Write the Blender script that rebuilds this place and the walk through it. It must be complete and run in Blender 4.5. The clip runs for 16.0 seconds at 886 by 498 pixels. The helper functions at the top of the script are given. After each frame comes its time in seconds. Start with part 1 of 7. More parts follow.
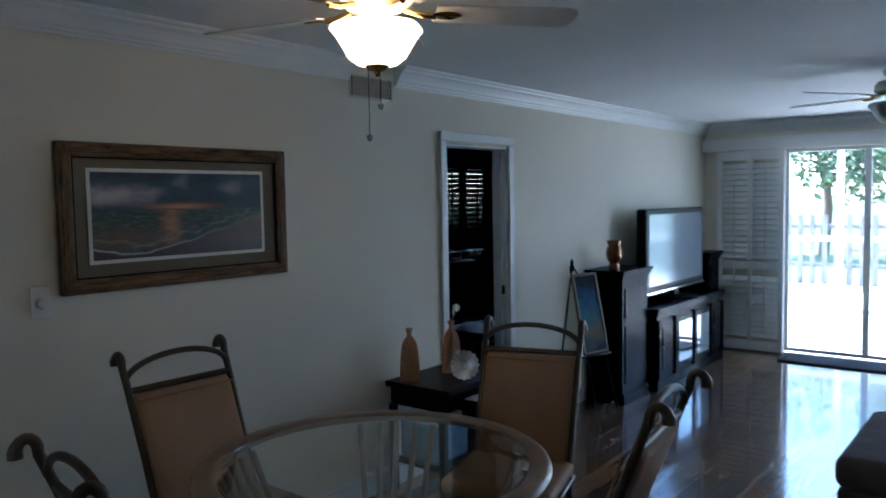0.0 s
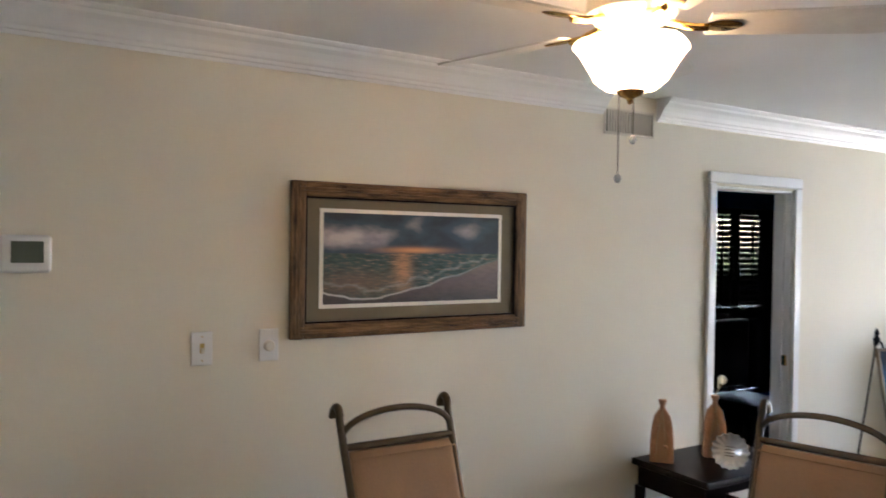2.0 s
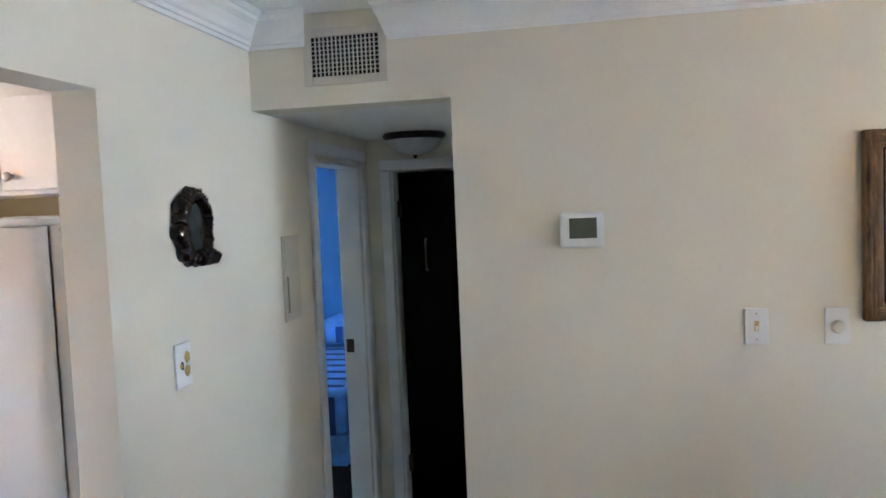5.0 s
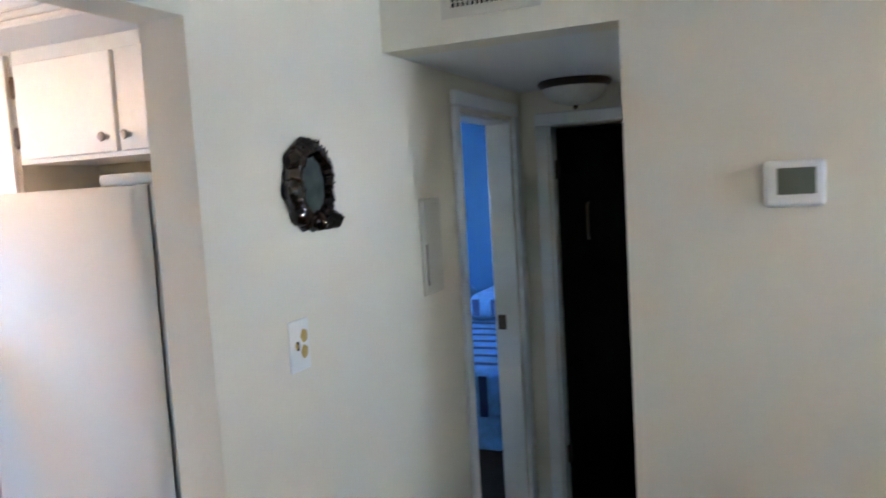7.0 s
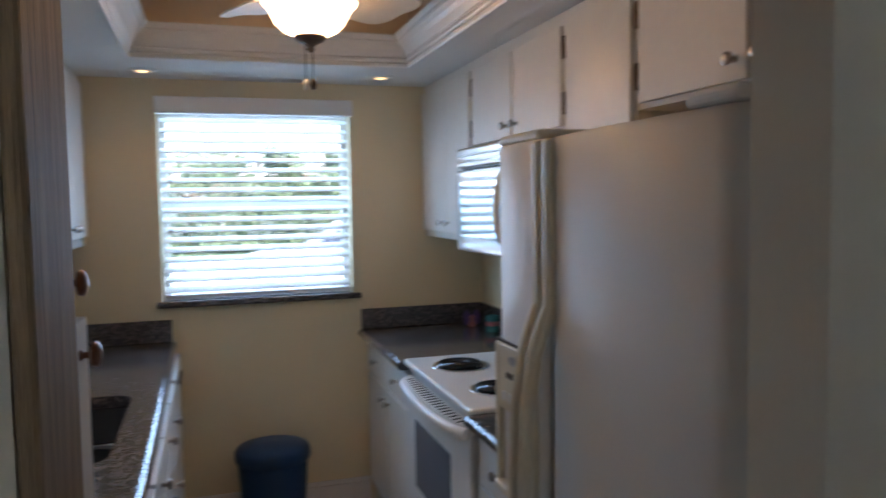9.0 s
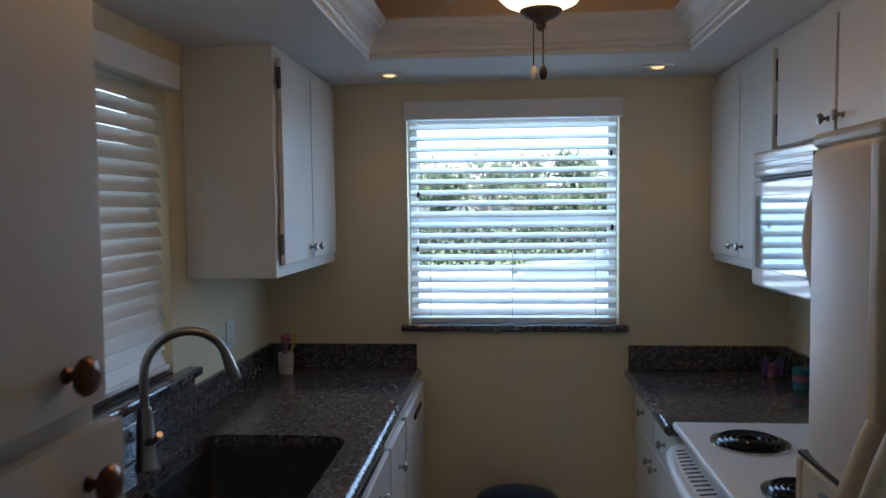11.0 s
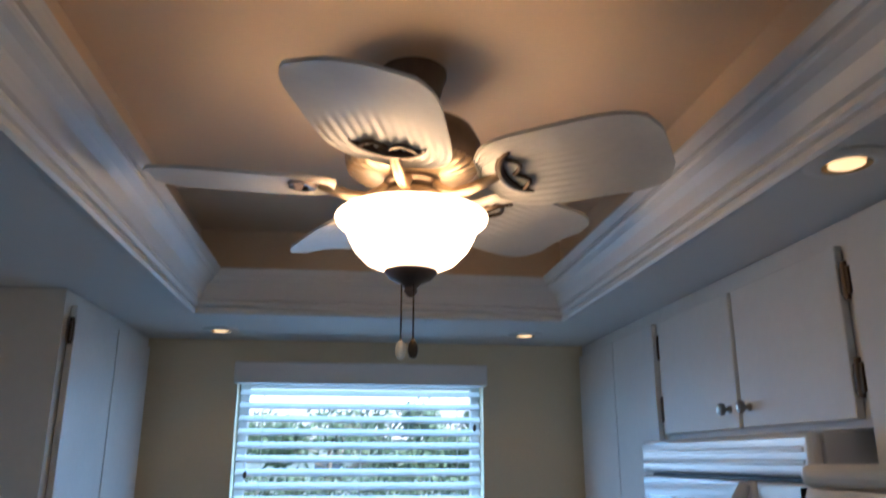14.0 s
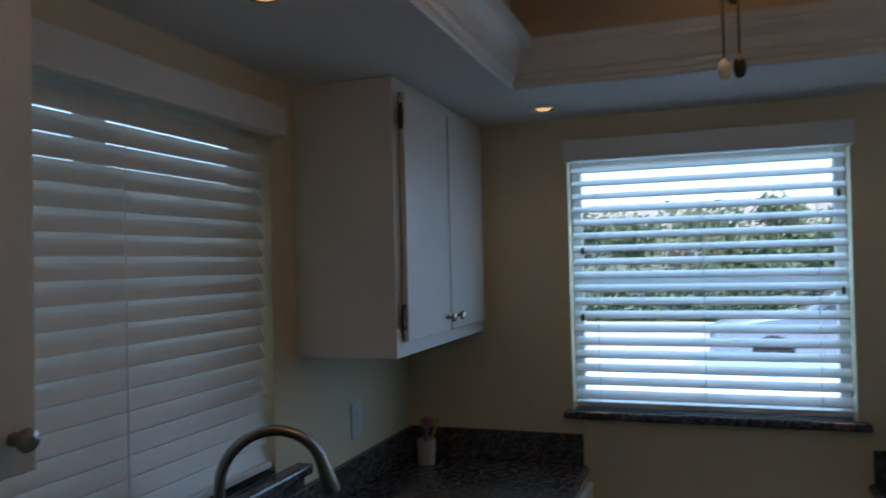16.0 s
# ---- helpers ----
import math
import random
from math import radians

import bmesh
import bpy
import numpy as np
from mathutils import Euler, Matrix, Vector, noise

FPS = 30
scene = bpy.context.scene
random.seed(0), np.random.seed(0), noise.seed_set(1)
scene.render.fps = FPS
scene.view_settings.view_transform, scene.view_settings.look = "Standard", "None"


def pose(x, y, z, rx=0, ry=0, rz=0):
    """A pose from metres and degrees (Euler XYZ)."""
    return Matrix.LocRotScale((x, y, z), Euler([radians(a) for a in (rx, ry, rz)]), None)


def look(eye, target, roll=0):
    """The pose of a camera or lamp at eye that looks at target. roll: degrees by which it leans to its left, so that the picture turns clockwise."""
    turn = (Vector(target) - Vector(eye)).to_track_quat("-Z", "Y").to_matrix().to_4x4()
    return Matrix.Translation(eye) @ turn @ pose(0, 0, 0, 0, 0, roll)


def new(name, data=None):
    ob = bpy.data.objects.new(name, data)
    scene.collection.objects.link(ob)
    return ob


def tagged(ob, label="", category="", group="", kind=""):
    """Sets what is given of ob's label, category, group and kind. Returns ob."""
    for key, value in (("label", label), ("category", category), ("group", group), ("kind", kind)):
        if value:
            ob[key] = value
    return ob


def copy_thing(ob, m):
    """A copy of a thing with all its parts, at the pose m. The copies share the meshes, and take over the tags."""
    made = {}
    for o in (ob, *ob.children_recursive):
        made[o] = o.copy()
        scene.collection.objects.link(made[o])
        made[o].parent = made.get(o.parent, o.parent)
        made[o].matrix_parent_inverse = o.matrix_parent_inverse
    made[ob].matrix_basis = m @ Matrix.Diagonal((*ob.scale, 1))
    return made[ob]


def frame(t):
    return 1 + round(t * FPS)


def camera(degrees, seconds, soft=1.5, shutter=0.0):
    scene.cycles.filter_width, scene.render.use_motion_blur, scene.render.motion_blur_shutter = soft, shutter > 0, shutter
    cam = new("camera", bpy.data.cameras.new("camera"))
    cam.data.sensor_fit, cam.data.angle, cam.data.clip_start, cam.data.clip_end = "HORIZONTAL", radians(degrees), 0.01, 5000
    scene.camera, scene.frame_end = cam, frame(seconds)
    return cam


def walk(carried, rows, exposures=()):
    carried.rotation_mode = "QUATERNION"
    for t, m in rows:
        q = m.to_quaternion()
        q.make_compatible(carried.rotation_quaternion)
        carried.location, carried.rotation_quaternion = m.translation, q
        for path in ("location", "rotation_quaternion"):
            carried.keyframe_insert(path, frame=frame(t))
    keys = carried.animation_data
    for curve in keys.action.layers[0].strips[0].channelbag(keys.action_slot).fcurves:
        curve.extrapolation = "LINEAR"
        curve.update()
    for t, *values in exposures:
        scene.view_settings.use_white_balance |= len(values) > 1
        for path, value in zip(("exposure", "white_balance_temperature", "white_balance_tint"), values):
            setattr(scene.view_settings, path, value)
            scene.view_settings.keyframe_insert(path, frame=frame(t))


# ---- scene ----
cam = camera(61.2, 16.0, shutter=0.4)
PATH = [
    (0, (0.322, 0.643, 1.639), (-0.931, 2.196, 1.507), -1.0),
    (0.5, (0.327, 0.762, 1.658), (-1.078, 2.184, 1.598), -0.3),
    (1, (0.308, 0.856, 1.637), (-1.287, 2.061, 1.566), -0.6),
    (1.5, (0.198, 0.938, 1.65), (-1.464, 2.048, 1.57), 0.1),
    (2, (0.065, 0.97, 1.671), (-1.641, 2.013, 1.648), 0.9),
    (2.5, (0.008, 0.994, 1.673), (-1.835, 1.77, 1.695), -0.7),
    (3, (-0.02, 1.048, 1.684), (-1.98, 1.434, 1.77), 0.5),
    (3.5, (-0.022, 1.087, 1.708), (-2.02, 1.18, 1.708), 0.0),
    (4, (-0.06, 1.104, 1.69), (-2.058, 1.025, 1.627), -1.9),
    (4.5, (-0.034, 1.085, 1.717), (-2.012, 0.814, 1.593), -1.7),
    (4.7, (-0.044, 1.094, 1.717), (-2.013, 0.772, 1.588), -2.0),
    (6.8, (-0.414, 1.043, 1.659), (-2.277, 0.327, 1.531), -3.3),
    (7, (-0.483, 1.009, 1.661), (-2.311, 0.216, 1.487), -3.4),
    (7.5, (-0.646, 0.937, 1.631), (-2.304, -0.163, 1.427), -2.1),
    (8, (-0.846, 0.855, 1.546), (-2.15, -0.65, 1.363), 0.3),
    (8.5, (-1.004, 0.671, 1.559), (-1.984, -1.064, 1.392), 1.2),
    (9, (-1.093, 0.555, 1.568), (-1.691, -1.349, 1.44), -0.9),
    (9.2, (-1.148, 0.52, 1.572), (-1.552, -1.432, 1.413), -1.9),
    (11.3, (-1.354, -0.067, 1.636), (-1.179, -2.057, 1.557), -0.5),
    (11.5, (-1.38, -0.136, 1.657), (-1.22, -2.128, 1.748), -0.2),
    (11.7, (-1.384, -0.224, 1.682), (-1.28, -2.207, 1.919), -0.2),
    (12, (-1.375, -0.271, 1.722), (-1.414, -2.231, 2.12), -0.4),
    (12.5, (-1.341, -0.327, 1.758), (-1.56, -2.188, 2.457), -0.5),
    (13, (-1.33, -0.362, 1.764), (-1.558, -2.19, 2.543), -0.7),
    (13.5, (-1.314, -0.372, 1.755), (-1.569, -2.214, 2.492), -0.0),
    (14, (-1.299, -0.387, 1.729), (-1.529, -2.298, 2.273), 0.1),
    (14.5, (-1.323, -0.427, 1.706), (-1.41, -2.393, 2.059), 0.5),
    (15, (-1.364, -0.47, 1.689), (-1.307, -2.45, 1.966), -0.6),
    (15.5, (-1.359, -0.507, 1.665), (-0.968, -2.462, 1.817), -0.8),
    (16, (-1.345, -0.526, 1.646), (-0.687, -2.415, 1.684), -1.3),
]
EXPOSURES = [
    (0.0, 3.2, 5050, 9), (0.5, 3.9, 5900, 14), (1.0, 4.55, 6300, 16), (1.5, 4.75, 6450, 18), (2.0, 4.9, 6600, 19), (2.5, 4.85, 6350, 18), (3.0, 4.9, 6100, 18), (3.5, 5.2, 5900, 17), (4.0, 5.35, 5900, 17), (4.5, 5.5, 5800, 16),
    (7.0, 5.45, 5700, 15), (7.5, 5.3, 5600, 14), (8.0, 4.55, 5800, 16), (8.5, 3.35, 6050, 17), (9.0, 2.95, 6150, 17), (9.2, 2.75, 5950, 17),
    (11.5, 2.15, 6100, 14), (12.0, 2.1, 6550, 15), (12.5, 2.2, 6200, 14), (13.0, 2.25, 5350, 12), (13.5, 2.25, 5250, 11), (14.0, 2.2, 5100, 10), (14.5, 2.1, 5150, 11), (15.0, 1.9, 5500, 11), (15.5, 1.7, 5800, 11), (16.0, 1.35, 5750, 10),
]
walk(cam, [(t, look(eye, target, roll)) for t, eye, target, roll in PATH], EXPOSURES)

# ---- world, sun, lamps ----
world = bpy.data.worlds.new("sky")
scene.world = world
world.use_nodes = True
sky = world.node_tree.nodes.new("ShaderNodeTexSky")
sky.sky_type, sky.sun_disc = "NISHITA", False
sky.sun_elevation, sky.sun_rotation = radians(61), radians(280)
background = world.node_tree.nodes["Background"]
background.inputs["Strength"].default_value = 0.15
world.node_tree.links.new(sky.outputs[0], background.inputs[0])

sun = new("sun", bpy.data.lights.new("sun", "SUN"))
sun.data.energy, sun.data.angle, sun.data.color = 5.0, radians(0.5), (1.0, 0.95, 0.86)
sun.matrix_basis = look((-6, 1.0, 11), (0, 0, 0))

WARM = (1.0, 0.52, 0.21)


def window_lamp(name, eye, target, w, h, watts, color=(0.48, 0.72, 1.0)):
    """The sky's light in a window opening."""
    data = bpy.data.lights.new(name, "AREA")
    data.shape, data.size, data.size_y, data.energy, data.color = "RECTANGLE", w, h, watts, color
    ob = new(name, data)
    ob.matrix_basis = look(eye, target)
    return ob


def bulb(name, p, watts, radius=0.03, color=WARM):
    data = bpy.data.lights.new(name, "POINT")
    data.energy, data.color, data.shadow_soft_size = watts, color, radius
    ob = new(name, data)
    ob.location = p
    return ob


def down_bulb(name, p, watts):
    data = bpy.data.lights.new(name, "SPOT")
    data.energy, data.color, data.shadow_soft_size, data.spot_size, data.spot_blend = watts, WARM, 0.03, radians(100), 0.6
    ob = new(name, data)
    ob.location = p
    return ob


window_lamp("skylight_kitchen", (-1.34, -3.33, 1.58), (-1.34, 0, 1.3), 0.9, 0.88, 1.9, (0.40, 0.68, 1.0))
window_lamp("skylight_sink", (-0.16, -1.75, 1.56), (-3, -1.75, 1.3), 1.0, 0.85, 0.15)
window_lamp("skylight_slider", (-0.4, 8.72, 1.1), (-0.4, 0, 1.0), 2.6, 2.0, 1.3)
window_lamp("skylight_bedroom", (-5.2, -3.35, 1.5), (-5.2, 0, 0.8), 1.2, 1.1, 0.02, (0.25, 0.52, 1.0))
bulb("bulb_dining", (-1.335, 2.383, 2.18), 0.24, 0.03, (1.0, 0.70, 0.42))
for turn in (100, 220, 340):
    bulb("bulb_kitchen", (-1.395 + 0.055 * math.cos(radians(turn)), -1.65 + 0.055 * math.sin(radians(turn)), 2.125), 0.17, 0.02)
DOWNLIGHTS = [(-0.844, -3.03), (-1.91, -3.0), (-0.571, -1.75), (-2.03, -1.36), (-0.60, -0.75)]
for dx, dy in DOWNLIGHTS:
    down_bulb("downlight_bulb", (dx, dy, 2.15), 0.16)


# ---- materials ----
def nodes_of(m):
    m.use_nodes = True
    return m.node_tree.nodes, m.node_tree.links, m.node_tree.nodes["Principled BSDF"]


def mat(name, color, rough=0.5, metal=0.0, vary=0.12, scale=6.0, fine=60.0, bump=0.1, emit=None, stretch=(1, 1, 1), spec=0.5, dark=None, coat=0.0):
    """Principled paint, wood, cloth or metal with a coarse and a fine variation, and fine relief."""
    m = bpy.data.materials.new(name)
    n, l, p = nodes_of(m)
    p.inputs["Roughness"].default_value, p.inputs["Metallic"].default_value = rough, metal
    p.inputs["Specular IOR Level"].default_value = spec
    p.inputs["Coat Weight"].default_value = coat
    tc = n.new("ShaderNodeTexCoord")
    mp = n.new("ShaderNodeMapping")
    mp.inputs["Scale"].default_value = stretch
    l.new(tc.outputs["Object"], mp.inputs["Vector"])
    a, b = n.new("ShaderNodeTexNoise"), n.new("ShaderNodeTexNoise")
    a.inputs["Scale"].default_value, b.inputs["Scale"].default_value = scale, fine
    a.inputs["Detail"].default_value = b.inputs["Detail"].default_value = 5
    for t in (a, b):
        l.new(mp.outputs[0], t.inputs["Vector"])
    add = n.new("ShaderNodeMath")
    add.operation = "MULTIPLY_ADD"
    add.inputs[1].default_value = 0.4
    l.new(b.outputs["Fac"], add.inputs[0])
    l.new(a.outputs["Fac"], add.inputs[2])
    ramp = n.new("ShaderNodeValToRGB")
    lo = dark or tuple(c * (1 - vary) for c in color)
    hi = tuple(min(1, c * (1 + vary * 0.6)) for c in color)
    ramp.color_ramp.elements[0].position, ramp.color_ramp.elements[1].position = 0.45, 0.95
    ramp.color_ramp.elements[0].color, ramp.color_ramp.elements[1].color = (*lo, 1), (*hi, 1)
    l.new(add.outputs[0], ramp.inputs[0])
    l.new(ramp.outputs[0], p.inputs["Base Color"])
    if bump:
        bp = n.new("ShaderNodeBump")
        bp.inputs["Strength"].default_value, bp.inputs["Distance"].default_value = bump, 0.002
        l.new(add.outputs[0], bp.inputs["Height"])
        l.new(bp.outputs[0], p.inputs["Normal"])
    if emit:
        p.inputs["Emission Color"].default_value = (*emit[0], 1)
        p.inputs["Emission Strength"].default_value = emit[1]
    return m


def granite(name):
    m = mat(name, (0.10, 0.09, 0.09), 0.14, vary=0.5, scale=28, fine=170, bump=0.01)
    n, l, p = nodes_of(m)
    tc = n.new("ShaderNodeTexCoord")
    v = n.new("ShaderNodeTexVoronoi")
    v.inputs["Scale"].default_value = 95
    l.new(tc.outputs["Object"], v.inputs["Vector"])
    r = n.new("ShaderNodeValToRGB")
    e = r.color_ramp.elements
    e[0].color, e[1].color = (0.02, 0.02, 0.022, 1), (0.22, 0.18, 0.165, 1)
    e[0].position, e[1].position = 0.25, 0.85
    k = e.new(0.55)
    k.color = (0.075, 0.07, 0.074, 1)
    l.new(v.outputs["Color"], r.inputs[0])
    mix = n.new("ShaderNodeMix")
    mix.data_type = "RGBA"
    mix.inputs["Factor"].default_value = 0.65
    old = p.inputs["Base Color"].links[0].from_socket
    l.new(old, mix.inputs["A"])
    l.new(r.outputs[0], mix.inputs["B"])
    l.new(mix.outputs["Result"], p.inputs["Base Color"])
    return m


def plank_mat(name, color, vary=0.45, rough=0.2):
    """Wood boards, each a little different."""
    m = mat(name, color, rough, spec=0.7, vary=0.35, scale=5, fine=40, bump=0.02, stretch=(9, 0.8, 9), coat=0.6)
    n, l, p = nodes_of(m)
    info = n.new("ShaderNodeObjectInfo")
    hsv = n.new("ShaderNodeHueSaturation")
    rng = n.new("ShaderNodeMapRange")
    rng.inputs["To Min"].default_value, rng.inputs["To Max"].default_value = 1 - vary, 1 + vary
    l.new(info.outputs["Random"], rng.inputs["Value"])
    l.new(rng.outputs[0], hsv.inputs["Value"])
    l.new(p.inputs["Base Color"].links[0].from_socket, hsv.inputs["Color"])
    l.new(hsv.outputs[0], p.inputs["Base Color"])
    return m


def glass_mat(name, color=(1, 1, 1), rough=0.0, ior=1.45):
    m = bpy.data.materials.new(name)
    n, l, p = nodes_of(m)
    p.inputs["Base Color"].default_value = (*color, 1)
    p.inputs["Transmission Weight"].default_value, p.inputs["Roughness"].default_value, p.inputs["IOR"].default_value = 1.0, rough, ior
    return m


def glow(name, color, strength):
    m = bpy.data.materials.new(name)
    n, l, p = nodes_of(m)
    p.inputs["Base Color"].default_value = (0.8, 0.78, 0.72, 1)
    p.inputs["Roughness"].default_value = 0.35
    p.inputs["Emission Color"].default_value = (*color, 1)
    p.inputs["Emission Strength"].default_value = strength
    return m


def leaf_mat(name, color):
    m = mat(name, color, 0.5, vary=0.5, scale=3, fine=20, bump=0)
    n, l, p = nodes_of(m)
    g = n.new("ShaderNodeNewGeometry")
    hsv = n.new("ShaderNodeHueSaturation")
    rng = n.new("ShaderNodeMapRange")
    rng.inputs["To Min"].default_value, rng.inputs["To Max"].default_value = 0.5, 1.6
    l.new(g.outputs["Random Per Island"], rng.inputs["Value"])
    l.new(rng.outputs[0], hsv.inputs["Value"])
    l.new(p.inputs["Base Color"].links[0].from_socket, hsv.inputs["Color"])
    l.new(hsv.outputs[0], p.inputs["Base Color"])
    # thin leaves let light through
    thin, both = n.new("ShaderNodeBsdfTranslucent"), n.new("ShaderNodeMixShader")
    both.inputs[0].default_value = 0.6
    l.new(hsv.outputs[0], thin.inputs["Color"])
    l.new(p.outputs[0], both.inputs[1])
    l.new(thin.outputs[0], both.inputs[2])
    l.new(both.outputs[0], n["Material Output"].inputs["Surface"])
    return m


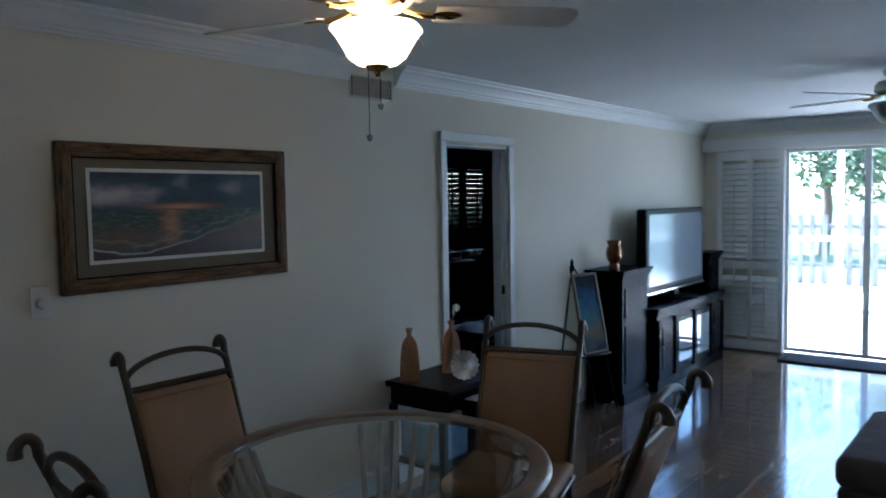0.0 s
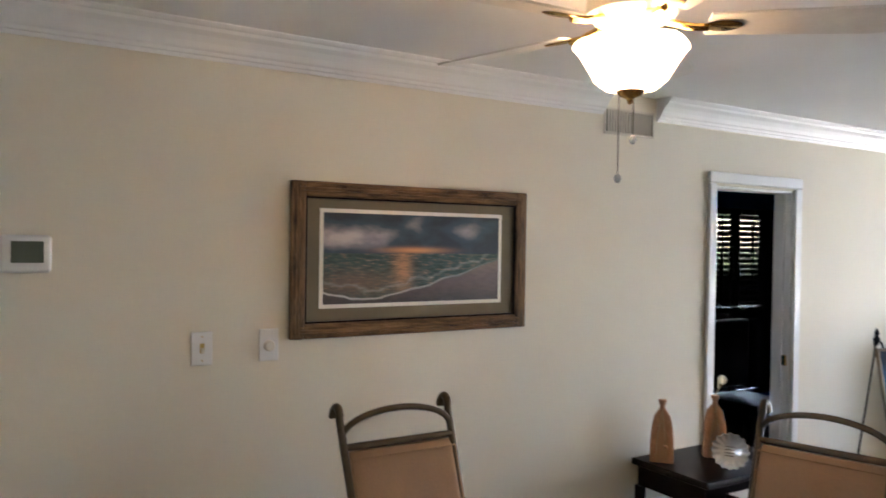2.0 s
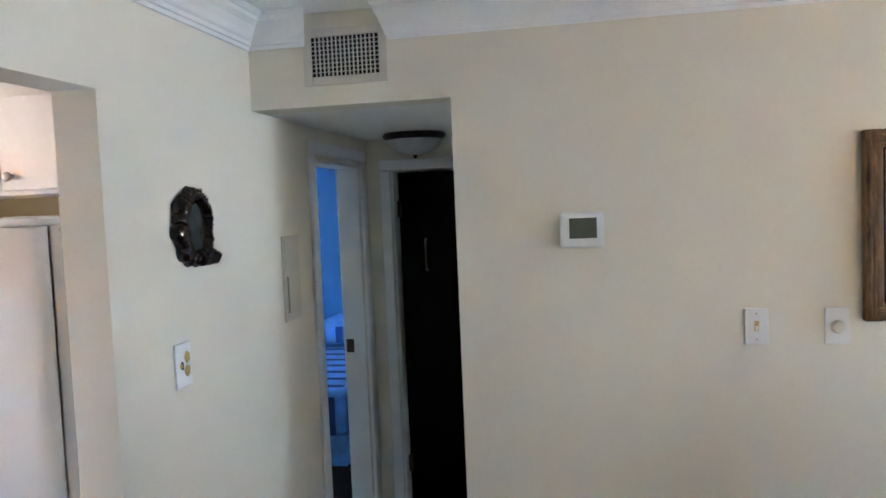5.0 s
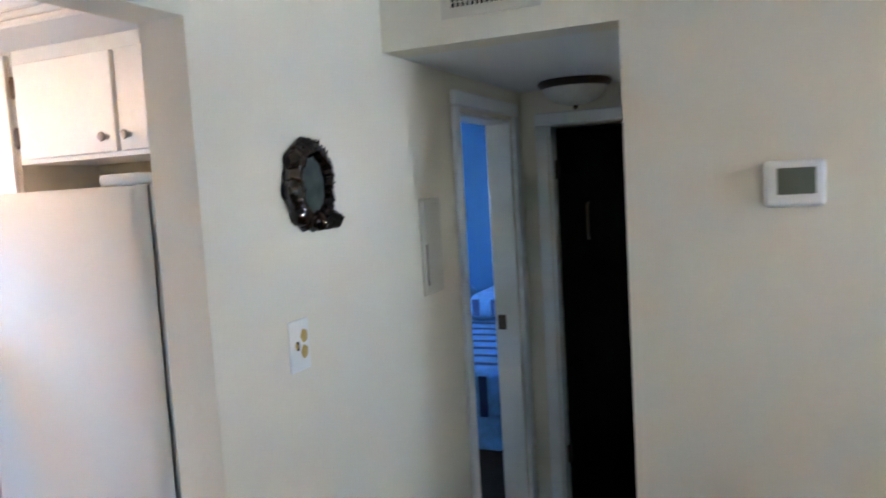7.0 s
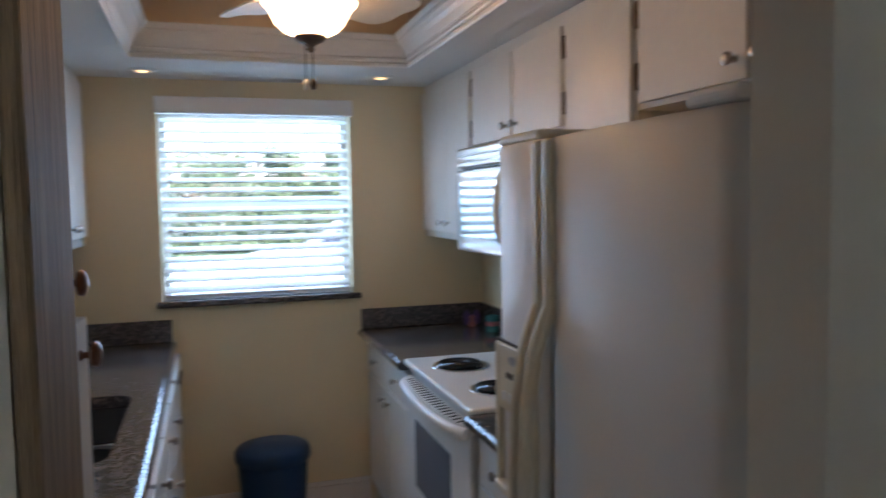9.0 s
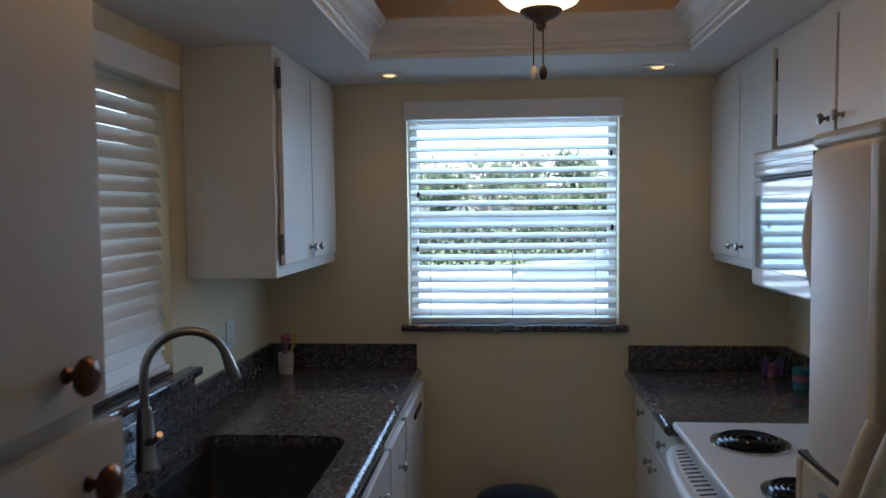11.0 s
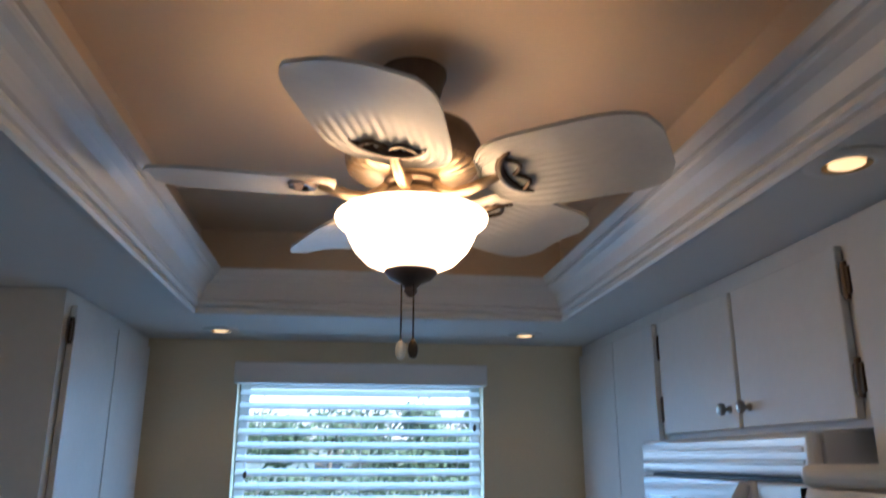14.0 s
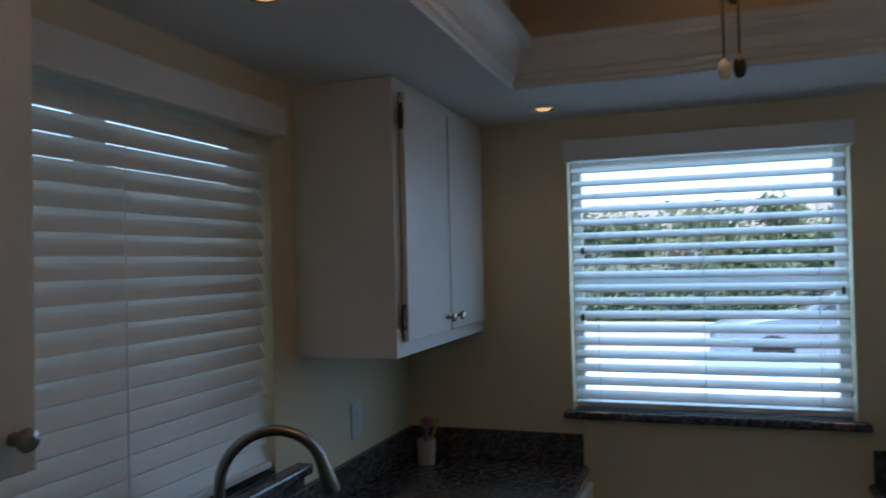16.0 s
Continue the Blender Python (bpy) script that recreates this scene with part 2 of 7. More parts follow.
M = {
    "wall": mat("cream_paint", (0.74, 0.69, 0.57), 0.75, vary=0.04, scale=1.5, fine=90, bump=0.08),
    "kitchen_wall": mat("yellow_cream_paint", (0.76, 0.67, 0.46), 0.75, vary=0.05, scale=1.5, fine=90, bump=0.08),
    "peach": mat("peach_paint", (0.77, 0.63, 0.46), 0.75, vary=0.04, scale=2, fine=90, bump=0.08),
    "blue_wall": mat("blue_paint", (0.03, 0.15, 0.36), 0.75, vary=0.05, scale=1.5, fine=90, bump=0.08),
    "ceiling": mat("ceiling_paint", (0.78, 0.78, 0.76), 0.8, vary=0.04, scale=2, fine=120, bump=0.12),
    "trim": mat("white_gloss_trim", (0.78, 0.78, 0.76), 0.38, vary=0.04, scale=4, fine=60, bump=0.03),
    "cabinet": mat("white_cabinet_paint", (0.76, 0.74, 0.69), 0.42, vary=0.06, scale=5, fine=45, bump=0.05),
    # dull brown: cabinet colour with shade already put into it
    "shade_brown": mat("painted_shade_brown", (0.30, 0.26, 0.22), 0.6, vary=0.2, bump=0.02),
    "granite": granite("dark_granite"),
    "plank": plank_mat("brown_floor_boards", (0.18, 0.098, 0.052), rough=0.14),
    "subfloor": mat("floor_joint", (0.03, 0.02, 0.015), 0.8),
    "tile": mat("beige_floor_tile", (0.45, 0.36, 0.26), 0.35, vary=0.15, scale=7, fine=70, bump=0.05),
    "grout": mat("grout", (0.35, 0.30, 0.24), 0.85),
    "appliance": mat("white_appliance_enamel", (0.74, 0.73, 0.70), 0.42, vary=0.03, scale=3, fine=220, bump=0.06),
    "cream_plastic": mat("cream_plastic", (0.70, 0.66, 0.56), 0.32, vary=0.04, bump=0.02),
    "black_enamel": mat("black_enamel", (0.012, 0.012, 0.013), 0.18, vary=0.2, bump=0),
    "dark_glass": mat("dark_oven_glass", (0.10, 0.11, 0.13), 0.08, vary=0.1, bump=0),
    "oven_glass": mat("grey_oven_glass", (0.17, 0.18, 0.20), 0.10, vary=0.1, bump=0),
    "handle_cream": mat("aged_cream_plastic", (0.70, 0.63, 0.47), 0.34, vary=0.06, bump=0.02),
    "mirror_glass": mat("reflective_oven_glass", (0.42, 0.45, 0.47), 0.05, metal=0.75, vary=0.05, bump=0.03, scale=9, fine=12),
    "chrome": mat("chrome", (0.72, 0.72, 0.72), 0.12, metal=1, vary=0.05, bump=0),
    "nickel": mat("brushed_nickel", (0.34, 0.31, 0.28), 0.28, metal=1, vary=0.12, scale=20, bump=0.03),
    "steel": mat("brushed_steel", (0.46, 0.46, 0.46), 0.3, metal=1, vary=0.1, scale=12, bump=0.02),
    "bronze": mat("dark_bronze", (0.085, 0.06, 0.04), 0.4, metal=0.8, vary=0.3, bump=0.05),
    "sink_metal": mat("dark_satin_sink_steel", (0.045, 0.047, 0.05), 0.38, metal=0.3, vary=0.15, scale=12, bump=0.02),
    "knob_copper": mat("dark_copper_knob", (0.19, 0.095, 0.055), 0.28, metal=0.75, vary=0.25, scale=30, bump=0.05),
    "gloss_white": mat("glossy_white_enamel", (0.72, 0.72, 0.70), 0.12, vary=0.03, scale=4, fine=30, bump=0.04, coat=0.4),
    "brass": mat("polished_brass", (0.62, 0.40, 0.13), 0.2, metal=1, vary=0.1, bump=0),
    "antique": mat("antique_brass", (0.36, 0.27, 0.17), 0.35, metal=0.85, vary=0.2, scale=15, bump=0.03),
    "pewter_wood": mat("weathered_fan_wood", (0.17, 0.12, 0.085), 0.5, vary=0.25, scale=12, bump=0.1),
    "blade": mat("white_washed_fan_blade", (0.70, 0.68, 0.63), 0.42, vary=0.1, scale=8, fine=70, bump=0.04),
    "globe": glow("lit_frosted_glass", (1.0, 0.62, 0.30), 1.7),
    "room_globe": glow("lit_bell_glass", (1.0, 0.66, 0.36), 0.45),
    "lamp": glow("lit_lamp_face", (1.0, 0.58, 0.22), 0.34),
    "frosted": mat("unlit_frosted_glass", (0.58, 0.57, 0.54), 0.35, vary=0.15, scale=10, bump=0.03),
    "dark_wood": mat("dark_stained_wood", (0.009, 0.005, 0.004), 0.3, spec=0.08, vary=0.4, scale=5, fine=50, bump=0.06, stretch=(1, 8, 8)),
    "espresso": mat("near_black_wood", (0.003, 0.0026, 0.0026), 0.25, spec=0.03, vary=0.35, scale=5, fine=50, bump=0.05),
    "worn_wood": mat("worn_painted_wood", (0.34, 0.235, 0.13), 0.65, vary=0.4, scale=7, fine=45, bump=0.7, stretch=(12, 12, 1)),
    "frame_wood": mat("rustic_frame_wood", (0.20, 0.115, 0.052), 0.40, spec=0.2, dark=(0.020, 0.012, 0.008), vary=0.6, scale=8, fine=55, bump=0.6, stretch=(2, 9, 1.1)),
    "frame_wood_h": mat("rustic_frame_wood_level", (0.20, 0.115, 0.052), 0.40, spec=0.2, dark=(0.020, 0.012, 0.008), vary=0.6, scale=8, fine=55, bump=0.6, stretch=(2, 1.1, 9)),
    "mat_board": mat("olive_mat_board", (0.155, 0.125, 0.072), 0.85, vary=0.08, bump=0.05, coat=0.6),
    "white_board": mat("white_mat_bevel", (0.75, 0.72, 0.64), 0.8, vary=0.03, bump=0),
    "iron": mat("olive_brown_iron", (0.080, 0.056, 0.028), 0.38, metal=0.35, vary=0.25, scale=14, bump=0.08),
    "cane": mat("tan_woven_upholstery", (0.35, 0.205, 0.105), 0.7, vary=0.18, scale=4, fine=190, bump=0.45, stretch=(1, 1, 0.35)),
    "tabletop": mat("tan_stone_ring", (0.23, 0.155, 0.09), 0.35, vary=0.3, scale=9, fine=60, bump=0.08),
    "glass": glass_mat("clear_glass", (0.95, 0.99, 0.97)),
    "pane": glass_mat("window_pane"),
    "table_glass": glass_mat("table_glass", (0.97, 1.0, 0.99), ior=1.25),
    "slat": mat("white_blind_slat", (0.78, 0.77, 0.74), 0.4, vary=0.04, scale=3, fine=60, bump=0.04),
    "white_plastic": mat("white_plastic", (0.74, 0.74, 0.72), 0.35, vary=0.03, bump=0.01),
    "lcd": mat("green_grey_display", (0.115, 0.135, 0.105), 0.25, vary=0.05, bump=0),
    # near-black that stands for the shade inside ducts and slots
    "hole_shade": mat("painted_hole_shade", (0.012, 0.012, 0.012), 0.9),
    "vent": mat("beige_vent_metal", (0.62, 0.58, 0.49), 0.5, vary=0.05, bump=0.02),
    "navy": mat("navy_blue_plastic", (0.008, 0.032, 0.085), 0.38, spec=0.25, vary=0.15, scale=6, fine=90, bump=0.03),
    "dark_glaze": mat("grey_green_glaze", (0.045, 0.06, 0.056), 0.2, vary=0.3, scale=25, bump=0.1),
    "ceramic": mat("dark_glazed_ceramic", (0.016, 0.008, 0.004), 0.10, vary=0.8, scale=18, fine=40, bump=0.5),
    "copper": mat("copper_lustre", (0.32, 0.13, 0.05), 0.25, metal=0.7, vary=0.5, scale=22, bump=0.15),
    "terracotta": mat("carved_tan_wood", (0.40, 0.20, 0.10), 0.6, vary=0.35, scale=10, fine=40, bump=0.35),
    "shell": mat("silver_shell", (0.70, 0.70, 0.68), 0.22, metal=0.6, vary=0.15, bump=0.1),
    "screen": mat("grey_tv_screen", (0.30, 0.33, 0.36), 0.14, metal=0.5, vary=0.04, bump=0),
    "sofa": mat("brown_tweed_cloth", (0.11, 0.085, 0.075), 0.9, vary=0.3, scale=10, fine=120, bump=0.4),
    "gold": mat("gold_lacquer", (0.55, 0.40, 0.14), 0.3, metal=0.8, vary=0.15, bump=0.03),
    "black": mat("black_plastic", (0.006, 0.006, 0.006), 0.3, spec=0.08, vary=0.1, bump=0),
    "bed_cover": mat("pale_blue_bedspread", (0.16, 0.38, 0.75), 0.85, vary=0.3, scale=9, fine=30, bump=0.3),
    "navy_cloth": mat("navy_striped_cloth", (0.03, 0.07, 0.20), 0.85, vary=0.2, bump=0.2),
    "carpet": mat("dark_carpet", (0.010, 0.010, 0.013), 0.95, vary=0.3, fine=150, bump=0.5),
    "concrete": mat("pale_patio_concrete", (0.50, 0.49, 0.46), 0.8, vary=0.15, scale=2, fine=40, bump=0.2),
    "drive": mat("grey_drive_paving", (0.26, 0.27, 0.28), 0.85, vary=0.2, scale=1.5, fine=40, bump=0.2),
    "car_paint": mat("silver_blue_car_paint", (0.36, 0.44, 0.54), 0.25, metal=0.3, vary=0.03, bump=0, coat=0.5),
    "tyre": mat("tyre_rubber", (0.02, 0.02, 0.02), 0.85, vary=0.2, bump=0.2),
    "lawn": mat("grass_ground", (0.07, 0.11, 0.04), 0.9, vary=0.5, scale=1.2, fine=30, bump=0.5),
    "leaf": leaf_mat("green_leaves", (0.12, 0.165, 0.10)),
    "bark": mat("grey_bark", (0.16, 0.12, 0.09), 0.85, vary=0.4, scale=12, bump=0.6),
    "white_metal": mat("white_painted_metal", (0.75, 0.75, 0.74), 0.4, vary=0.04, bump=0.02),
    "stucco": mat("cream_stucco", (0.62, 0.58, 0.50), 0.85, vary=0.12, scale=3, fine=60, bump=0.4),
    "roof": mat("grey_roof_shingle", (0.20, 0.19, 0.18), 0.85, vary=0.3, scale=5, bump=0.4),
    "clear_plastic": mat("teal_glass", (0.08, 0.30, 0.30), 0.1, vary=0.2, bump=0),
    "pink": mat("pink_ceramic", (0.50, 0.20, 0.22), 0.3, vary=0.4, scale=40, bump=0.05),
    "purple": mat("purple_ceramic", (0.14, 0.09, 0.28), 0.3, vary=0.3, scale=40, bump=0.05),
    "yellow": mat("yellow_plastic", (0.65, 0.46, 0.06), 0.4, vary=0.1, bump=0),
    "blue_plastic": mat("pale_blue_plastic", (0.22, 0.36, 0.50), 0.4, vary=0.1, bump=0.02),
    "paper": mat("white_paper", (0.75, 0.75, 0.72), 0.8, vary=0.03, bump=0),
    "oven_lcd": glow("blue_clock_display", (0.03, 0.20, 0.55), 0.08),
}


# ---- mesh helpers ----
def bm_new():
    return bmesh.new()


def box(bm, lo, hi, bevel=0.0, seg=2):
    lo, hi = [min(a, b) for a, b in zip(lo, hi)], [max(a, b) for a, b in zip(lo, hi)]
    c = [(a + b) / 2 for a, b in zip(lo, hi)]
    s = [b - a for a, b in zip(lo, hi)]
    r = bmesh.ops.create_cube(bm, size=1, matrix=Matrix.Translation(c) @ Matrix.Diagonal((*s, 1)))
    if bevel:
        e = list({e for v in r["verts"] for e in v.link_edges})
        bmesh.ops.bevel(bm, geom=e, offset=min(bevel, 0.45 * min(s)), segments=seg, affect="EDGES", profile=0.5)
    return bm


def boxed(lo, hi, bevel=0.0, seg=2):
    return box(bm_new(), lo, hi, bevel, seg)


def lathe(bm, profile, centre=(0, 0, 0), seg=32, m=None, wave=None):
    """Turns (radius, height) pairs about z; wave(angle, radius) may flute the radius."""
    rings = []
    m = m or Matrix.Identity(4)
    for r, z in profile:
        ring = []
        for i in range(seg):
            a = 2 * math.pi * i / seg
            k = wave(a, r) if wave else r
            ring.append(bm.verts.new(m @ Vector((centre[0] + k * math.cos(a), centre[1] + k * math.sin(a), centre[2] + z))))
        rings.append(ring)
    for a, b in zip(rings, rings[1:]):
        for i in range(seg):
            f = bm.faces.new((a[i], a[(i + 1) % seg], b[(i + 1) % seg], b[i]))
            f.smooth = True
    for ring, r in ((rings[0], profile[0][0]), (rings[-1], profile[-1][0])):
        if r > 0:
            bm.faces.new(ring)
    bmesh.ops.recalc_face_normals(bm, faces=bm.faces)
    return bm


def bowl(bm, profile, centre, seg=40, wave=None):
    """An open turned shell (no caps)."""
    rings = []
    for r, z in profile:
        rings.append([bm.verts.new((centre[0] + (wave(a, r) if wave else r) * math.cos(a), centre[1] + (wave(a, r) if wave else r) * math.sin(a), centre[2] + z)) for a in [2 * math.pi * i / seg for i in range(seg)]])
    for a, b in zip(rings, rings[1:]):
        for i in range(seg):
            bm.faces.new((a[i], a[(i + 1) % seg], b[(i + 1) % seg], b[i])).smooth = True
    return bm


def tube(bm, pts, r, seg=10, close=False, flat=1.0):
    """A round bar along points; r is one radius or one for each point."""
    pts = [Vector(p) for p in pts]
    n = len(pts)
    rs = r if isinstance(r, (list, tuple)) else [r] * n
    rings, up = [], None
    for i, p in enumerate(pts):
        if close:
            d = pts[(i + 1) % n] - pts[i - 1]
        else:
            d = pts[min(i + 1, n - 1)] - pts[max(i - 1, 0)]
        d.normalize()
        if up is None:
            up = d.orthogonal().normalized()
        up = (up - d * up.dot(d)).normalized()
        side = d.cross(up)
        rings.append([bm.verts.new(p + (up * math.cos(a) + side * flat * math.sin(a)) * rs[i]) for a in [2 * math.pi * k / seg for k in range(seg)]])
    pairs = list(zip(rings, rings[1:])) + ([(rings[-1], rings[0])] if close else [])
    for a, b in pairs:
        for i in range(seg):
            bm.faces.new((a[i], a[(i + 1) % seg], b[(i + 1) % seg], b[i])).smooth = True
    if not close:
        bm.faces.new(rings[0][::-1])
        bm.faces.new(rings[-1])
    bmesh.ops.recalc_face_normals(bm, faces=bm.faces)
    return bm


def prism(bm, outline, direction, m=None):
    """Extrudes a closed outline of 3D points along a vector."""
    m = m or Matrix.Identity(4)
    d = Vector(direction)
    a = [bm.verts.new(m @ Vector(p)) for p in outline]
    b = [bm.verts.new(m @ (Vector(p) + d)) for p in outline]
    n = len(a)
    bm.faces.new(a[::-1])
    bm.faces.new(b)
    for i in range(n):
        bm.faces.new((a[i], a[(i + 1) % n], b[(i + 1) % n], b[i]))
    bmesh.ops.recalc_face_normals(bm, faces=bm.faces)
    return bm


def loft(bm, rows, close=True):
    """Joins rows of points (equal counts) to a skin."""
    vs = [[bm.verts.new(p) for p in row] for row in rows]
    n = len(rows[0])
    for a, b in zip(vs, vs[1:]):
        for i in range(n if close else n - 1):
            bm.faces.new((a[i], a[(i + 1) % n], b[(i + 1) % n], b[i])).smooth = True
    return bm


def thing(name, base=(0, 0, 0), label="", category="", group="", kind=""):
    ob = new(name)
    ob.empty_display_size = 0.1
    ob.location = base
    return tagged(ob, label, category, group, kind)


def root_of(ob):
    while ob.parent:
        ob = ob.parent
    return ob


def part(name, bm, material, parent=None, label=""):
    """Links a bmesh as one mesh object; its points are given in the thing's own space before the thing is moved."""
    if parent is not None:
        bmesh.ops.translate(bm, verts=bm.verts, vec=-root_of(parent).location)
    for e in bm.edges:
        e.smooth = not (len(e.link_faces) == 2 and e.calc_face_angle() > 0.75)
    me = bpy.data.meshes.new(name)
    bm.to_mesh(me)
    bm.free()
    me.materials.append(M[material])
    ob = new(name, me)
    ob.parent = parent
    if label:
        ob["label"] = label
    return ob


def structure(name, bm, material, label, category):
    return tagged(part(name, bm, material), label, category, "", "structure")


def pierced(axis, t0, t1, a, b, holes):
    """One solid slab from t0 to t1 along an axis, over the spans a and b of the other two, with rectangular holes (a0, a1, b0, b1)."""
    cuts_a = sorted({*a, *(h for o in holes for h in o[:2])})
    cuts_b = sorted({*b, *(h for o in holes for h in o[2:])})
    bm, at = bm_new(), {}

    def corner(i, j, k):
        if (i, j, k) not in at:
            p = [cuts_a[i], cuts_b[j]]
            p.insert(axis, (t0, t1)[k])
            at[i, j, k] = bm.verts.new(p)
        return at[i, j, k]

    def solid(i, j):
        if not (0 <= i < len(cuts_a) - 1 and 0 <= j < len(cuts_b) - 1):
            return False
        x, y = (cuts_a[i] + cuts_a[i + 1]) / 2, (cuts_b[j] + cuts_b[j + 1]) / 2
        return not any(o[0] < x < o[1] and o[2] < y < o[3] for o in holes)

    for i in range(len(cuts_a) - 1):
        for j in range(len(cuts_b) - 1):
            if not solid(i, j):
                continue
            ring = [(i, j), (i + 1, j), (i + 1, j + 1), (i, j + 1)]
            for k in (0, 1):
                bm.faces.new([corner(*q, k) for q in ring])
            for n, (di, dj) in enumerate(((0, -1), (1, 0), (0, 1), (-1, 0))):
                if not solid(i + di, j + dj):
                    p, q = ring[n], ring[(n + 1) % 4]
                    bm.faces.new((corner(*p, 0), corner(*q, 0), corner(*q, 1), corner(*p, 1)))
    bmesh.ops.recalc_face_normals(bm, faces=bm.faces)
    return bm


# ---- setting ----
CEIL, SOFFIT, TRAY_Z = 2.385, 2.165, 2.43
WX, SY = -2.56, -0.055          # the long living-room wall, and the wall beside the kitchen
KW, KE, KS, KN = -2.51, -0.24, -3.26, -0.175   # the kitchen's inner faces
FAR = 8.75

west = pierced(0, -2.68, WX, (SY, FAR), (0, 2.6), [(SY, 0.659, 0, 2.068), (4.235, 4.935, 0, 1.985)])
structure("wall_west", west, "wall", "long cream painted living room wall with a hall opening and a doorway", "wall")

south = pierced(1, KN, SY, (-4.07, 2.3), (0, 2.6), [(-1.70, -0.952, 0, 2.026), (-3.80, -3.13, 0, 1.93)])
structure("wall_south", south, "wall", "cream painted wall with the kitchen opening in it", "wall")
structure("wall_east", boxed((2.3, KN, 0), (2.42, FAR, 2.6)), "wall", "plain cream painted living room wall", "wall")

north = pierced(1, FAR, FAR + 0.15, (-2.68, 2.42), (0, 2.6), [(-1.76, 0.9, 0, 2.09)])
structure("wall_north", north, "wall", "cream painted wall around the sliding glass door", "wall")
structure("ceiling", boxed((-2.68, KN, CEIL), (2.42, FAR, 2.6)), "ceiling", "flat white painted living room ceiling", "ceiling")

# hall, bedroom and study behind the openings
structure("wall_hall_side", boxed((-4.07, 0.659, 0), (-2.68, 0.78, 2.6)), "wall", "cream painted hall side wall", "wall")
end = pierced(0, -4.07, -3.95, (SY, 0.659), (0, 2.6), [(0.075, 0.60, 0, 1.90)])
structure("wall_hall_end", end, "wall", "cream painted wall at the end of the hall", "wall")
structure("ceiling_hall", boxed((-3.95, SY, 2.068), (-2.68, 0.659, 2.2)), "ceiling", "low white hall ceiling", "ceiling")
structure("floor_hall", boxed((-6.9, -3.5, -0.1), (-2.68, 0.78, 0.0)), "carpet", "dark carpet in hall and bedroom", "floor")
structure("wall_closet", box(box(box(boxed((-5.3, 0.0, 0), (-5.2, 0.8, 2.3)), (-5.2, 0.70, 0), (-4.07, 0.8, 2.3)), (-5.2, -0.1, 0), (-4.07, 0.0, 2.3)), (-5.3, -0.1, 2.3), (-4.07, 0.8, 2.4)), "wall", "unseen closet walls behind the dark opening", "wall")
bed_walls = bm_new()
for lo, hi in (((-6.9, -3.5, 0), (-6.8, KN, 2.6)), ((-6.8, -3.5, 0), (-5.9, -3.38, 2.6)), ((-4.5, -3.5, 0), (KW - 0.12, -3.38, 2.6)), ((-5.9, -3.5, 0), (-4.5, -3.38, 0.9)), ((-5.9, -3.5, 2.1), (-4.5, -3.38, 2.6)), ((-6.8, KN - 0.02, 0), (-4.07, KN + 0.1, 2.6))):
    box(bed_walls, lo, hi)
structure("wall_bedroom", bed_walls, "blue_wall", "blue painted bedroom walls", "wall")
structure("ceiling_bedroom", boxed((-6.9, -3.5, 2.4), (KW - 0.12, KN, 2.6)), "ceiling", "white bedroom ceiling", "ceiling")
study = bm_new()
for lo, hi in (((-4.72, 3.2, 0), (-4.6, 6.80, 2.6)), ((-4.72, 7.62, 0), (-4.6, 8.9, 2.6)), ((-4.72, 6.80, 0), (-4.6, 7.62, 0.25)), ((-4.72, 6.80, 2.0), (-4.6, 7.62, 2.6)), ((-4.6, 3.2, 0), (-2.68, 3.3, 2.6)), ((-4.6, 8.8, 0), (-2.68, 8.9, 2.6))):
    box(study, lo, hi)
structure("wall_study", study, "blue_wall", "unlit blue painted study walls", "wall")
structure("ceiling_study", boxed((-4.72, 3.2, 2.4), (-2.68, 8.9, 2.6)), "ceiling", "dark study ceiling", "ceiling")
structure("floor_study", boxed((-4.72, 3.2, -0.1), (-2.68, 8.9, 0.0)), "carpet", "dark carpeted study floor", "floor")
# unseen slab, added to keep sun and sky light off the rooms
structure("roof", boxed((-7.2, -3.75, 2.61), (2.7, 9.2, 2.72)), "roof", "unseen flat slab added over the whole home to block the sun", "roof")

# kitchen shell
kwest = boxed((KW - 0.12, KS - 0.12, 0), (KW, KN, 2.6))
structure("wall_kitchen_west", kwest, "kitchen_wall", "cream kitchen wall behind range and refrigerator", "wall")
keast = pierced(0, KE, KE + 0.12, (KS - 0.12, KN), (0, 2.6), [(-2.29, -1.22, 1.09, 2.03)])
structure("wall_kitchen_east", keast, "kitchen_wall", "cream kitchen wall above the sink", "wall")
ksouth = pierced(1, KS - 0.12, KS, (KW, KE), (0, 2.6), [(-1.80, -0.88, 1.08, 2.03)])
structure("wall_kitchen_south", ksouth, "kitchen_wall", "cream kitchen end wall around the window", "wall")
TX0, TX1, TY0, TY1 = -1.974, -0.81, -2.72, -0.50
soffit = pierced(2, SOFFIT, 2.5, (KW, KE), (KS, KN), [(TX0, TX1, TY0, TY1)])
structure("ceiling_kitchen", soffit, "ceiling", "lowered white kitchen ceiling around a tray recess", "ceiling")
structure("ceiling_tray", boxed((TX0 - 0.05, TY0 - 0.05, TRAY_Z), (TX1 + 0.05, TY1 + 0.05, 2.59)), "peach", "raised peach tray ceiling above the kitchen fan", "ceiling")


riser = pierced(2, 2.285, TRAY_Z, (TX0, TX1), (TY0, TY1), [(TX0 + 0.004, TX1 - 0.004, TY0 + 0.004, TY1 - 0.004)])
structure("wall_tray", riser, "peach", "peach painted upright sides of the tray recess", "wall")


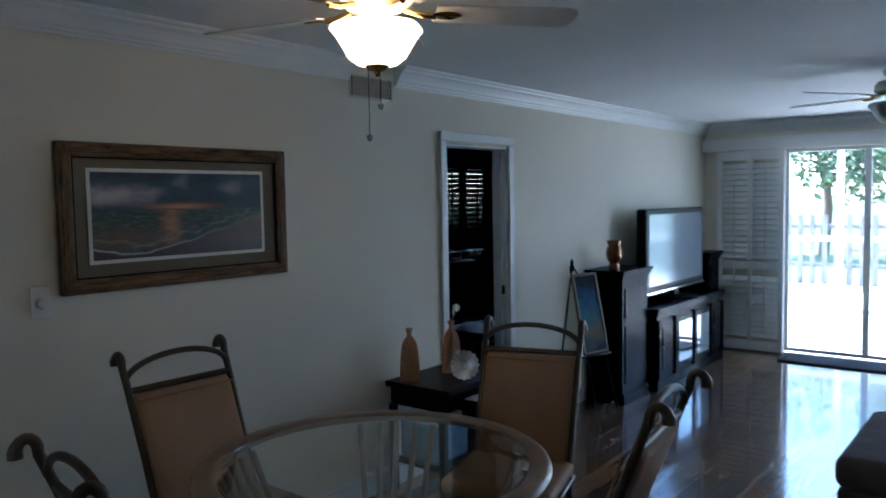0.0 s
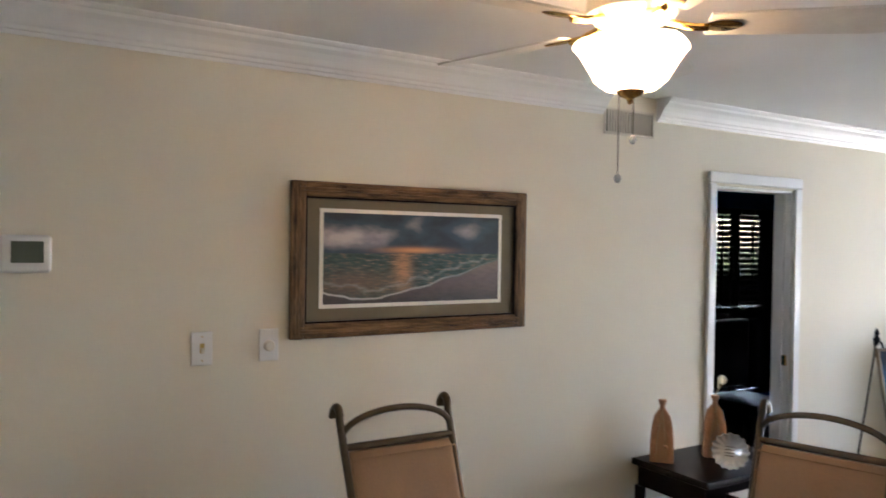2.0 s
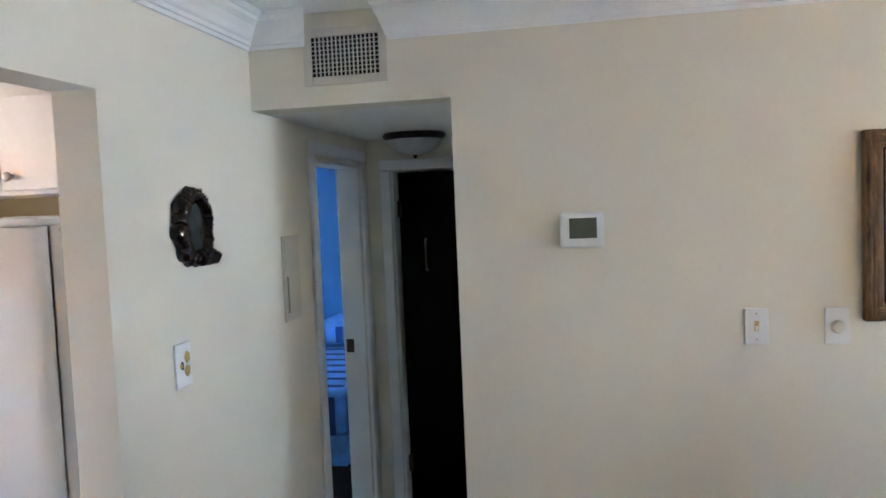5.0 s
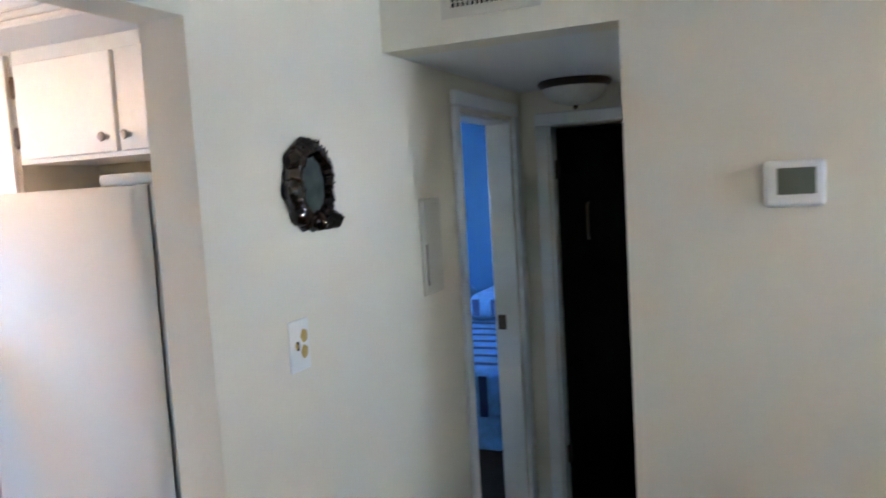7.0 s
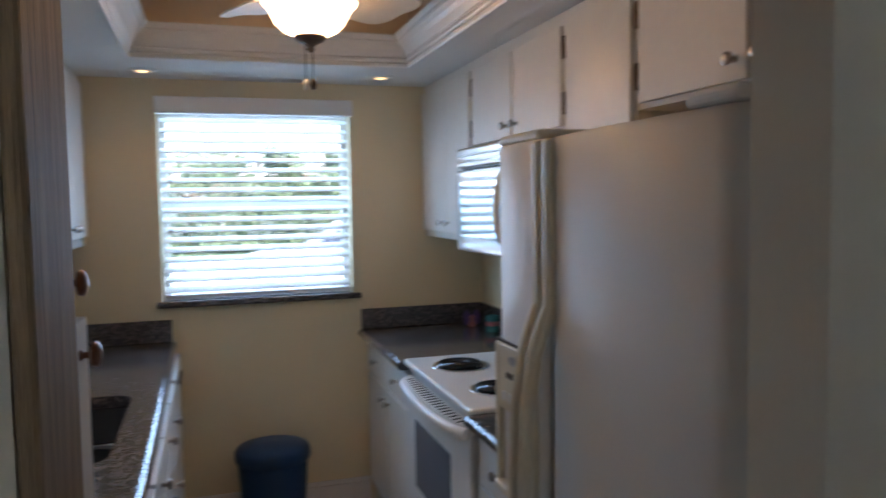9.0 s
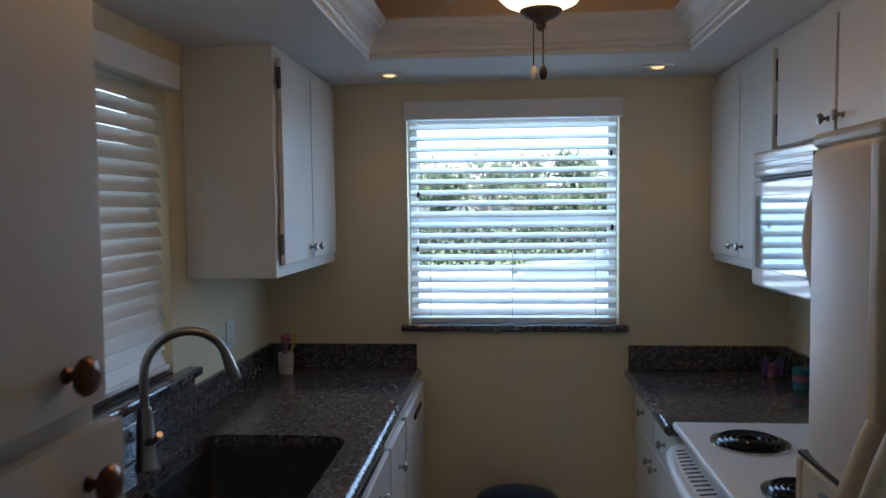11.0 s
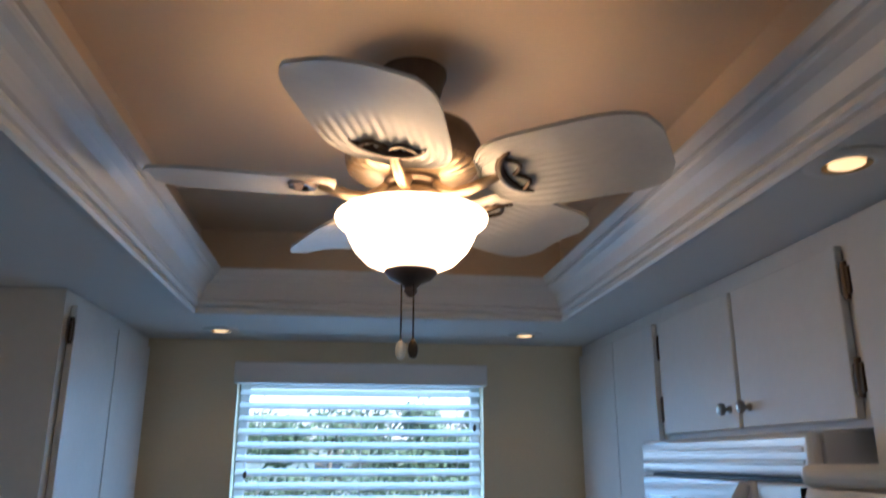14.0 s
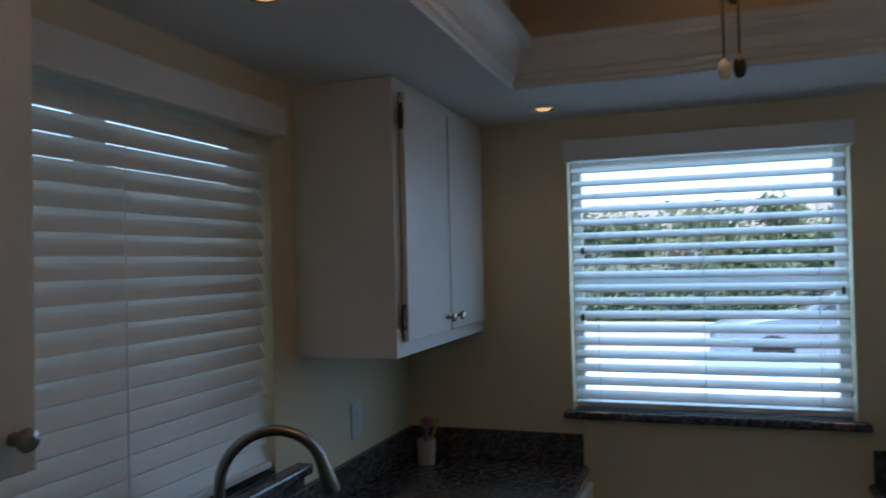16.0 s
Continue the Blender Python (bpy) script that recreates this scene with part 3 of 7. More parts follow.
def crown(bm, a, b, inward, h=0.11, d=0.10, up=1, base=CEIL, ends=(0, 0), prof=None):
    """A moulded cornice from a to b; its profile runs from wall to ceiling. ends: mitre inward at each end."""
    prof = prof or [(0, -h), (0.010, -h), (0.014, -h * 0.90), (0.022, -h * 0.88), (0.026, -h * 0.78), (0.034, -h * 0.72), (0.044, -h * 0.56), (0.060, -h * 0.38), (0.078, -h * 0.26), (0.082, -h * 0.16), (0.092, -h * 0.13), (d, -h * 0.05), (d, 0), (0, 0)]
    a, b, inward = Vector((*a, 0)), Vector((*b, 0)), Vector((*inward, 0))
    along = (b - a).normalized()
    rows = []
    for p, e, s in ((a, ends[0], 1), (b, ends[1], -1)):
        rows.append([p + inward * x + along * (s * e * x) + Vector((0, 0, base + up * z)) for x, z in prof])
    loft(bm, rows)
    vs = list(bm.verts)
    n = len(prof)
    bm.faces.new(vs[-2 * n:-n])
    bm.faces.new(vs[-n:][::-1])
    for f in bm.faces:
        f.smooth = False
    bmesh.ops.recalc_face_normals(bm, faces=bm.faces)
    return bm


def trim(name, bm, label, material="trim", category="moulding"):
    return structure(name, bm, material, label, category)


trim("crown_west", crown(crown(crown(bm_new(), (WX, SY), (WX, 0.155), (1, 0), ends=(1, -0.4)), (WX, 0.455), (WX, 3.44), (1, 0), ends=(-0.4, 0)), (WX, 3.80), (WX, FAR), (1, 0), ends=(0, 1)), "white moulded cornice broken around two air vents")
trim("crown_south", crown(bm_new(), (WX, SY), (2.3, SY), (0, 1), ends=(1, 1)), "white moulded cornice")
trim("crown_north", crown(bm_new(), (WX, FAR), (2.3, FAR), (0, -1), ends=(1, 1)), "white moulded cornice")
trim("crown_east", crown(bm_new(), (2.3, SY), (2.3, FAR), (-1, 0), ends=(1, 1)), "white moulded cornice")
TRAY_PROFILE = [(-0.010, -0.127), (0.004, -0.129), (0.009, -0.123), (0.009, -0.112), (0.004, -0.108), (0.012, -0.106), (0.018, -0.100), (0.018, -0.092), (0.013, -0.088), (0.022, -0.084), (0.028, -0.074), (0.036, -0.058), (0.048, -0.044), (0.062, -0.035), (0.066, -0.030), (0.066, -0.024), (0.074, -0.022), (0.080, -0.014), (0.085, -0.006), (0.085, 0), (0, 0), (0, -0.120)]
tray = bm_new()
for a, b, inw in (((TX0, TY0), (TX1, TY0), (0, 1)), ((TX0, TY1), (TX1, TY1), (0, -1)), ((TX0, TY0), (TX0, TY1), (1, 0)), ((TX1, TY0), (TX1, TY1), (-1, 0))):
    crown(tray, a, b, inw, base=SOFFIT + 0.125, ends=(1, 1), prof=TRAY_PROFILE)
trim("crown_tray", tray, "white moulded cornice lining the tray recess")


def baseboard(name, lo, hi, out):
    """A skirting board: a plain board with a thinner moulded cap."""
    bm = boxed((lo[0], lo[1], 0), (hi[0], hi[1], 0.105), 0.003)
    cap_lo, cap_hi = [lo[0], lo[1]], [hi[0], hi[1]]
    for k in (0, 1):
        if out[k] > 0:
            cap_hi[k] = lo[k] + (hi[k] - lo[k]) * 0.6
        if out[k] < 0:
            cap_lo[k] = hi[k] - (hi[k] - lo[k]) * 0.6
    box(bm, (*cap_lo, 0.105), (*cap_hi, 0.13), 0.004)
    return trim(name, bm, "white painted baseboard along the wall", category="baseboard")


baseboard("baseboard_west", (WX, 0.66), (WX + 0.016, 4.18), (1, 0))
baseboard("baseboard_west_far", (WX, 4.99), (WX + 0.016, FAR), (1, 0))
baseboard("baseboard_south", (WX + 0.016, SY), (-1.70, SY + 0.016), (0, 1))
baseboard("baseboard_kitchen", (-1.87, KS), (-0.94, KS + 0.016), (0, 1))
baseboard("baseboard_hall", (-3.13, SY), (WX, SY + 0.014), (0, 1))


def casing(name, boards, label):
    bm = bm_new()
    for lo, hi in boards:
        box(bm, lo, hi, 0.008, 3)
    return trim(name, bm, label, category="door frame")


door_1 = casing("door_1", [((WX, 4.187, 0), (WX + 0.022, 4.245, 1.995)), ((WX, 4.925, 0), (WX + 0.022, 4.985, 1.995)), ((WX, 4.187, 1.997), (WX + 0.024, 4.985, 2.055)), ((-2.68, 4.236, 0), (WX - 0.002, 4.252, 1.984)), ((-2.68, 4.918, 0), (WX - 0.002, 4.934, 1.984)), ((-2.68, 4.252, 1.968), (WX - 0.002, 4.918, 1.984)), ((-2.64, 4.905, 0), (-2.60, 4.918, 1.968))], "white casing of the open doorway to the dark study")
part("strike_plate", boxed((-2.60, 4.902, 0.98), (-2.575, 4.917, 1.04), 0.002), "brass", door_1, "brass strike plate")
door_2 = casing("door_2", [((-3.13, SY, 0), (-3.075, SY + 0.02, 1.945)), ((-3.86, SY, 0), (-3.80, SY + 0.02, 1.945)), ((-3.86, SY, 1.947), (-3.075, SY + 0.022, 2.005)), ((-3.80, KN, 0), (-3.785, SY - 0.002, 1.93)), ((-3.145, KN, 0), (-3.131, SY - 0.002, 1.93)), ((-3.785, KN, 1.915), (-3.145, SY - 0.002, 1.929))], "white casing of the open bedroom doorway")
part("strike_plate", boxed((-3.784, -0.16, 0.96), (-3.78, -0.12, 1.03), 0.001), "bronze", door_2, "dark strike plate")
door_3 = casing("door_3", [((-3.95, 0.018, 0), (-3.93, 0.075, 1.90)), ((-3.95, 0.60, 0), (-3.93, 0.655, 1.90)), ((-3.95, 0.018, 1.902), (-3.928, 0.655, 1.96)), ((-4.07, 0.075, 0), (-3.952, 0.088, 1.90))], "white casing around the dark opening at the hall's end")
# near-black panel: the darkness beyond the open doorway is put into its colour
leaf = part("door_leaf", boxed((-4.06, 0.095, 0.01), (-4.02, 0.60, 1.89), 0.003), "espresso", door_3, "near-black panel standing in for the darkness of the open doorway")
for hz in (0.25, 1.65):
    part("hinge", boxed((-4.02, 0.088, hz), (-4.005, 0.108, hz + 0.09), 0.003), "bronze", leaf)
part("pull_handle", tube(bm_new(), [(-4.01, 0.24, 1.36), (-3.985, 0.24, 1.37), (-3.985, 0.24, 1.52), (-4.01, 0.24, 1.53)], 0.006), "bronze", leaf)

# worn wooden jamb of the kitchen opening
jamb = casing("jamb", [((-0.970, KN - 0.06, 0), (-0.953, SY + 0.004, 2.024))], "worn wooden jamb with chipped paint at the kitchen opening")
jamb.data.materials[0] = M["worn_wood"]


# ---- kitchen ----
def knob(parent, p, out, material="nickel", r=0.015):
    """A turned cabinet knob with a waisted stem."""
    q = Vector((0, 0, 1)).rotation_difference(Vector(out)).to_matrix().to_4x4()
    prof = [(0.0085, 0), (0.0085, 0.003), (0.005, 0.006), (0.005, 0.014), (r * 0.9, 0.018), (r, 0.023), (r * 0.85, 0.028), (r * 0.35, 0.031)]
    return part("knob", lathe(bm_new(), prof, (0, 0, 0), 16, Matrix.Translation(p) @ q), material, parent, "round dark copper knob" if material == "knob_copper" else "round brushed nickel knob")


def hinge(parent, p, s):
    """An exposed dark strap hinge on a cabinet edge; s is the side that it sits on."""
    x, y, z = p
    bm = tube(bm_new(), [(x, y, z - 0.035), (x, y, z + 0.035)], 0.006, 8)
    box(bm, (x - 0.004, y - 0.012, z - 0.026), (x + 0.003, y + 0.012, z + 0.026), 0.002)
    return part("hinge", bm, "bronze", parent, "dark bronze hinge")


def upper(y0, y1, z0, z1, face, wall, doors, label, knob_z=None, hinges=True, gapped=True):
    """A wall cabinet between y0 < y1 with flat doors on the side x = face. doors: (y0, y1, z0, z1, knob y, hinge y)."""
    s = 1 if face > wall else -1
    t = thing("wall_cabinet", (wall, (y0 + y1) / 2, z0), label, "cabinet", "kitchen wall cabinets")
    part("body", boxed((wall + s * 0.002, y0, z0), (face - s * 0.02, y1, z1), 0.002), "cabinet", t)
    for a, b, c, d, ky, hy in doors:
        door = part("door", boxed((face - s * 0.017, a + 0.003, c), (face, b - 0.003, d), 0.003), "cabinet", t, "flat white painted door")
        if ky is not None:
            knob(door, (face, ky, c + 0.045 if knob_z is None else knob_z), (s, 0, 0))
        if hy is not None:
            for hz in (c + 0.07, d - 0.07):
                hinge(door, (face - s * 0.004, hy, hz), s)
    return t


R, L = -2.177, -0.57
upper(-3.255, -2.477, 1.385, SOFFIT - 0.002, R, KW, [(-3.24, -2.85, 1.42, 2.12, -2.90, None), (-2.85, -2.50, 1.42, 2.12, -2.80, None)], "white painted two-door wall cabinet in the corner beside the window")
upper(-2.475, -1.602, 1.785, SOFFIT - 0.002, R, KW, [(-2.462, -2.035, 1.80, 2.115, -2.075, -2.468), (-2.025, -1.625, 1.80, 2.115, -1.985, -1.612)], "white painted two-door cabinet above the microwave")
upper(-1.60, -1.208, 1.385, SOFFIT - 0.002, R, KW, [(-1.595, -1.213, 1.40, 2.15, None, None)], "plain white cabinet panel between microwave and refrigerator cabinets")
upper(-1.206, -0.232, 1.80, SOFFIT - 0.002, R, KW, [(-1.18, -0.762, 1.815, 2.115, -0.80, -1.192), (-0.75, -0.33, 1.815, 2.115, -0.71, -0.32)], "white painted two-door cabinet above the refrigerator")
upper(-3.255, -2.412, 1.388, SOFFIT - 0.002, L, KE, [(-2.82, -2.445, 1.43, 2.125, -2.78, -2.432), (-3.21, -2.825, 1.43, 2.125, -2.87, None)], "white painted two-door wall cabinet between the two windows")
upper(-1.236, -0.745, 1.40, SOFFIT - 0.002, L, KE, [(-1.232, -0.75, 1.405, 2.125, -1.195, None)], "white painted wall cabinet beside the sink window")

# tall pantry cabinet just inside the opening
PX = -0.89
pantry = thing("pantry_cabinet", (KE, -0.48, 0), "tall white pantry cabinet with a lower door standing slightly ajar", "cabinet")
part("body", box(boxed((KE - 0.002, -0.742, 0.10), (PX + 0.02, -0.243, SOFFIT - 0.002), 0.003), (KE - 0.002, -0.742, 0.0), (PX + 0.09, -0.243, 0.10)), "cabinet", pantry)
updoor = part("door", boxed((PX, -0.735, 1.415), (PX + 0.018, -0.25, 2.13), 0.003), "cabinet", pantry, "flat white upper door")
knob(updoor, (PX, -0.66, 1.455), (-1, 0, 0), "knob_copper", 0.020)
lowdoor = part("door", prism(bm_new(), [(PX, -0.25, 0.12), (PX + 0.018, -0.25, 0.12), (PX + 0.002, -0.735, 0.12), (PX - 0.016, -0.735, 0.12)], (0, 0, 1.275)), "cabinet", pantry, "flat white lower door, ajar")
knob(lowdoor, (PX - 0.0135, -0.67, 1.345), (-1, 0, 0), "knob_copper", 0.020)


def base_unit(y0, y1, face, wall, drawers, label, doors=2, top=0.868):
    """A base cabinet with a toe kick, a row of drawers over doors, or a stack of drawers when doors is 0."""
    s = 1 if face > wall else -1
    t = thing("base_cabinet", (wall, (y0 + y1) / 2, 0), label, "cabinet", "kitchen base cabinets")
    part("body", boxed((wall + s * 0.002, y0 + 0.001, 0.10), (face - s * 0.02, y1 - 0.001, top), 0.002), "cabinet", t)
    # the shade under the cabinet is put into the toe kick's colour
    part("toe_kick", boxed((wall + s * 0.002, y0 + 0.001, 0.0), (face - s * 0.08, y1 - 0.001, 0.098)), "shade_brown", t, "recessed toe kick with shade put into its colour")
    w = (y1 - y0) / max(1, drawers)
    if doors == 0:
        for k in range(3):
            z = 0.115 + k * 0.25
            d = part("drawer", boxed((face - s * 0.018, y0 + 0.01, z), (face, y1 - 0.01, z + 0.235), 0.003), "cabinet", t)
            knob(d, (face, (y0 + y1) / 2, z + 0.12), (s, 0, 0))
        return t
    for k in range(drawers):
        a = y0 + k * w
        d = part("drawer", boxed((face - s * 0.018, a + 0.008, 0.70), (face, a + w - 0.008, 0.852), 0.003), "cabinet", t)
        knob(d, (face, a + w / 2, 0.776), (s, 0, 0))
    w = (y1 - y0) / doors
    for k in range(doors):
        a = y0 + k * w
        d = part("door", boxed((face - s * 0.018, a + 0.008, 0.115), (face, a + w - 0.008, 0.685), 0.003), "cabinet", t)
        knob(d, (face, a + w - 0.05 if k == 0 and doors == 2 else a + 0.05, 0.63), (s, 0, 0))
    return t


BR, BL = -1.868, -0.945
base_unit(-3.255, -2.42, BR, KW, 2, "white base cabinet with two drawers over two doors beside the range")
base_unit(-1.585, -1.235, BR, KW, 1, "narrow white base cabinet with a drawer beside the refrigerator", 1)
base_unit(-2.64, -2.30, BL, KE, 1, "white drawer cabinet under the granite counter", 0)
base_unit(-2.29, -1.46, BL, KE, 2, "white sink base cabinet with two doors", top=0.68)
base_unit(-1.45, -0.75, BL, KE, 2, "white base cabinet with two drawers over two doors")
dishwasher = thing("dishwasher", (KE, -2.95, 0), "white built-in dishwasher with a dark control strip", "dishwasher")
part("body", boxed((KE - 0.01, -3.25, 0.10), (BL + 0.02, -2.65, 0.866), 0.003), "appliance", dishwasher)
part("door", boxed((BL, -3.24, 0.12), (BL + 0.018, -2.66, 0.72), 0.006), "appliance", dishwasher)
part("control_panel", boxed((BL - 0.004, -3.24, 0.735), (BL + 0.018, -2.66, 0.855), 0.006), "appliance", dishwasher)
part("handle", boxed((BL - 0.014, -3.05, 0.79), (BL - 0.005, -2.85, 0.812), 0.004), "black", dishwasher, "black recessed handle")

# granite counters, with a splash-back and window sills
SX0, SX1, SYA, SYB = -0.825, -0.36, -2.24, -1.50
inner, outer = [], []
for cx, cy, ox, oy, quarter in ((SX1, SYB, KE - 0.001, -0.745, 0), (SX0, SYB, -0.915, -0.745, 1), (SX0, SYA, -0.915, KS + 0.004, 2), (SX1, SYA, KE - 0.001, KS + 0.004, 3)):
    mx, my = cx + (-0.07 if cx == SX1 else 0.07), cy + (-0.07 if cy == SYB else 0.07)
    for k in range(7):
        a = (quarter + k / 6) * math.pi / 2
        inner.append((mx + 0.07 * math.cos(a), my + 0.07 * math.sin(a)))
        outer.append((ox, oy))
top_l = bm_new()
loft(top_l, [[(*p, z) for p in loop] for loop, z in ((inner, 0.87), (inner, 0.91), (outer, 0.91), (outer, 0.87), (inner, 0.87))])
bmesh.ops.remove_doubles(top_l, verts=top_l.verts, dist=0.0001)
for f in top_l.faces:
    f.smooth = False
bmesh.ops.recalc_face_normals(top_l, faces=top_l.faces)
worktop = thing("worktop", (-0.6, -2.0, 0.87), "speckled dark granite worktop around the sink", "worktop")
part("slab", top_l, "granite", worktop)
part("edge", tube(bm_new(), [(-0.915, KS + 0.006, 0.89), (-0.915, -0.746, 0.89)], 0.02, 12), "granite", worktop)
part("backsplash", box(box(boxed((KE - 0.022, KS + 0.006, 0.911), (KE - 0.001, -0.745, 1.018), 0.003), (KE - 0.023, -2.40, 1.02), (KE - 0.001, -1.207, 1.062)), (-0.916, KS + 0.001, 0.911), (KE - 0.023, KS + 0.022, 1.018), 0.003), "granite", worktop)
sill_e = structure("sill_1", box(boxed((KE - 0.055, -2.40, 1.064), (KE - 0.001, -1.207, 1.094), 0.008), (KE, -2.288, 1.091), (KE + 0.11, -1.222, 1.098)), "granite", "dark granite sill under the sink window", "window sill")
worktop_r = thing("worktop", (-2.18, -2.84, 0.87), "speckled dark granite worktop beside the range", "worktop")
part("slab", boxed((KW + 0.001, KS + 0.004, 0.87), (-1.842, -2.417, 0.91), 0.004), "granite", worktop_r)
part("edge", tube(bm_new(), [(-1.842, KS + 0.006, 0.89), (-1.842, -2.42, 0.89)], 0.02, 12), "granite", worktop_r)
part("backsplash", box(boxed((KW + 0.001, KS + 0.024, 0.911), (KW + 0.022, -2.417, 1.016), 0.003), (KW + 0.001, KS + 0.001, 0.911), (-1.839, KS + 0.022, 1.016), 0.003), "granite", worktop_r)
worktop_s = thing("worktop", (-2.18, -1.41, 0.87), "narrow speckled granite worktop between range and refrigerator", "worktop")
part("slab", boxed((KW + 0.001, -1.588, 0.87), (-1.842, -1.232, 0.91), 0.004), "granite", worktop_s)
part("edge", tube(bm_new(), [(-1.842, -1.586, 0.89), (-1.842, -1.234, 0.89)], 0.02, 12), "granite", worktop_s)
structure("sill_2", box(boxed((-1.838, KS + 0.001, 1.076), (-0.85, KS + 0.04, 1.106), 0.01, 3), (-1.798, KS - 0.11, 1.082), (-0.882, KS, 1.10)), "granite", "dark granite sill under the kitchen window", "window sill")

# double-bowl sink
sink = thing("sink", (-0.58, -1.87, 0.70), "dark steel undermount double-bowl sink", "sink")
for a, b in ((-2.235, -1.842), (-1.792, -1.505)):
    bm = bm_new()
    rows = []
    for inset, z in ((-0.012, 0.868), (0.0, 0.862), (0.006, 0.74), (0.03, 0.70), (0.10, 0.695)):
        x0, x1, y0, y1, r = SX0 + 0.008 + inset, SX1 - 0.008 - inset, a + inset, b - inset, 0.05
        row = []
        for cx, cy, s in ((x1 - r, y1 - r, 0), (x0 + r, y1 - r, 1), (x0 + r, y0 + r, 2), (x1 - r, y0 + r, 3)):
            for k in range(5):
                ang = (s + k / 4) * math.pi / 2
                row.append((cx + r * math.cos(ang), cy + r * math.sin(ang), z))
        rows.append(row)
    loft(bm, rows)
    bm.verts.ensure_lookup_table()
    bm.faces.new(bm.verts[-20:])
    part("bowl", bm, "sink_metal", sink)
    part("drain", lathe(bm_new(), [(0.045, 0.0), (0.045, 0.004), (0.03, 0.006), (0.028, 0.002)], (-0.58, (a + b) / 2, 0.696), 20), "chrome", sink)
part("divider", boxed((SX0 + 0.01, -1.838, 0.78), (SX1 - 0.01, -1.796, 0.864), 0.008, 3), "steel", sink)

# gooseneck tap
tap = thing("kitchen_tap", (-0.325, -1.925, 0.91), "brushed dark nickel gooseneck kitchen tap with pull-down spray head", "tap")
part("base", lathe(bm_new(), [(0.032, 0), (0.032, 0.008), (0.026, 0.016), (0.024, 0.10), (0.019, 0.16), (0.015, 0.17)], (-0.325, -1.925, 0.91), 24), "nickel", tap)
arc = [(-0.325, -1.925, 1.07)] + [(-0.42 + 0.095 * math.cos(a), -1.99 + 0.065 * math.cos(a), 1.165 + 0.115 * math.sin(a)) for a in [k * math.pi / 14 for k in range(0, 13)]]
part("spout", tube(bm_new(), arc, 0.0125, 14), "nickel", tap)
ex, ey, ez = arc[-1]
part("spray_head", tube(bm_new(), [(ex, ey, ez), (ex - 0.006, ey - 0.004, ez - 0.02), (ex - 0.018, ey - 0.012, ez - 0.065), (ex - 0.023, ey - 0.016, ez - 0.085)], [0.0135, 0.0145, 0.019, 0.0185], 14), "nickel", tap)
part("lever", tube(bm_new(), [(-0.335, -1.915, 0.985), (-0.375, -1.875, 1.0), (-0.405, -1.845, 1.03)], [0.013, 0.008, 0.009], 10), "nickel", tap)


# ---- appliances ----
FX, FY0, FY1, FS, FT = -1.785, -1.218, -0.305, -0.925, 1.70
fridge = thing("refrigerator", (-2.1, -0.76, 0), "white side-by-side refrigerator with cream handles and an ice dispenser", "refrigerator")
part("body", boxed((-2.49, FY0 + 0.004, 0.02), (FX - 0.075, FY1 - 0.004, FT - 0.012), 0.006), "appliance", fridge)
part("grille", boxed((-2.45, FY0 + 0.01, 0.0), (FX - 0.06, FY1 - 0.01, 0.06)), "black", fridge)


def door_skin(y0, y1, z0, z1, bulge=0.012, turn=0.04):
    """A refrigerator door with a slightly curved front and rounded edges."""
    bm = bm_new()
    rows, n = [], 40
    for z, k in ((z0, 0.6), (z0 + 0.012, 1.0), (z1 - 0.012, 1.0), (z1, 0.6)):
        row = [(FX - 0.07, y0, z), (FX - 0.02, y0, z)]
        for i in range(n + 1):
            u = i / n
            e = min(1, u * (y1 - y0) / 0.04, (1 - u) * (y1 - y0) / turn)
            d = turn / 2 if u > 0.5 else 0.02
            row.append((FX - d + d * k * math.sqrt(max(0, 1 - (1 - e) ** 2)) + bulge * (1 - (2 * u - 1) ** 2) - bulge, y0 + (y1 - y0) * u, z))
        row += [(FX - turn / 2 - 0.003, y1, z), (FX - 0.07, y1, z)]
        rows.append(row)
    loft(bm, rows)
    bm.verts.ensure_lookup_table()
    m = len(rows[0])
    bm.faces.new(bm.verts[:m])
    bm.faces.new(bm.verts[-m:])
    bmesh.ops.recalc_face_normals(bm, faces=bm.faces)
    return bm


fr_door = part("fridge_door", door_skin(FS + 0.004, FY1, 0.07, FT, turn=0.055), "appliance", fridge, "wide white refrigerator door")
fz_door = part("freezer_door", door_skin(FY0, FS - 0.004, 0.07, FT), "appliance", fridge, "narrow white freezer door")
part("hinge_cover", box(boxed((FX - 0.10, FY1 - 0.13, FT + 0.001), (FX - 0.008, FY1 - 0.01, FT + 0.028), 0.010, 3), (FX - 0.26, FY1 - 0.10, FT - 0.01), (FX - 0.09, FY1 - 0.03, FT + 0.02), 0.006), "appliance", fridge)
part("hinge_cover", boxed((FX - 0.16, FY0 + 0.01, FT + 0.001), (FX - 0.012, FY0 + 0.24, FT + 0.026), 0.012, 3), "cream_plastic", fridge)
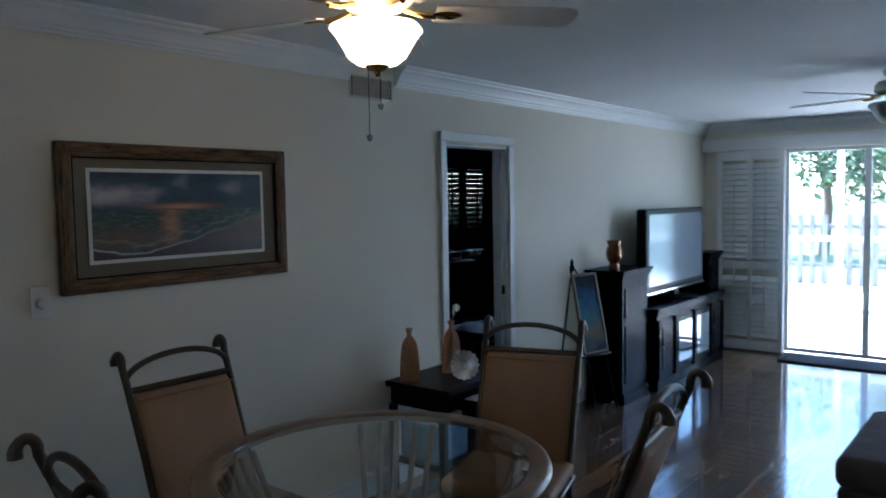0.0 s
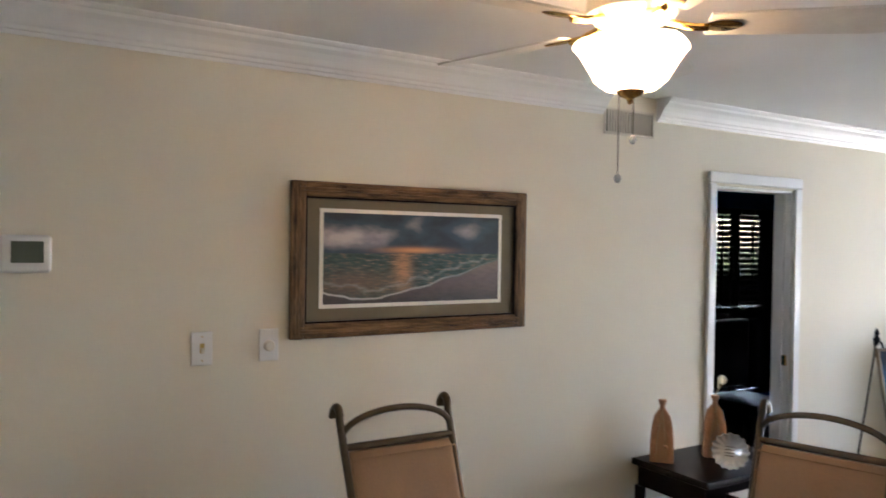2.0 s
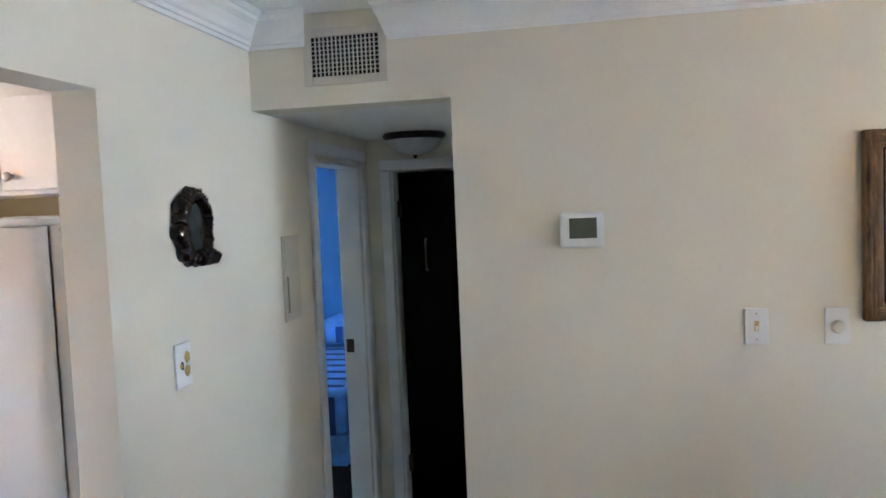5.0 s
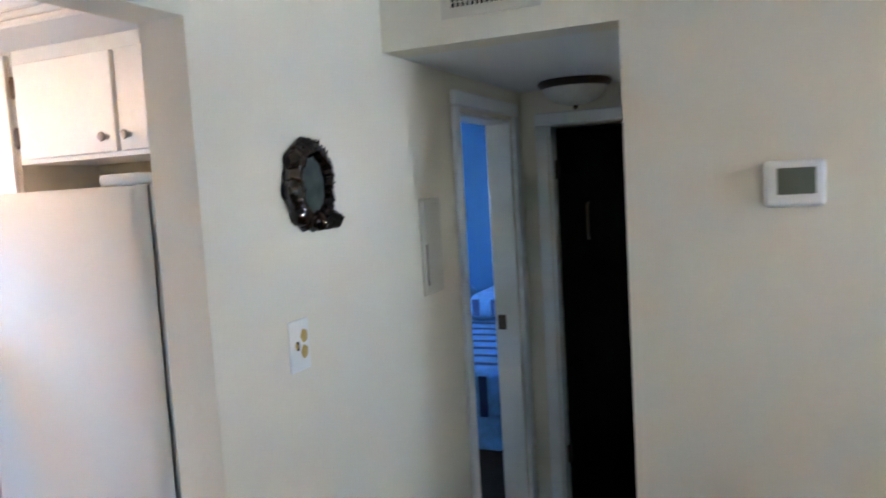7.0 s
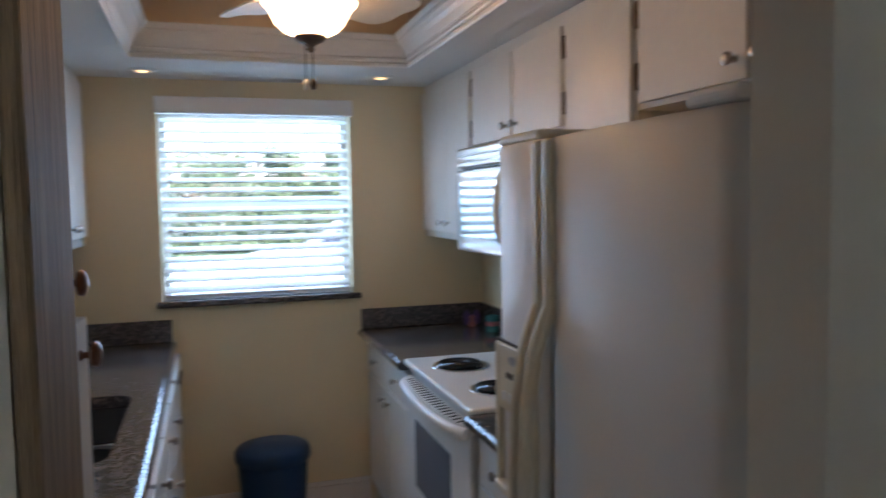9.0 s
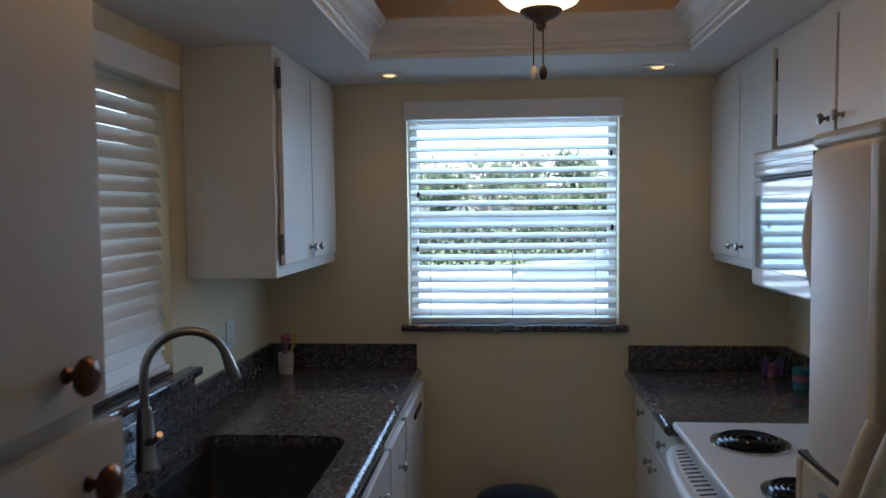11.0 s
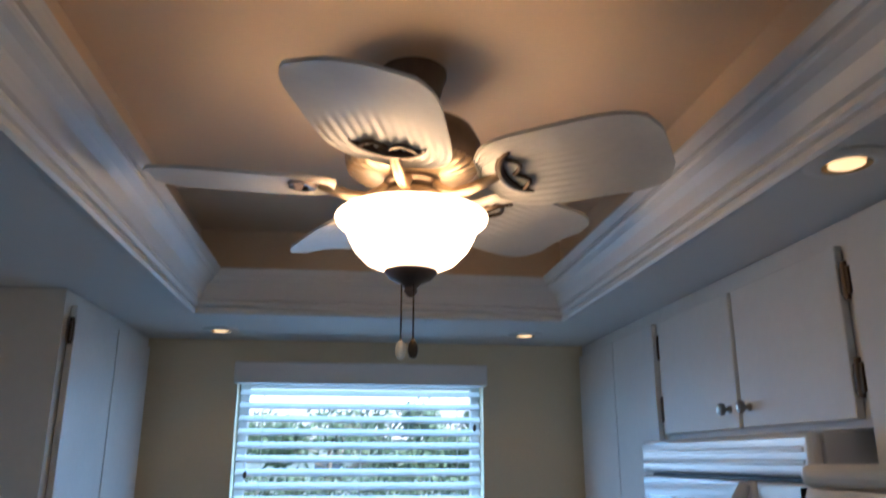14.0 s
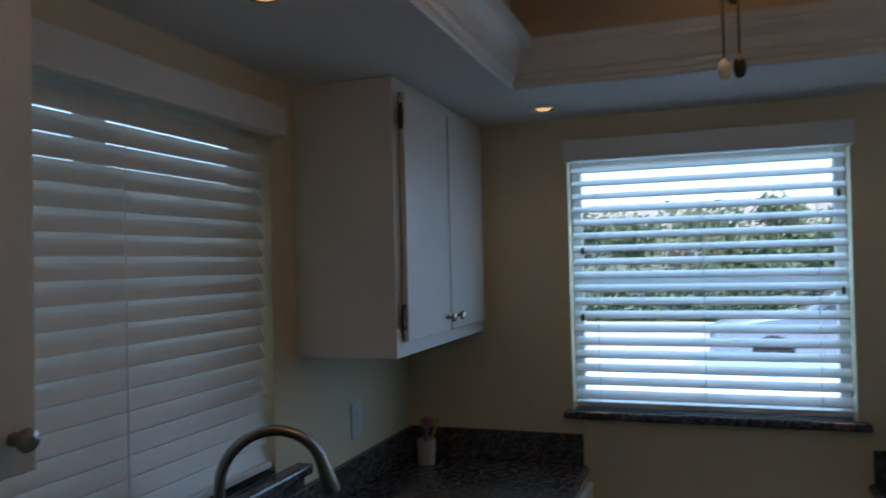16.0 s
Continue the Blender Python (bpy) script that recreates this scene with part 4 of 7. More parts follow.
for d, ys in ((fz_door, FS - 0.026), (fr_door, FS + 0.026)):
    strip = boxed((FX - 0.012, ys - 0.016, 1.30), (FX + 0.010, ys + 0.016, FT - 0.004), 0.009, 4)
    part("handle_trim", strip, "handle_cream", d, "long flush cream handle trim")
    pts = [(FX - 0.002, ys, 1.335), (FX + 0.012, ys, 1.30), (FX + 0.034, ys, 1.235), (FX + 0.052, ys, 1.12), (FX + 0.060, ys, 0.96), (FX + 0.058, ys, 0.80), (FX + 0.046, ys, 0.65), (FX + 0.022, ys, 0.52), (FX - 0.004, ys, 0.455)]
    part("handle", tube(bm_new(), pts, [0.017, 0.018, 0.018, 0.017, 0.016, 0.016, 0.017, 0.018, 0.018], 14, flat=0.95), "handle_cream", d, "long bowed cream plastic handle")
    part("handle_foot", boxed((FX - 0.012, ys - 0.018, 0.40), (FX + 0.010, ys + 0.018, 0.47), 0.010, 3), "handle_cream", d)
DX, DT = FX - 0.012, 1.215
disp = part("dispenser", box(box(box(box(boxed((DX, -1.200, 0.845), (FX + 0.008, -1.176, DT), 0.006), (DX, -0.992, 0.845), (FX + 0.008, -0.968, DT), 0.006), (DX, -1.176, 1.05), (FX + 0.007, -0.992, DT), 0.005), (DX, -1.176, 0.845), (FX + 0.022, -0.992, 0.868), 0.006), (DX, -1.176, 0.868), (FX - 0.008, -0.992, 1.05)), "handle_cream", fz_door, "cream ice and water dispenser")
part("label_bar", boxed((FX + 0.007, -1.125, 1.135), (FX + 0.0085, -1.045, 1.150)), "bronze", disp)
part("logo_plate", lathe(bm_new(), [(0.016, 0), (0.016, 0.0015), (0.001, 0.002)], (0, 0, 0), 24, Matrix.Translation((FX + 0.0068, -1.085, 1.182)) @ Matrix.Rotation(radians(90), 4, "Y") @ Matrix.Diagonal((0.7, 1.5, 1, 1))), "steel", disp)
for k in range(4):
    part("button", boxed((FX + 0.007, -1.15 + 0.036 * k, 1.075), (FX + 0.0095, -1.128 + 0.036 * k, 1.098), 0.001), "white_plastic", disp)
part("recess", boxed((FX - 0.0075, -1.174, 0.870), (FX - 0.005, -0.994, 1.048)), "vent", disp, "shaded dispenser recess")
part("paddle", boxed((FX - 0.004, -1.115, 0.93), (FX + 0.004, -1.055, 1.035), 0.003), "handle_cream", disp)
part("control_strip", boxed((FX - 0.011, -1.200, DT + 0.002), (FX + 0.004, -0.968, DT + 0.008)), "bronze", fz_door)

RY0, RY1, RX = -2.412, -1.592, -1.852
stove = thing("range", (-2.18, -2.0, 0), "white electric range with coil burners and a glazed oven door", "stove")
part("body", boxed((KW + 0.004, RY0, 0.03), (RX - 0.03, RY1, 0.895), 0.004), "appliance", stove)
part("cooktop", box(boxed((KW + 0.004, RY0 - 0.002, 0.897), (RX + 0.006, RY1 + 0.002, 0.922), 0.009, 3), (KW + 0.004, RY0, 0.922), (KW + 0.06, RY1, 1.06), 0.01), "appliance", stove)
for bx, by, br in ((-2.02, -2.19, 0.098), (-2.02, -1.80, 0.082), (-2.31, -2.19, 0.078), (-2.31, -1.80, 0.098)):
    burner = part("burner_pan", lathe(bm_new(), [(br + 0.014, 0.003), (br + 0.012, 0.007), (br, 0.006), (br * 0.6, -0.004), (0.01, -0.006)], (bx, by, 0.921), 36), "chrome", stove, "chrome drip pan")
    part("pan_well", lathe(bm_new(), [(br * 0.97, 0.0), (br * 0.97, 0.003), (0.001, 0.003)], (bx, by, 0.925), 36), "black_enamel", burner)
    turns = [((br * 0.22 + br * 0.70 * k / 110) * math.cos(k * 0.24), (br * 0.22 + br * 0.70 * k / 110) * math.sin(k * 0.24)) for k in range(111)]
    part("coil", tube(bm_new(), [(bx + a, by + b, 0.935) for a, b in turns], 0.0048, 6), "black_enamel", burner, "black heating coil")
odoor = part("oven_door", boxed((RX - 0.028, RY0 + 0.012, 0.235), (RX, RY1 - 0.012, 0.845), 0.012, 3), "appliance", stove)
part("window", boxed((RX - 0.002, RY0 + 0.15, 0.44), (RX + 0.003, RY1 - 0.22, 0.71), 0.002), "oven_glass", odoor, "grey tinted oven window")
bow_at = lambda k, n, d: (d * math.sin(math.pi * k / n) ** 0.55, RY0 + 0.035 + (RY1 - RY0 - 0.07) * k / n)
hpts = [(RX + 0.004 + bow_at(k, 16, 0.052)[0], bow_at(k, 16, 0)[1], 0.835) for k in range(17)]
part("handle", tube(bm_new(), hpts, 0.019, 12), "appliance", odoor, "bowed white handle")
ledge = [(RX - 0.026, RY0 + 0.035, 0.846), (RX - 0.026, RY1 - 0.035, 0.846)] + [(RX + bow_at(k, 16, 0.046)[0], bow_at(k, 16, 0)[1], 0.846) for k in range(16, -1, -1)]
grille = part("vent_ledge", prism(bm_new(), ledge, (0, 0, 0.012)), "appliance", odoor, "white slotted vent ledge")
for k in range(2, 22):
    d, y = bow_at(k, 23, 0.036)
    # thin black strips on the ledge stand for the shade in its slots
    part("slot_shade", prism(bm_new(), [(RX - 0.012, y - 0.010, 0.8575), (RX - 0.012, y, 0.8575), (RX + d, y + 0.010, 0.8575), (RX + d, y, 0.8575)], (0, 0, 0.0015)), "hole_shade", grille)
part("drawer", boxed((RX - 0.028, RY0 + 0.012, 0.06), (RX - 0.002, RY1 - 0.012, 0.222), 0.012, 3), "appliance", stove)
part("logo_bar", boxed((RX - 0.001, -2.11, 0.277), (RX + 0.0015, -1.93, 0.29)), "nickel", odoor)

MX, MY0, MY1, MZ0, MZ1 = -2.10, -2.455, -1.66, 1.355, 1.782
micro = thing("microwave", (-2.3, -2.05, MZ0), "white over-range microwave with a mirror-like door window", "microwave")
part("body", boxed((KW + 0.004, MY0, MZ0), (MX - 0.03, MY1, MZ1), 0.004), "gloss_white", micro)
part("vent_panel", boxed((MX - 0.03, MY0, 1.70), (MX - 0.002, MY1, MZ1), 0.012, 3), "gloss_white", micro)
mdoor = part("door", boxed((MX - 0.03, MY0 + 0.003, MZ0 + 0.006), (MX, -1.865, 1.693), 0.010, 3), "gloss_white", micro)
part("window", boxed((MX - 0.003, MY0 + 0.045, MZ0 + 0.065), (MX + 0.003, -1.925, 1.645), 0.006, 3), "mirror_glass", mdoor, "mirror-like microwave window")
bow = [(MX + 0.002, -1.895, 1.395), (MX + 0.018, -1.903, 1.42), (MX + 0.030, -1.91, 1.47), (MX + 0.034, -1.913, 1.53), (MX + 0.029, -1.908, 1.60), (MX + 0.017, -1.898, 1.655), (MX + 0.002, -1.89, 1.685)]
part("handle", tube(bm_new(), bow, [0.013, 0.014, 0.014, 0.014, 0.014, 0.014, 0.013], 12), "gloss_white", mdoor, "bowed white handle")
part("seam", boxed((MX - 0.028, MY0 + 0.08, 1.6935), (MX - 0.001, MY1 - 0.002, 1.6995)), "black", micro, "dark seam under the vent panel")
for z in (1.722, 1.745):
    part("vent_rib", boxed((MX - 0.006, MY0 + 0.02, z), (MX + 0.001, MY1 - 0.02, z + 0.010), 0.004), "gloss_white", micro)
panel = part("control_panel", boxed((MX - 0.03, -1.86, MZ0 + 0.006), (MX - 0.002, MY1, 1.693), 0.008, 3), "gloss_white", micro)
part("display", boxed((MX - 0.003, -1.80, 1.605), (MX, -1.725, 1.645), 0.001), "oven_lcd", panel, "blue lit clock display")
for r in range(5):
    for c in range(3):
        part("button", boxed((MX - 0.003, -1.815 + c * 0.042, 1.41 + r * 0.033), (MX - 0.0005, -1.785 + c * 0.042, 1.43 + r * 0.033), 0.001), "cream_plastic", panel)

bin_ = thing("trash_bin", (-1.355, -3.03, 0), "navy blue plastic pedal bin with a domed lid", "trash bin")
part("body", lathe(bm_new(), [(0.135, 0.0), (0.14, 0.02), (0.163, 0.36), (0.16, 0.365)], (-1.355, -3.03, 0.001), 36), "navy", bin_)
part("lid", lathe(bm_new(), [(0.172, 0.357), (0.176, 0.365), (0.176, 0.400), (0.165, 0.417), (0.11, 0.432), (0.001, 0.438)], (-1.355, -3.03, 0.001), 36), "navy", bin_)


# ---- windows and blinds ----
def blind(name, across, wall_at, a0, a1, z0, z1, tilt, inward, label, tapes):
    """A wooden venetian blind in a window: valance, slats, rail, cords. across: 0 when it spans x, 1 when it spans y."""
    def P(u, v, z):
        return (u, v, z) if across == 0 else (v, u, z)
    t = thing(name, P((a0 + a1) / 2, wall_at, z0), label, "window blind")
    s = inward
    part("valance", boxed(P(a0 - 0.012, wall_at, z1 - 0.002), P(a1 + 0.012, wall_at + s * 0.05, z1 + 0.078), 0.006), "slat", t, "white valance board")
    pitch, w, th = 0.0455, 0.05, 0.003
    n = int((z1 - z0 - 0.03) / pitch)
    pitch = (z1 - z0 - 0.075) / (n - 1)
    ca, sa = math.cos(radians(tilt)) * w / 2, math.sin(radians(tilt)) * w / 2
    v = wall_at - s * 0.03
    bm = bm_new()
    prism(bm, [P(a0 + 0.006, -ca - 0.0, -sa), P(a0 + 0.006, -ca * 0.3, -sa * 0.3 + 0.0022), P(a0 + 0.006, ca * 0.3, sa * 0.3 + 0.0022), P(a0 + 0.006, ca, sa), P(a0 + 0.006, ca, sa + th), P(a0 + 0.006, ca * 0.3, sa * 0.3 + th + 0.0022), P(a0 + 0.006, -ca * 0.3, -sa * 0.3 + th + 0.0022), P(a0 + 0.006, -ca, -sa + th)], P(a1 - a0 - 0.012, 0, 0))
    me = bpy.data.meshes.new("slat")
    bm.to_mesh(me)
    bm.free()
    me.materials.append(M["slat"])
    off = Vector(P(0, v, 0)) - t.location
    off[across] = -t.location[across]
    for k in range(n):
        ob = new("slat", me)
        ob.parent = t
        ob.location = (off[0], off[1], z1 - 0.03 - k * pitch - t.location[2])
    part("bottom_rail", boxed(P(a0 + 0.006, v - 0.025, z0 + 0.004), P(a1 - 0.006, v + 0.025, z0 + 0.022), 0.004), "slat", t)
    for u in tapes:
        part("cord", tube(bm_new(), [P(u, v + s * 0.027, z0 + 0.02), P(u, v + s * 0.027, z1)], 0.0012, 5), "slat", t)
    return t


blind("window_blind", 0, KS, -1.798, -0.884, 1.112, 2.002, -27, 1, "white wooden slat blind, slats open, in the kitchen window", (-1.70, -1.34, -0.98))
blind("window_blind", 1, KE, -2.285, -1.255, 1.105, 2.0, 65.5, -1, "white wooden slat blind, slats closed, above the sink", (-1.75,))
for cx, cz in ((-0.93, 1.68), (-0.925, 1.44), (-1.765, 1.85), (-1.77, 1.53)):
    clip = tagged(part("cord_tassel", lathe(bm_new(), [(0.002, 0.012), (0.006, 0.006), (0.007, -0.008), (0.004, -0.014), (0.001, -0.015)], (cx, KS + 0.006, cz), 10), "bronze"), "small dark cord tassel hanging on the blind", "cord tassel", "blind tassels")


def window(name, across, at, a0, a1, z0, z1, label, mid=None, rail=None):
    """A white framed window with panes."""
    def P(u, v, z):
        return (u, v, z) if across == 0 else (v, u, z)
    bm = bm_new()
    f = 0.035
    for lo, hi in (((a0, at - 0.02, z0), (a0 + f, at + 0.02, z1)), ((a1 - f, at - 0.02, z0), (a1, at + 0.02, z1)), ((a0 + f, at - 0.02, z0), (a1 - f, at + 0.02, z0 + f)), ((a0 + f, at - 0.02, z1 - f), (a1 - f, at + 0.02, z1))):
        box(bm, P(*lo), P(*hi), 0.004)
    for m in ([mid] if mid else []):
        box(bm, P(m - 0.03, at - 0.018, z0 + f), P(m + 0.03, at + 0.018, z1 - f), 0.004)
    for r in ([rail] if rail else []):
        box(bm, P(a0 + f, at - 0.018, r - 0.02), P(a1 - f, at + 0.018, r + 0.02), 0.004)
    ob = structure(name, bm, "white_metal", label, "window")
    cuts_z = [z0 + f, *([rail] if rail else []), z1 - f]
    cuts_a = [a0 + f, *([mid] if mid else []), a1 - f]
    for za, zb in zip(cuts_z, cuts_z[1:]):
        for ua, ub in zip(cuts_a, cuts_a[1:]):
            p = part("pane", boxed(P(ua, at - 0.002, za), P(ub, at + 0.002, zb)), "pane", ob)
            p.visible_shadow = False
    return ob


window("window_1", 0, KS - 0.095, -1.798, -0.882, 1.10, 2.028, "white sash window at the kitchen's end", rail=1.56)
window("window_2", 1, KE + 0.095, -2.288, -1.222, 1.10, 2.028, "white window above the sink", mid=-1.75)
window("window_3", 0, -3.44, -5.9, -4.5, 0.9, 2.1, "white bedroom window", mid=-5.2)
window("window_4", 1, -4.69, 6.80, 7.62, 0.25, 2.0, "study window behind dark shutters")
window("door_4", 0, FAR + 0.08, -1.76, 0.9, 0.02, 2.088, "white sliding glass patio door", mid=-1.02, rail=None)
# ---- ceiling fans and lamps ----
def kitchen_fan(c):
    """A five-blade fan with leaf-shaped white blades and a lit glass bowl."""
    x, y = c
    t = thing("ceiling_fan", (x, y, TRAY_Z), "brass and weathered wood fan with white leaf-shaped blades, bowl lit", "ceiling fan")
    part("canopy", lathe(bm_new(), [(0.062, 0), (0.062, -0.012), (0.058, -0.018), (0.05, -0.05), (0.028, -0.066), (0.014, -0.07)], (x, y, TRAY_Z - 0.001), 32), "pewter_wood", t)
    part("downrod", lathe(bm_new(), [(0.013, -0.06), (0.013, -0.12)], (x, y, TRAY_Z), 16), "bronze", t)
    part("motor", lathe(bm_new(), [(0.03, 2.330), (0.075, 2.322), (0.112, 2.304), (0.124, 2.280), (0.122, 2.248), (0.116, 2.236)], (x, y, 0), 48), "pewter_wood", t)
    part("ribbed_ring", lathe(bm_new(), [(0.116, 2.237), (0.112, 2.229), (0.088, 2.219), (0.058, 2.214), (0.040, 2.213)], (x, y, 0), 192, wave=lambda a, r: r * (1 + 0.030 * math.cos(32 * a))), "antique", t, "ribbed brass motor ring")
    part("hub", lathe(bm_new(), [(0.050, 2.218), (0.052, 2.206), (0.046, 2.200), (0.046, 2.192), (0.030, 2.188)], (x, y, 0), 32), "bronze", t, "dark bronze hub")
    part("switch_housing", lathe(bm_new(), [(0.030, 2.192), (0.049, 2.189), (0.051, 2.184), (0.051, 2.146), (0.046, 2.140)], (x, y, 0), 40), "antique", t, "brushed brass switch housing")
    for k in range(5):
        th = radians(3 + 72 * k)
        m = Matrix.Translation((x, y, 0)) @ Matrix.Rotation(th, 4, "Z")
        pitch = Matrix.Rotation(radians(-12), 4, "X")
        bm = bm_new()
        nu, nv = 22, 72
        top, bot = [], []
        for i in range(nu + 1):
            u = i / nu
            w = 0.108 * max(0.0, 1 - abs((2 * u - 1.05) / 1.05) ** (5.0 if u < 0.525 else 4.4)) ** 0.5 * (0.94 + 0.08 * u) + 0.003 if u < 0.999 else 0.050
            r0, r1 = [], []
            for j in range(nv + 1):
                v = 2 * j / nv - 1
                rx = 0.135 + 0.315 * u
                fan_out = (0.0100 * max(0, 1 - u / (0.62 - 0.2 * v * v))) * math.cos(v * 40) * (1 if abs(v) < 0.97 else 0)
                p = Vector((rx, v * w, -0.010 * v * v * (1 - 0.5 * u) + 0.35 * fan_out))
                q = m @ (Matrix.Translation((0, 0, 2.201)) @ pitch @ p)
                r0.append(bm.verts.new(q + Vector((0, 0, 0.003))))
                r1.append(bm.verts.new(q - Vector((0, 0, 0.003))))
            top.append(r0)
            bot.append(r1)
        for i in range(nu):
            for j in range(nv):
                bm.faces.new((top[i][j], top[i + 1][j], top[i + 1][j + 1], top[i][j + 1])).smooth = True
                bm.faces.new((bot[i][j], bot[i][j + 1], bot[i + 1][j + 1], bot[i + 1][j])).smooth = True
        rim = [(i, 0) for i in range(nu + 1)] + [(nu, j) for j in range(1, nv + 1)] + [(i, nv) for i in range(nu - 1, -1, -1)] + [(0, j) for j in range(nv - 1, 0, -1)]
        for (a, b), (c2, d) in zip(rim, rim[1:] + rim[:1]):
            bm.faces.new((top[a][b], bot[a][b], bot[c2][d], top[c2][d]))
        blade = part("blade", bm, "blade", t, "white ribbed leaf-shaped blade")
        arm = [(0.040, 0, 2.206), (0.058, 0, 2.190), (0.082, 0, 2.178), (0.112, 0, 2.180), (0.140, 0, 2.188), (0.165, 0, 2.195)]
        ab = tube(bm_new(), [m @ Vector(p) for p in arm], [0.010, 0.009, 0.009, 0.010, 0.010, 0.008], 10)
        iron = part("blade_iron", ab, "antique", t, "curved antique brass blade iron")
        ab = bm_new()
        cres = [(0.20 + 0.045 * math.cos(a) * -1 + 0.02, 0.062 * math.sin(a)) for a in [radians(-78 + 156 * q / 12) for q in range(13)]]
        tube(ab, [m @ (Matrix.Translation((0, 0, 2.198)) @ pitch @ Vector((px, py, -0.004))) for px, py in cres], [0.003 + 0.006 * math.sin(math.pi * q / 12) for q in range(13)], 8)
        sc = [(0.195 + 0.02 * abs(math.sin(q * math.pi / 6)), -0.048 + 0.096 * q / 12) for q in range(13)]
        tube(ab, [m @ (Matrix.Translation((0, 0, 2.197)) @ pitch @ Vector((px, py, -0.004))) for px, py in sc], 0.004, 8)
        part("scroll", ab, "bronze", iron, "dark bronze crescent scroll")
    part("glass_bowl", bowl(bm_new(), [(0.118, 2.146), (0.131, 2.146), (0.136, 2.141), (0.134, 2.134), (0.124, 2.126), (0.116, 2.117), (0.111, 2.104), (0.100, 2.083), (0.078, 2.061), (0.045, 2.046), (0.001, 2.043)], (x, y, 0), 48), "globe", t, "lit frosted glass bowl")
    part("finial", lathe(bm_new(), [(0.045, 2.050), (0.047, 2.044), (0.036, 2.032), (0.018, 2.024), (0.010, 2.016), (0.012, 2.010), (0.006, 2.002), (0.001, 2.0)], (x, y, 0), 28), "pewter_wood", t)
    for dx, dy, z1, ml in ((0.016, 0.0, 1.925, "cream_plastic"), (-0.004, 0.012, 1.925, "bronze")):
        chain = part("pull_chain", tube(bm_new(), [(x + dx, y + dy, 2.03), (x + dx, y + dy, z1)], 0.0016, 6), "bronze", t)
        part("pull_knob", lathe(bm_new(), [(0.003, 0.0), (0.008, -0.008), (0.009, -0.02), (0.006, -0.030), (0.001, -0.032)], (x + dx, y + dy, z1), 14), ml, chain)
    return t


kitchen_fan((-1.395, -1.65))


def room_fan(c, z, first, lit, label):
    """A ceiling fan with flat white blades, brass fittings and a bell-shaped glass."""
    x, y = c
    t = thing("ceiling_fan", (x, y, CEIL), label, "ceiling fan")
    part("canopy", lathe(bm_new(), [(0.07, 0), (0.07, -0.015), (0.055, -0.045), (0.02, -0.052)], (x, y, CEIL - 0.001), 32), "cream_plastic", t)
    part("motor", lathe(bm_new(), [(0.03, 0.150), (0.095, 0.145), (0.115, 0.12), (0.115, 0.085), (0.09, 0.065), (0.05, 0.055), (0.05, 0.02)], (x, y, z), 40), "cream_plastic", t, "cream motor housing")
    for k in range(5):
        m = Matrix.Translation((x, y, z + 0.055)) @ Matrix.Rotation(radians(first + 72 * k), 4, "Z") @ Matrix.Rotation(radians(-11), 4, "X")
        out = [(0.19, -0.055, 0), (0.60, -0.07, 0), (0.645, -0.06, 0), (0.66, -0.03, 0), (0.66, 0.03, 0), (0.645, 0.06, 0), (0.60, 0.07, 0), (0.19, 0.055, 0)]
        part("blade", prism(bm_new(), out, (0, 0, 0.006), m), "blade", t, "flat white fan blade")
        iron = tube(bm_new(), [m @ Vector(p) for p in ((0.09, 0, 0.012), (0.15, 0, -0.004), (0.19, 0, -0.006))], 0.010, 8)
        lathe(iron, [(0.001, 0.0), (0.03, 0.001), (0.036, 0.004), (0.03, 0.006)], (0, 0, 0), 24, m @ Matrix.Translation((0.225, 0, -0.007)) @ Matrix.Diagonal((1.4, 0.8, 1, 1)))
        part("blade_iron", iron, "brass", t, "oval brass blade iron")
    wave = lambda a, r: r * (1 + 0.03 * math.cos(6 * a)) if r > 0.1 else r
    part("glass_shade", bowl(bm_new(), [(0.136, 0.015), (0.142, 0.010), (0.146, 0.0), (0.128, -0.022), (0.108, -0.055), (0.092, -0.085), (0.066, -0.105), (0.03, -0.112), (0.001, -0.113)], (x, y, z), 72, wave), "room_globe" if lit else "frosted", t, "bell-shaped frosted glass shade")
    part("finial", lathe(bm_new(), [(0.036, -0.104), (0.038, -0.110), (0.028, -0.122), (0.010, -0.130), (0.006, -0.142), (0.001, -0.145)], (x, y, z), 24), "brass", t)
    for dx, dy, dz in ((0.012, 0.0, -0.228), (-0.028, -0.012, -0.325)):
        chain = part("pull_chain", tube(bm_new(), [(x + dx, y + dy, z - 0.11), (x + dx, y + dy, z + dz)], 0.0014, 6), "bronze", t)
        part("pull_knob", lathe(bm_new(), [(0.002, 0.004), (0.008, 0.0), (0.010, -0.010), (0.006, -0.018), (0.001, -0.02)], (x + dx, y + dy, z + dz), 12), "shell", chain)
    return t


room_fan((-1.335, 2.383), 2.172, 50, True, "brass ceiling fan with white blades and a lit bell shade")
room_fan((-0.42, 6.0), 2.17, 20, False, "brass ceiling fan with white blades in the living area")

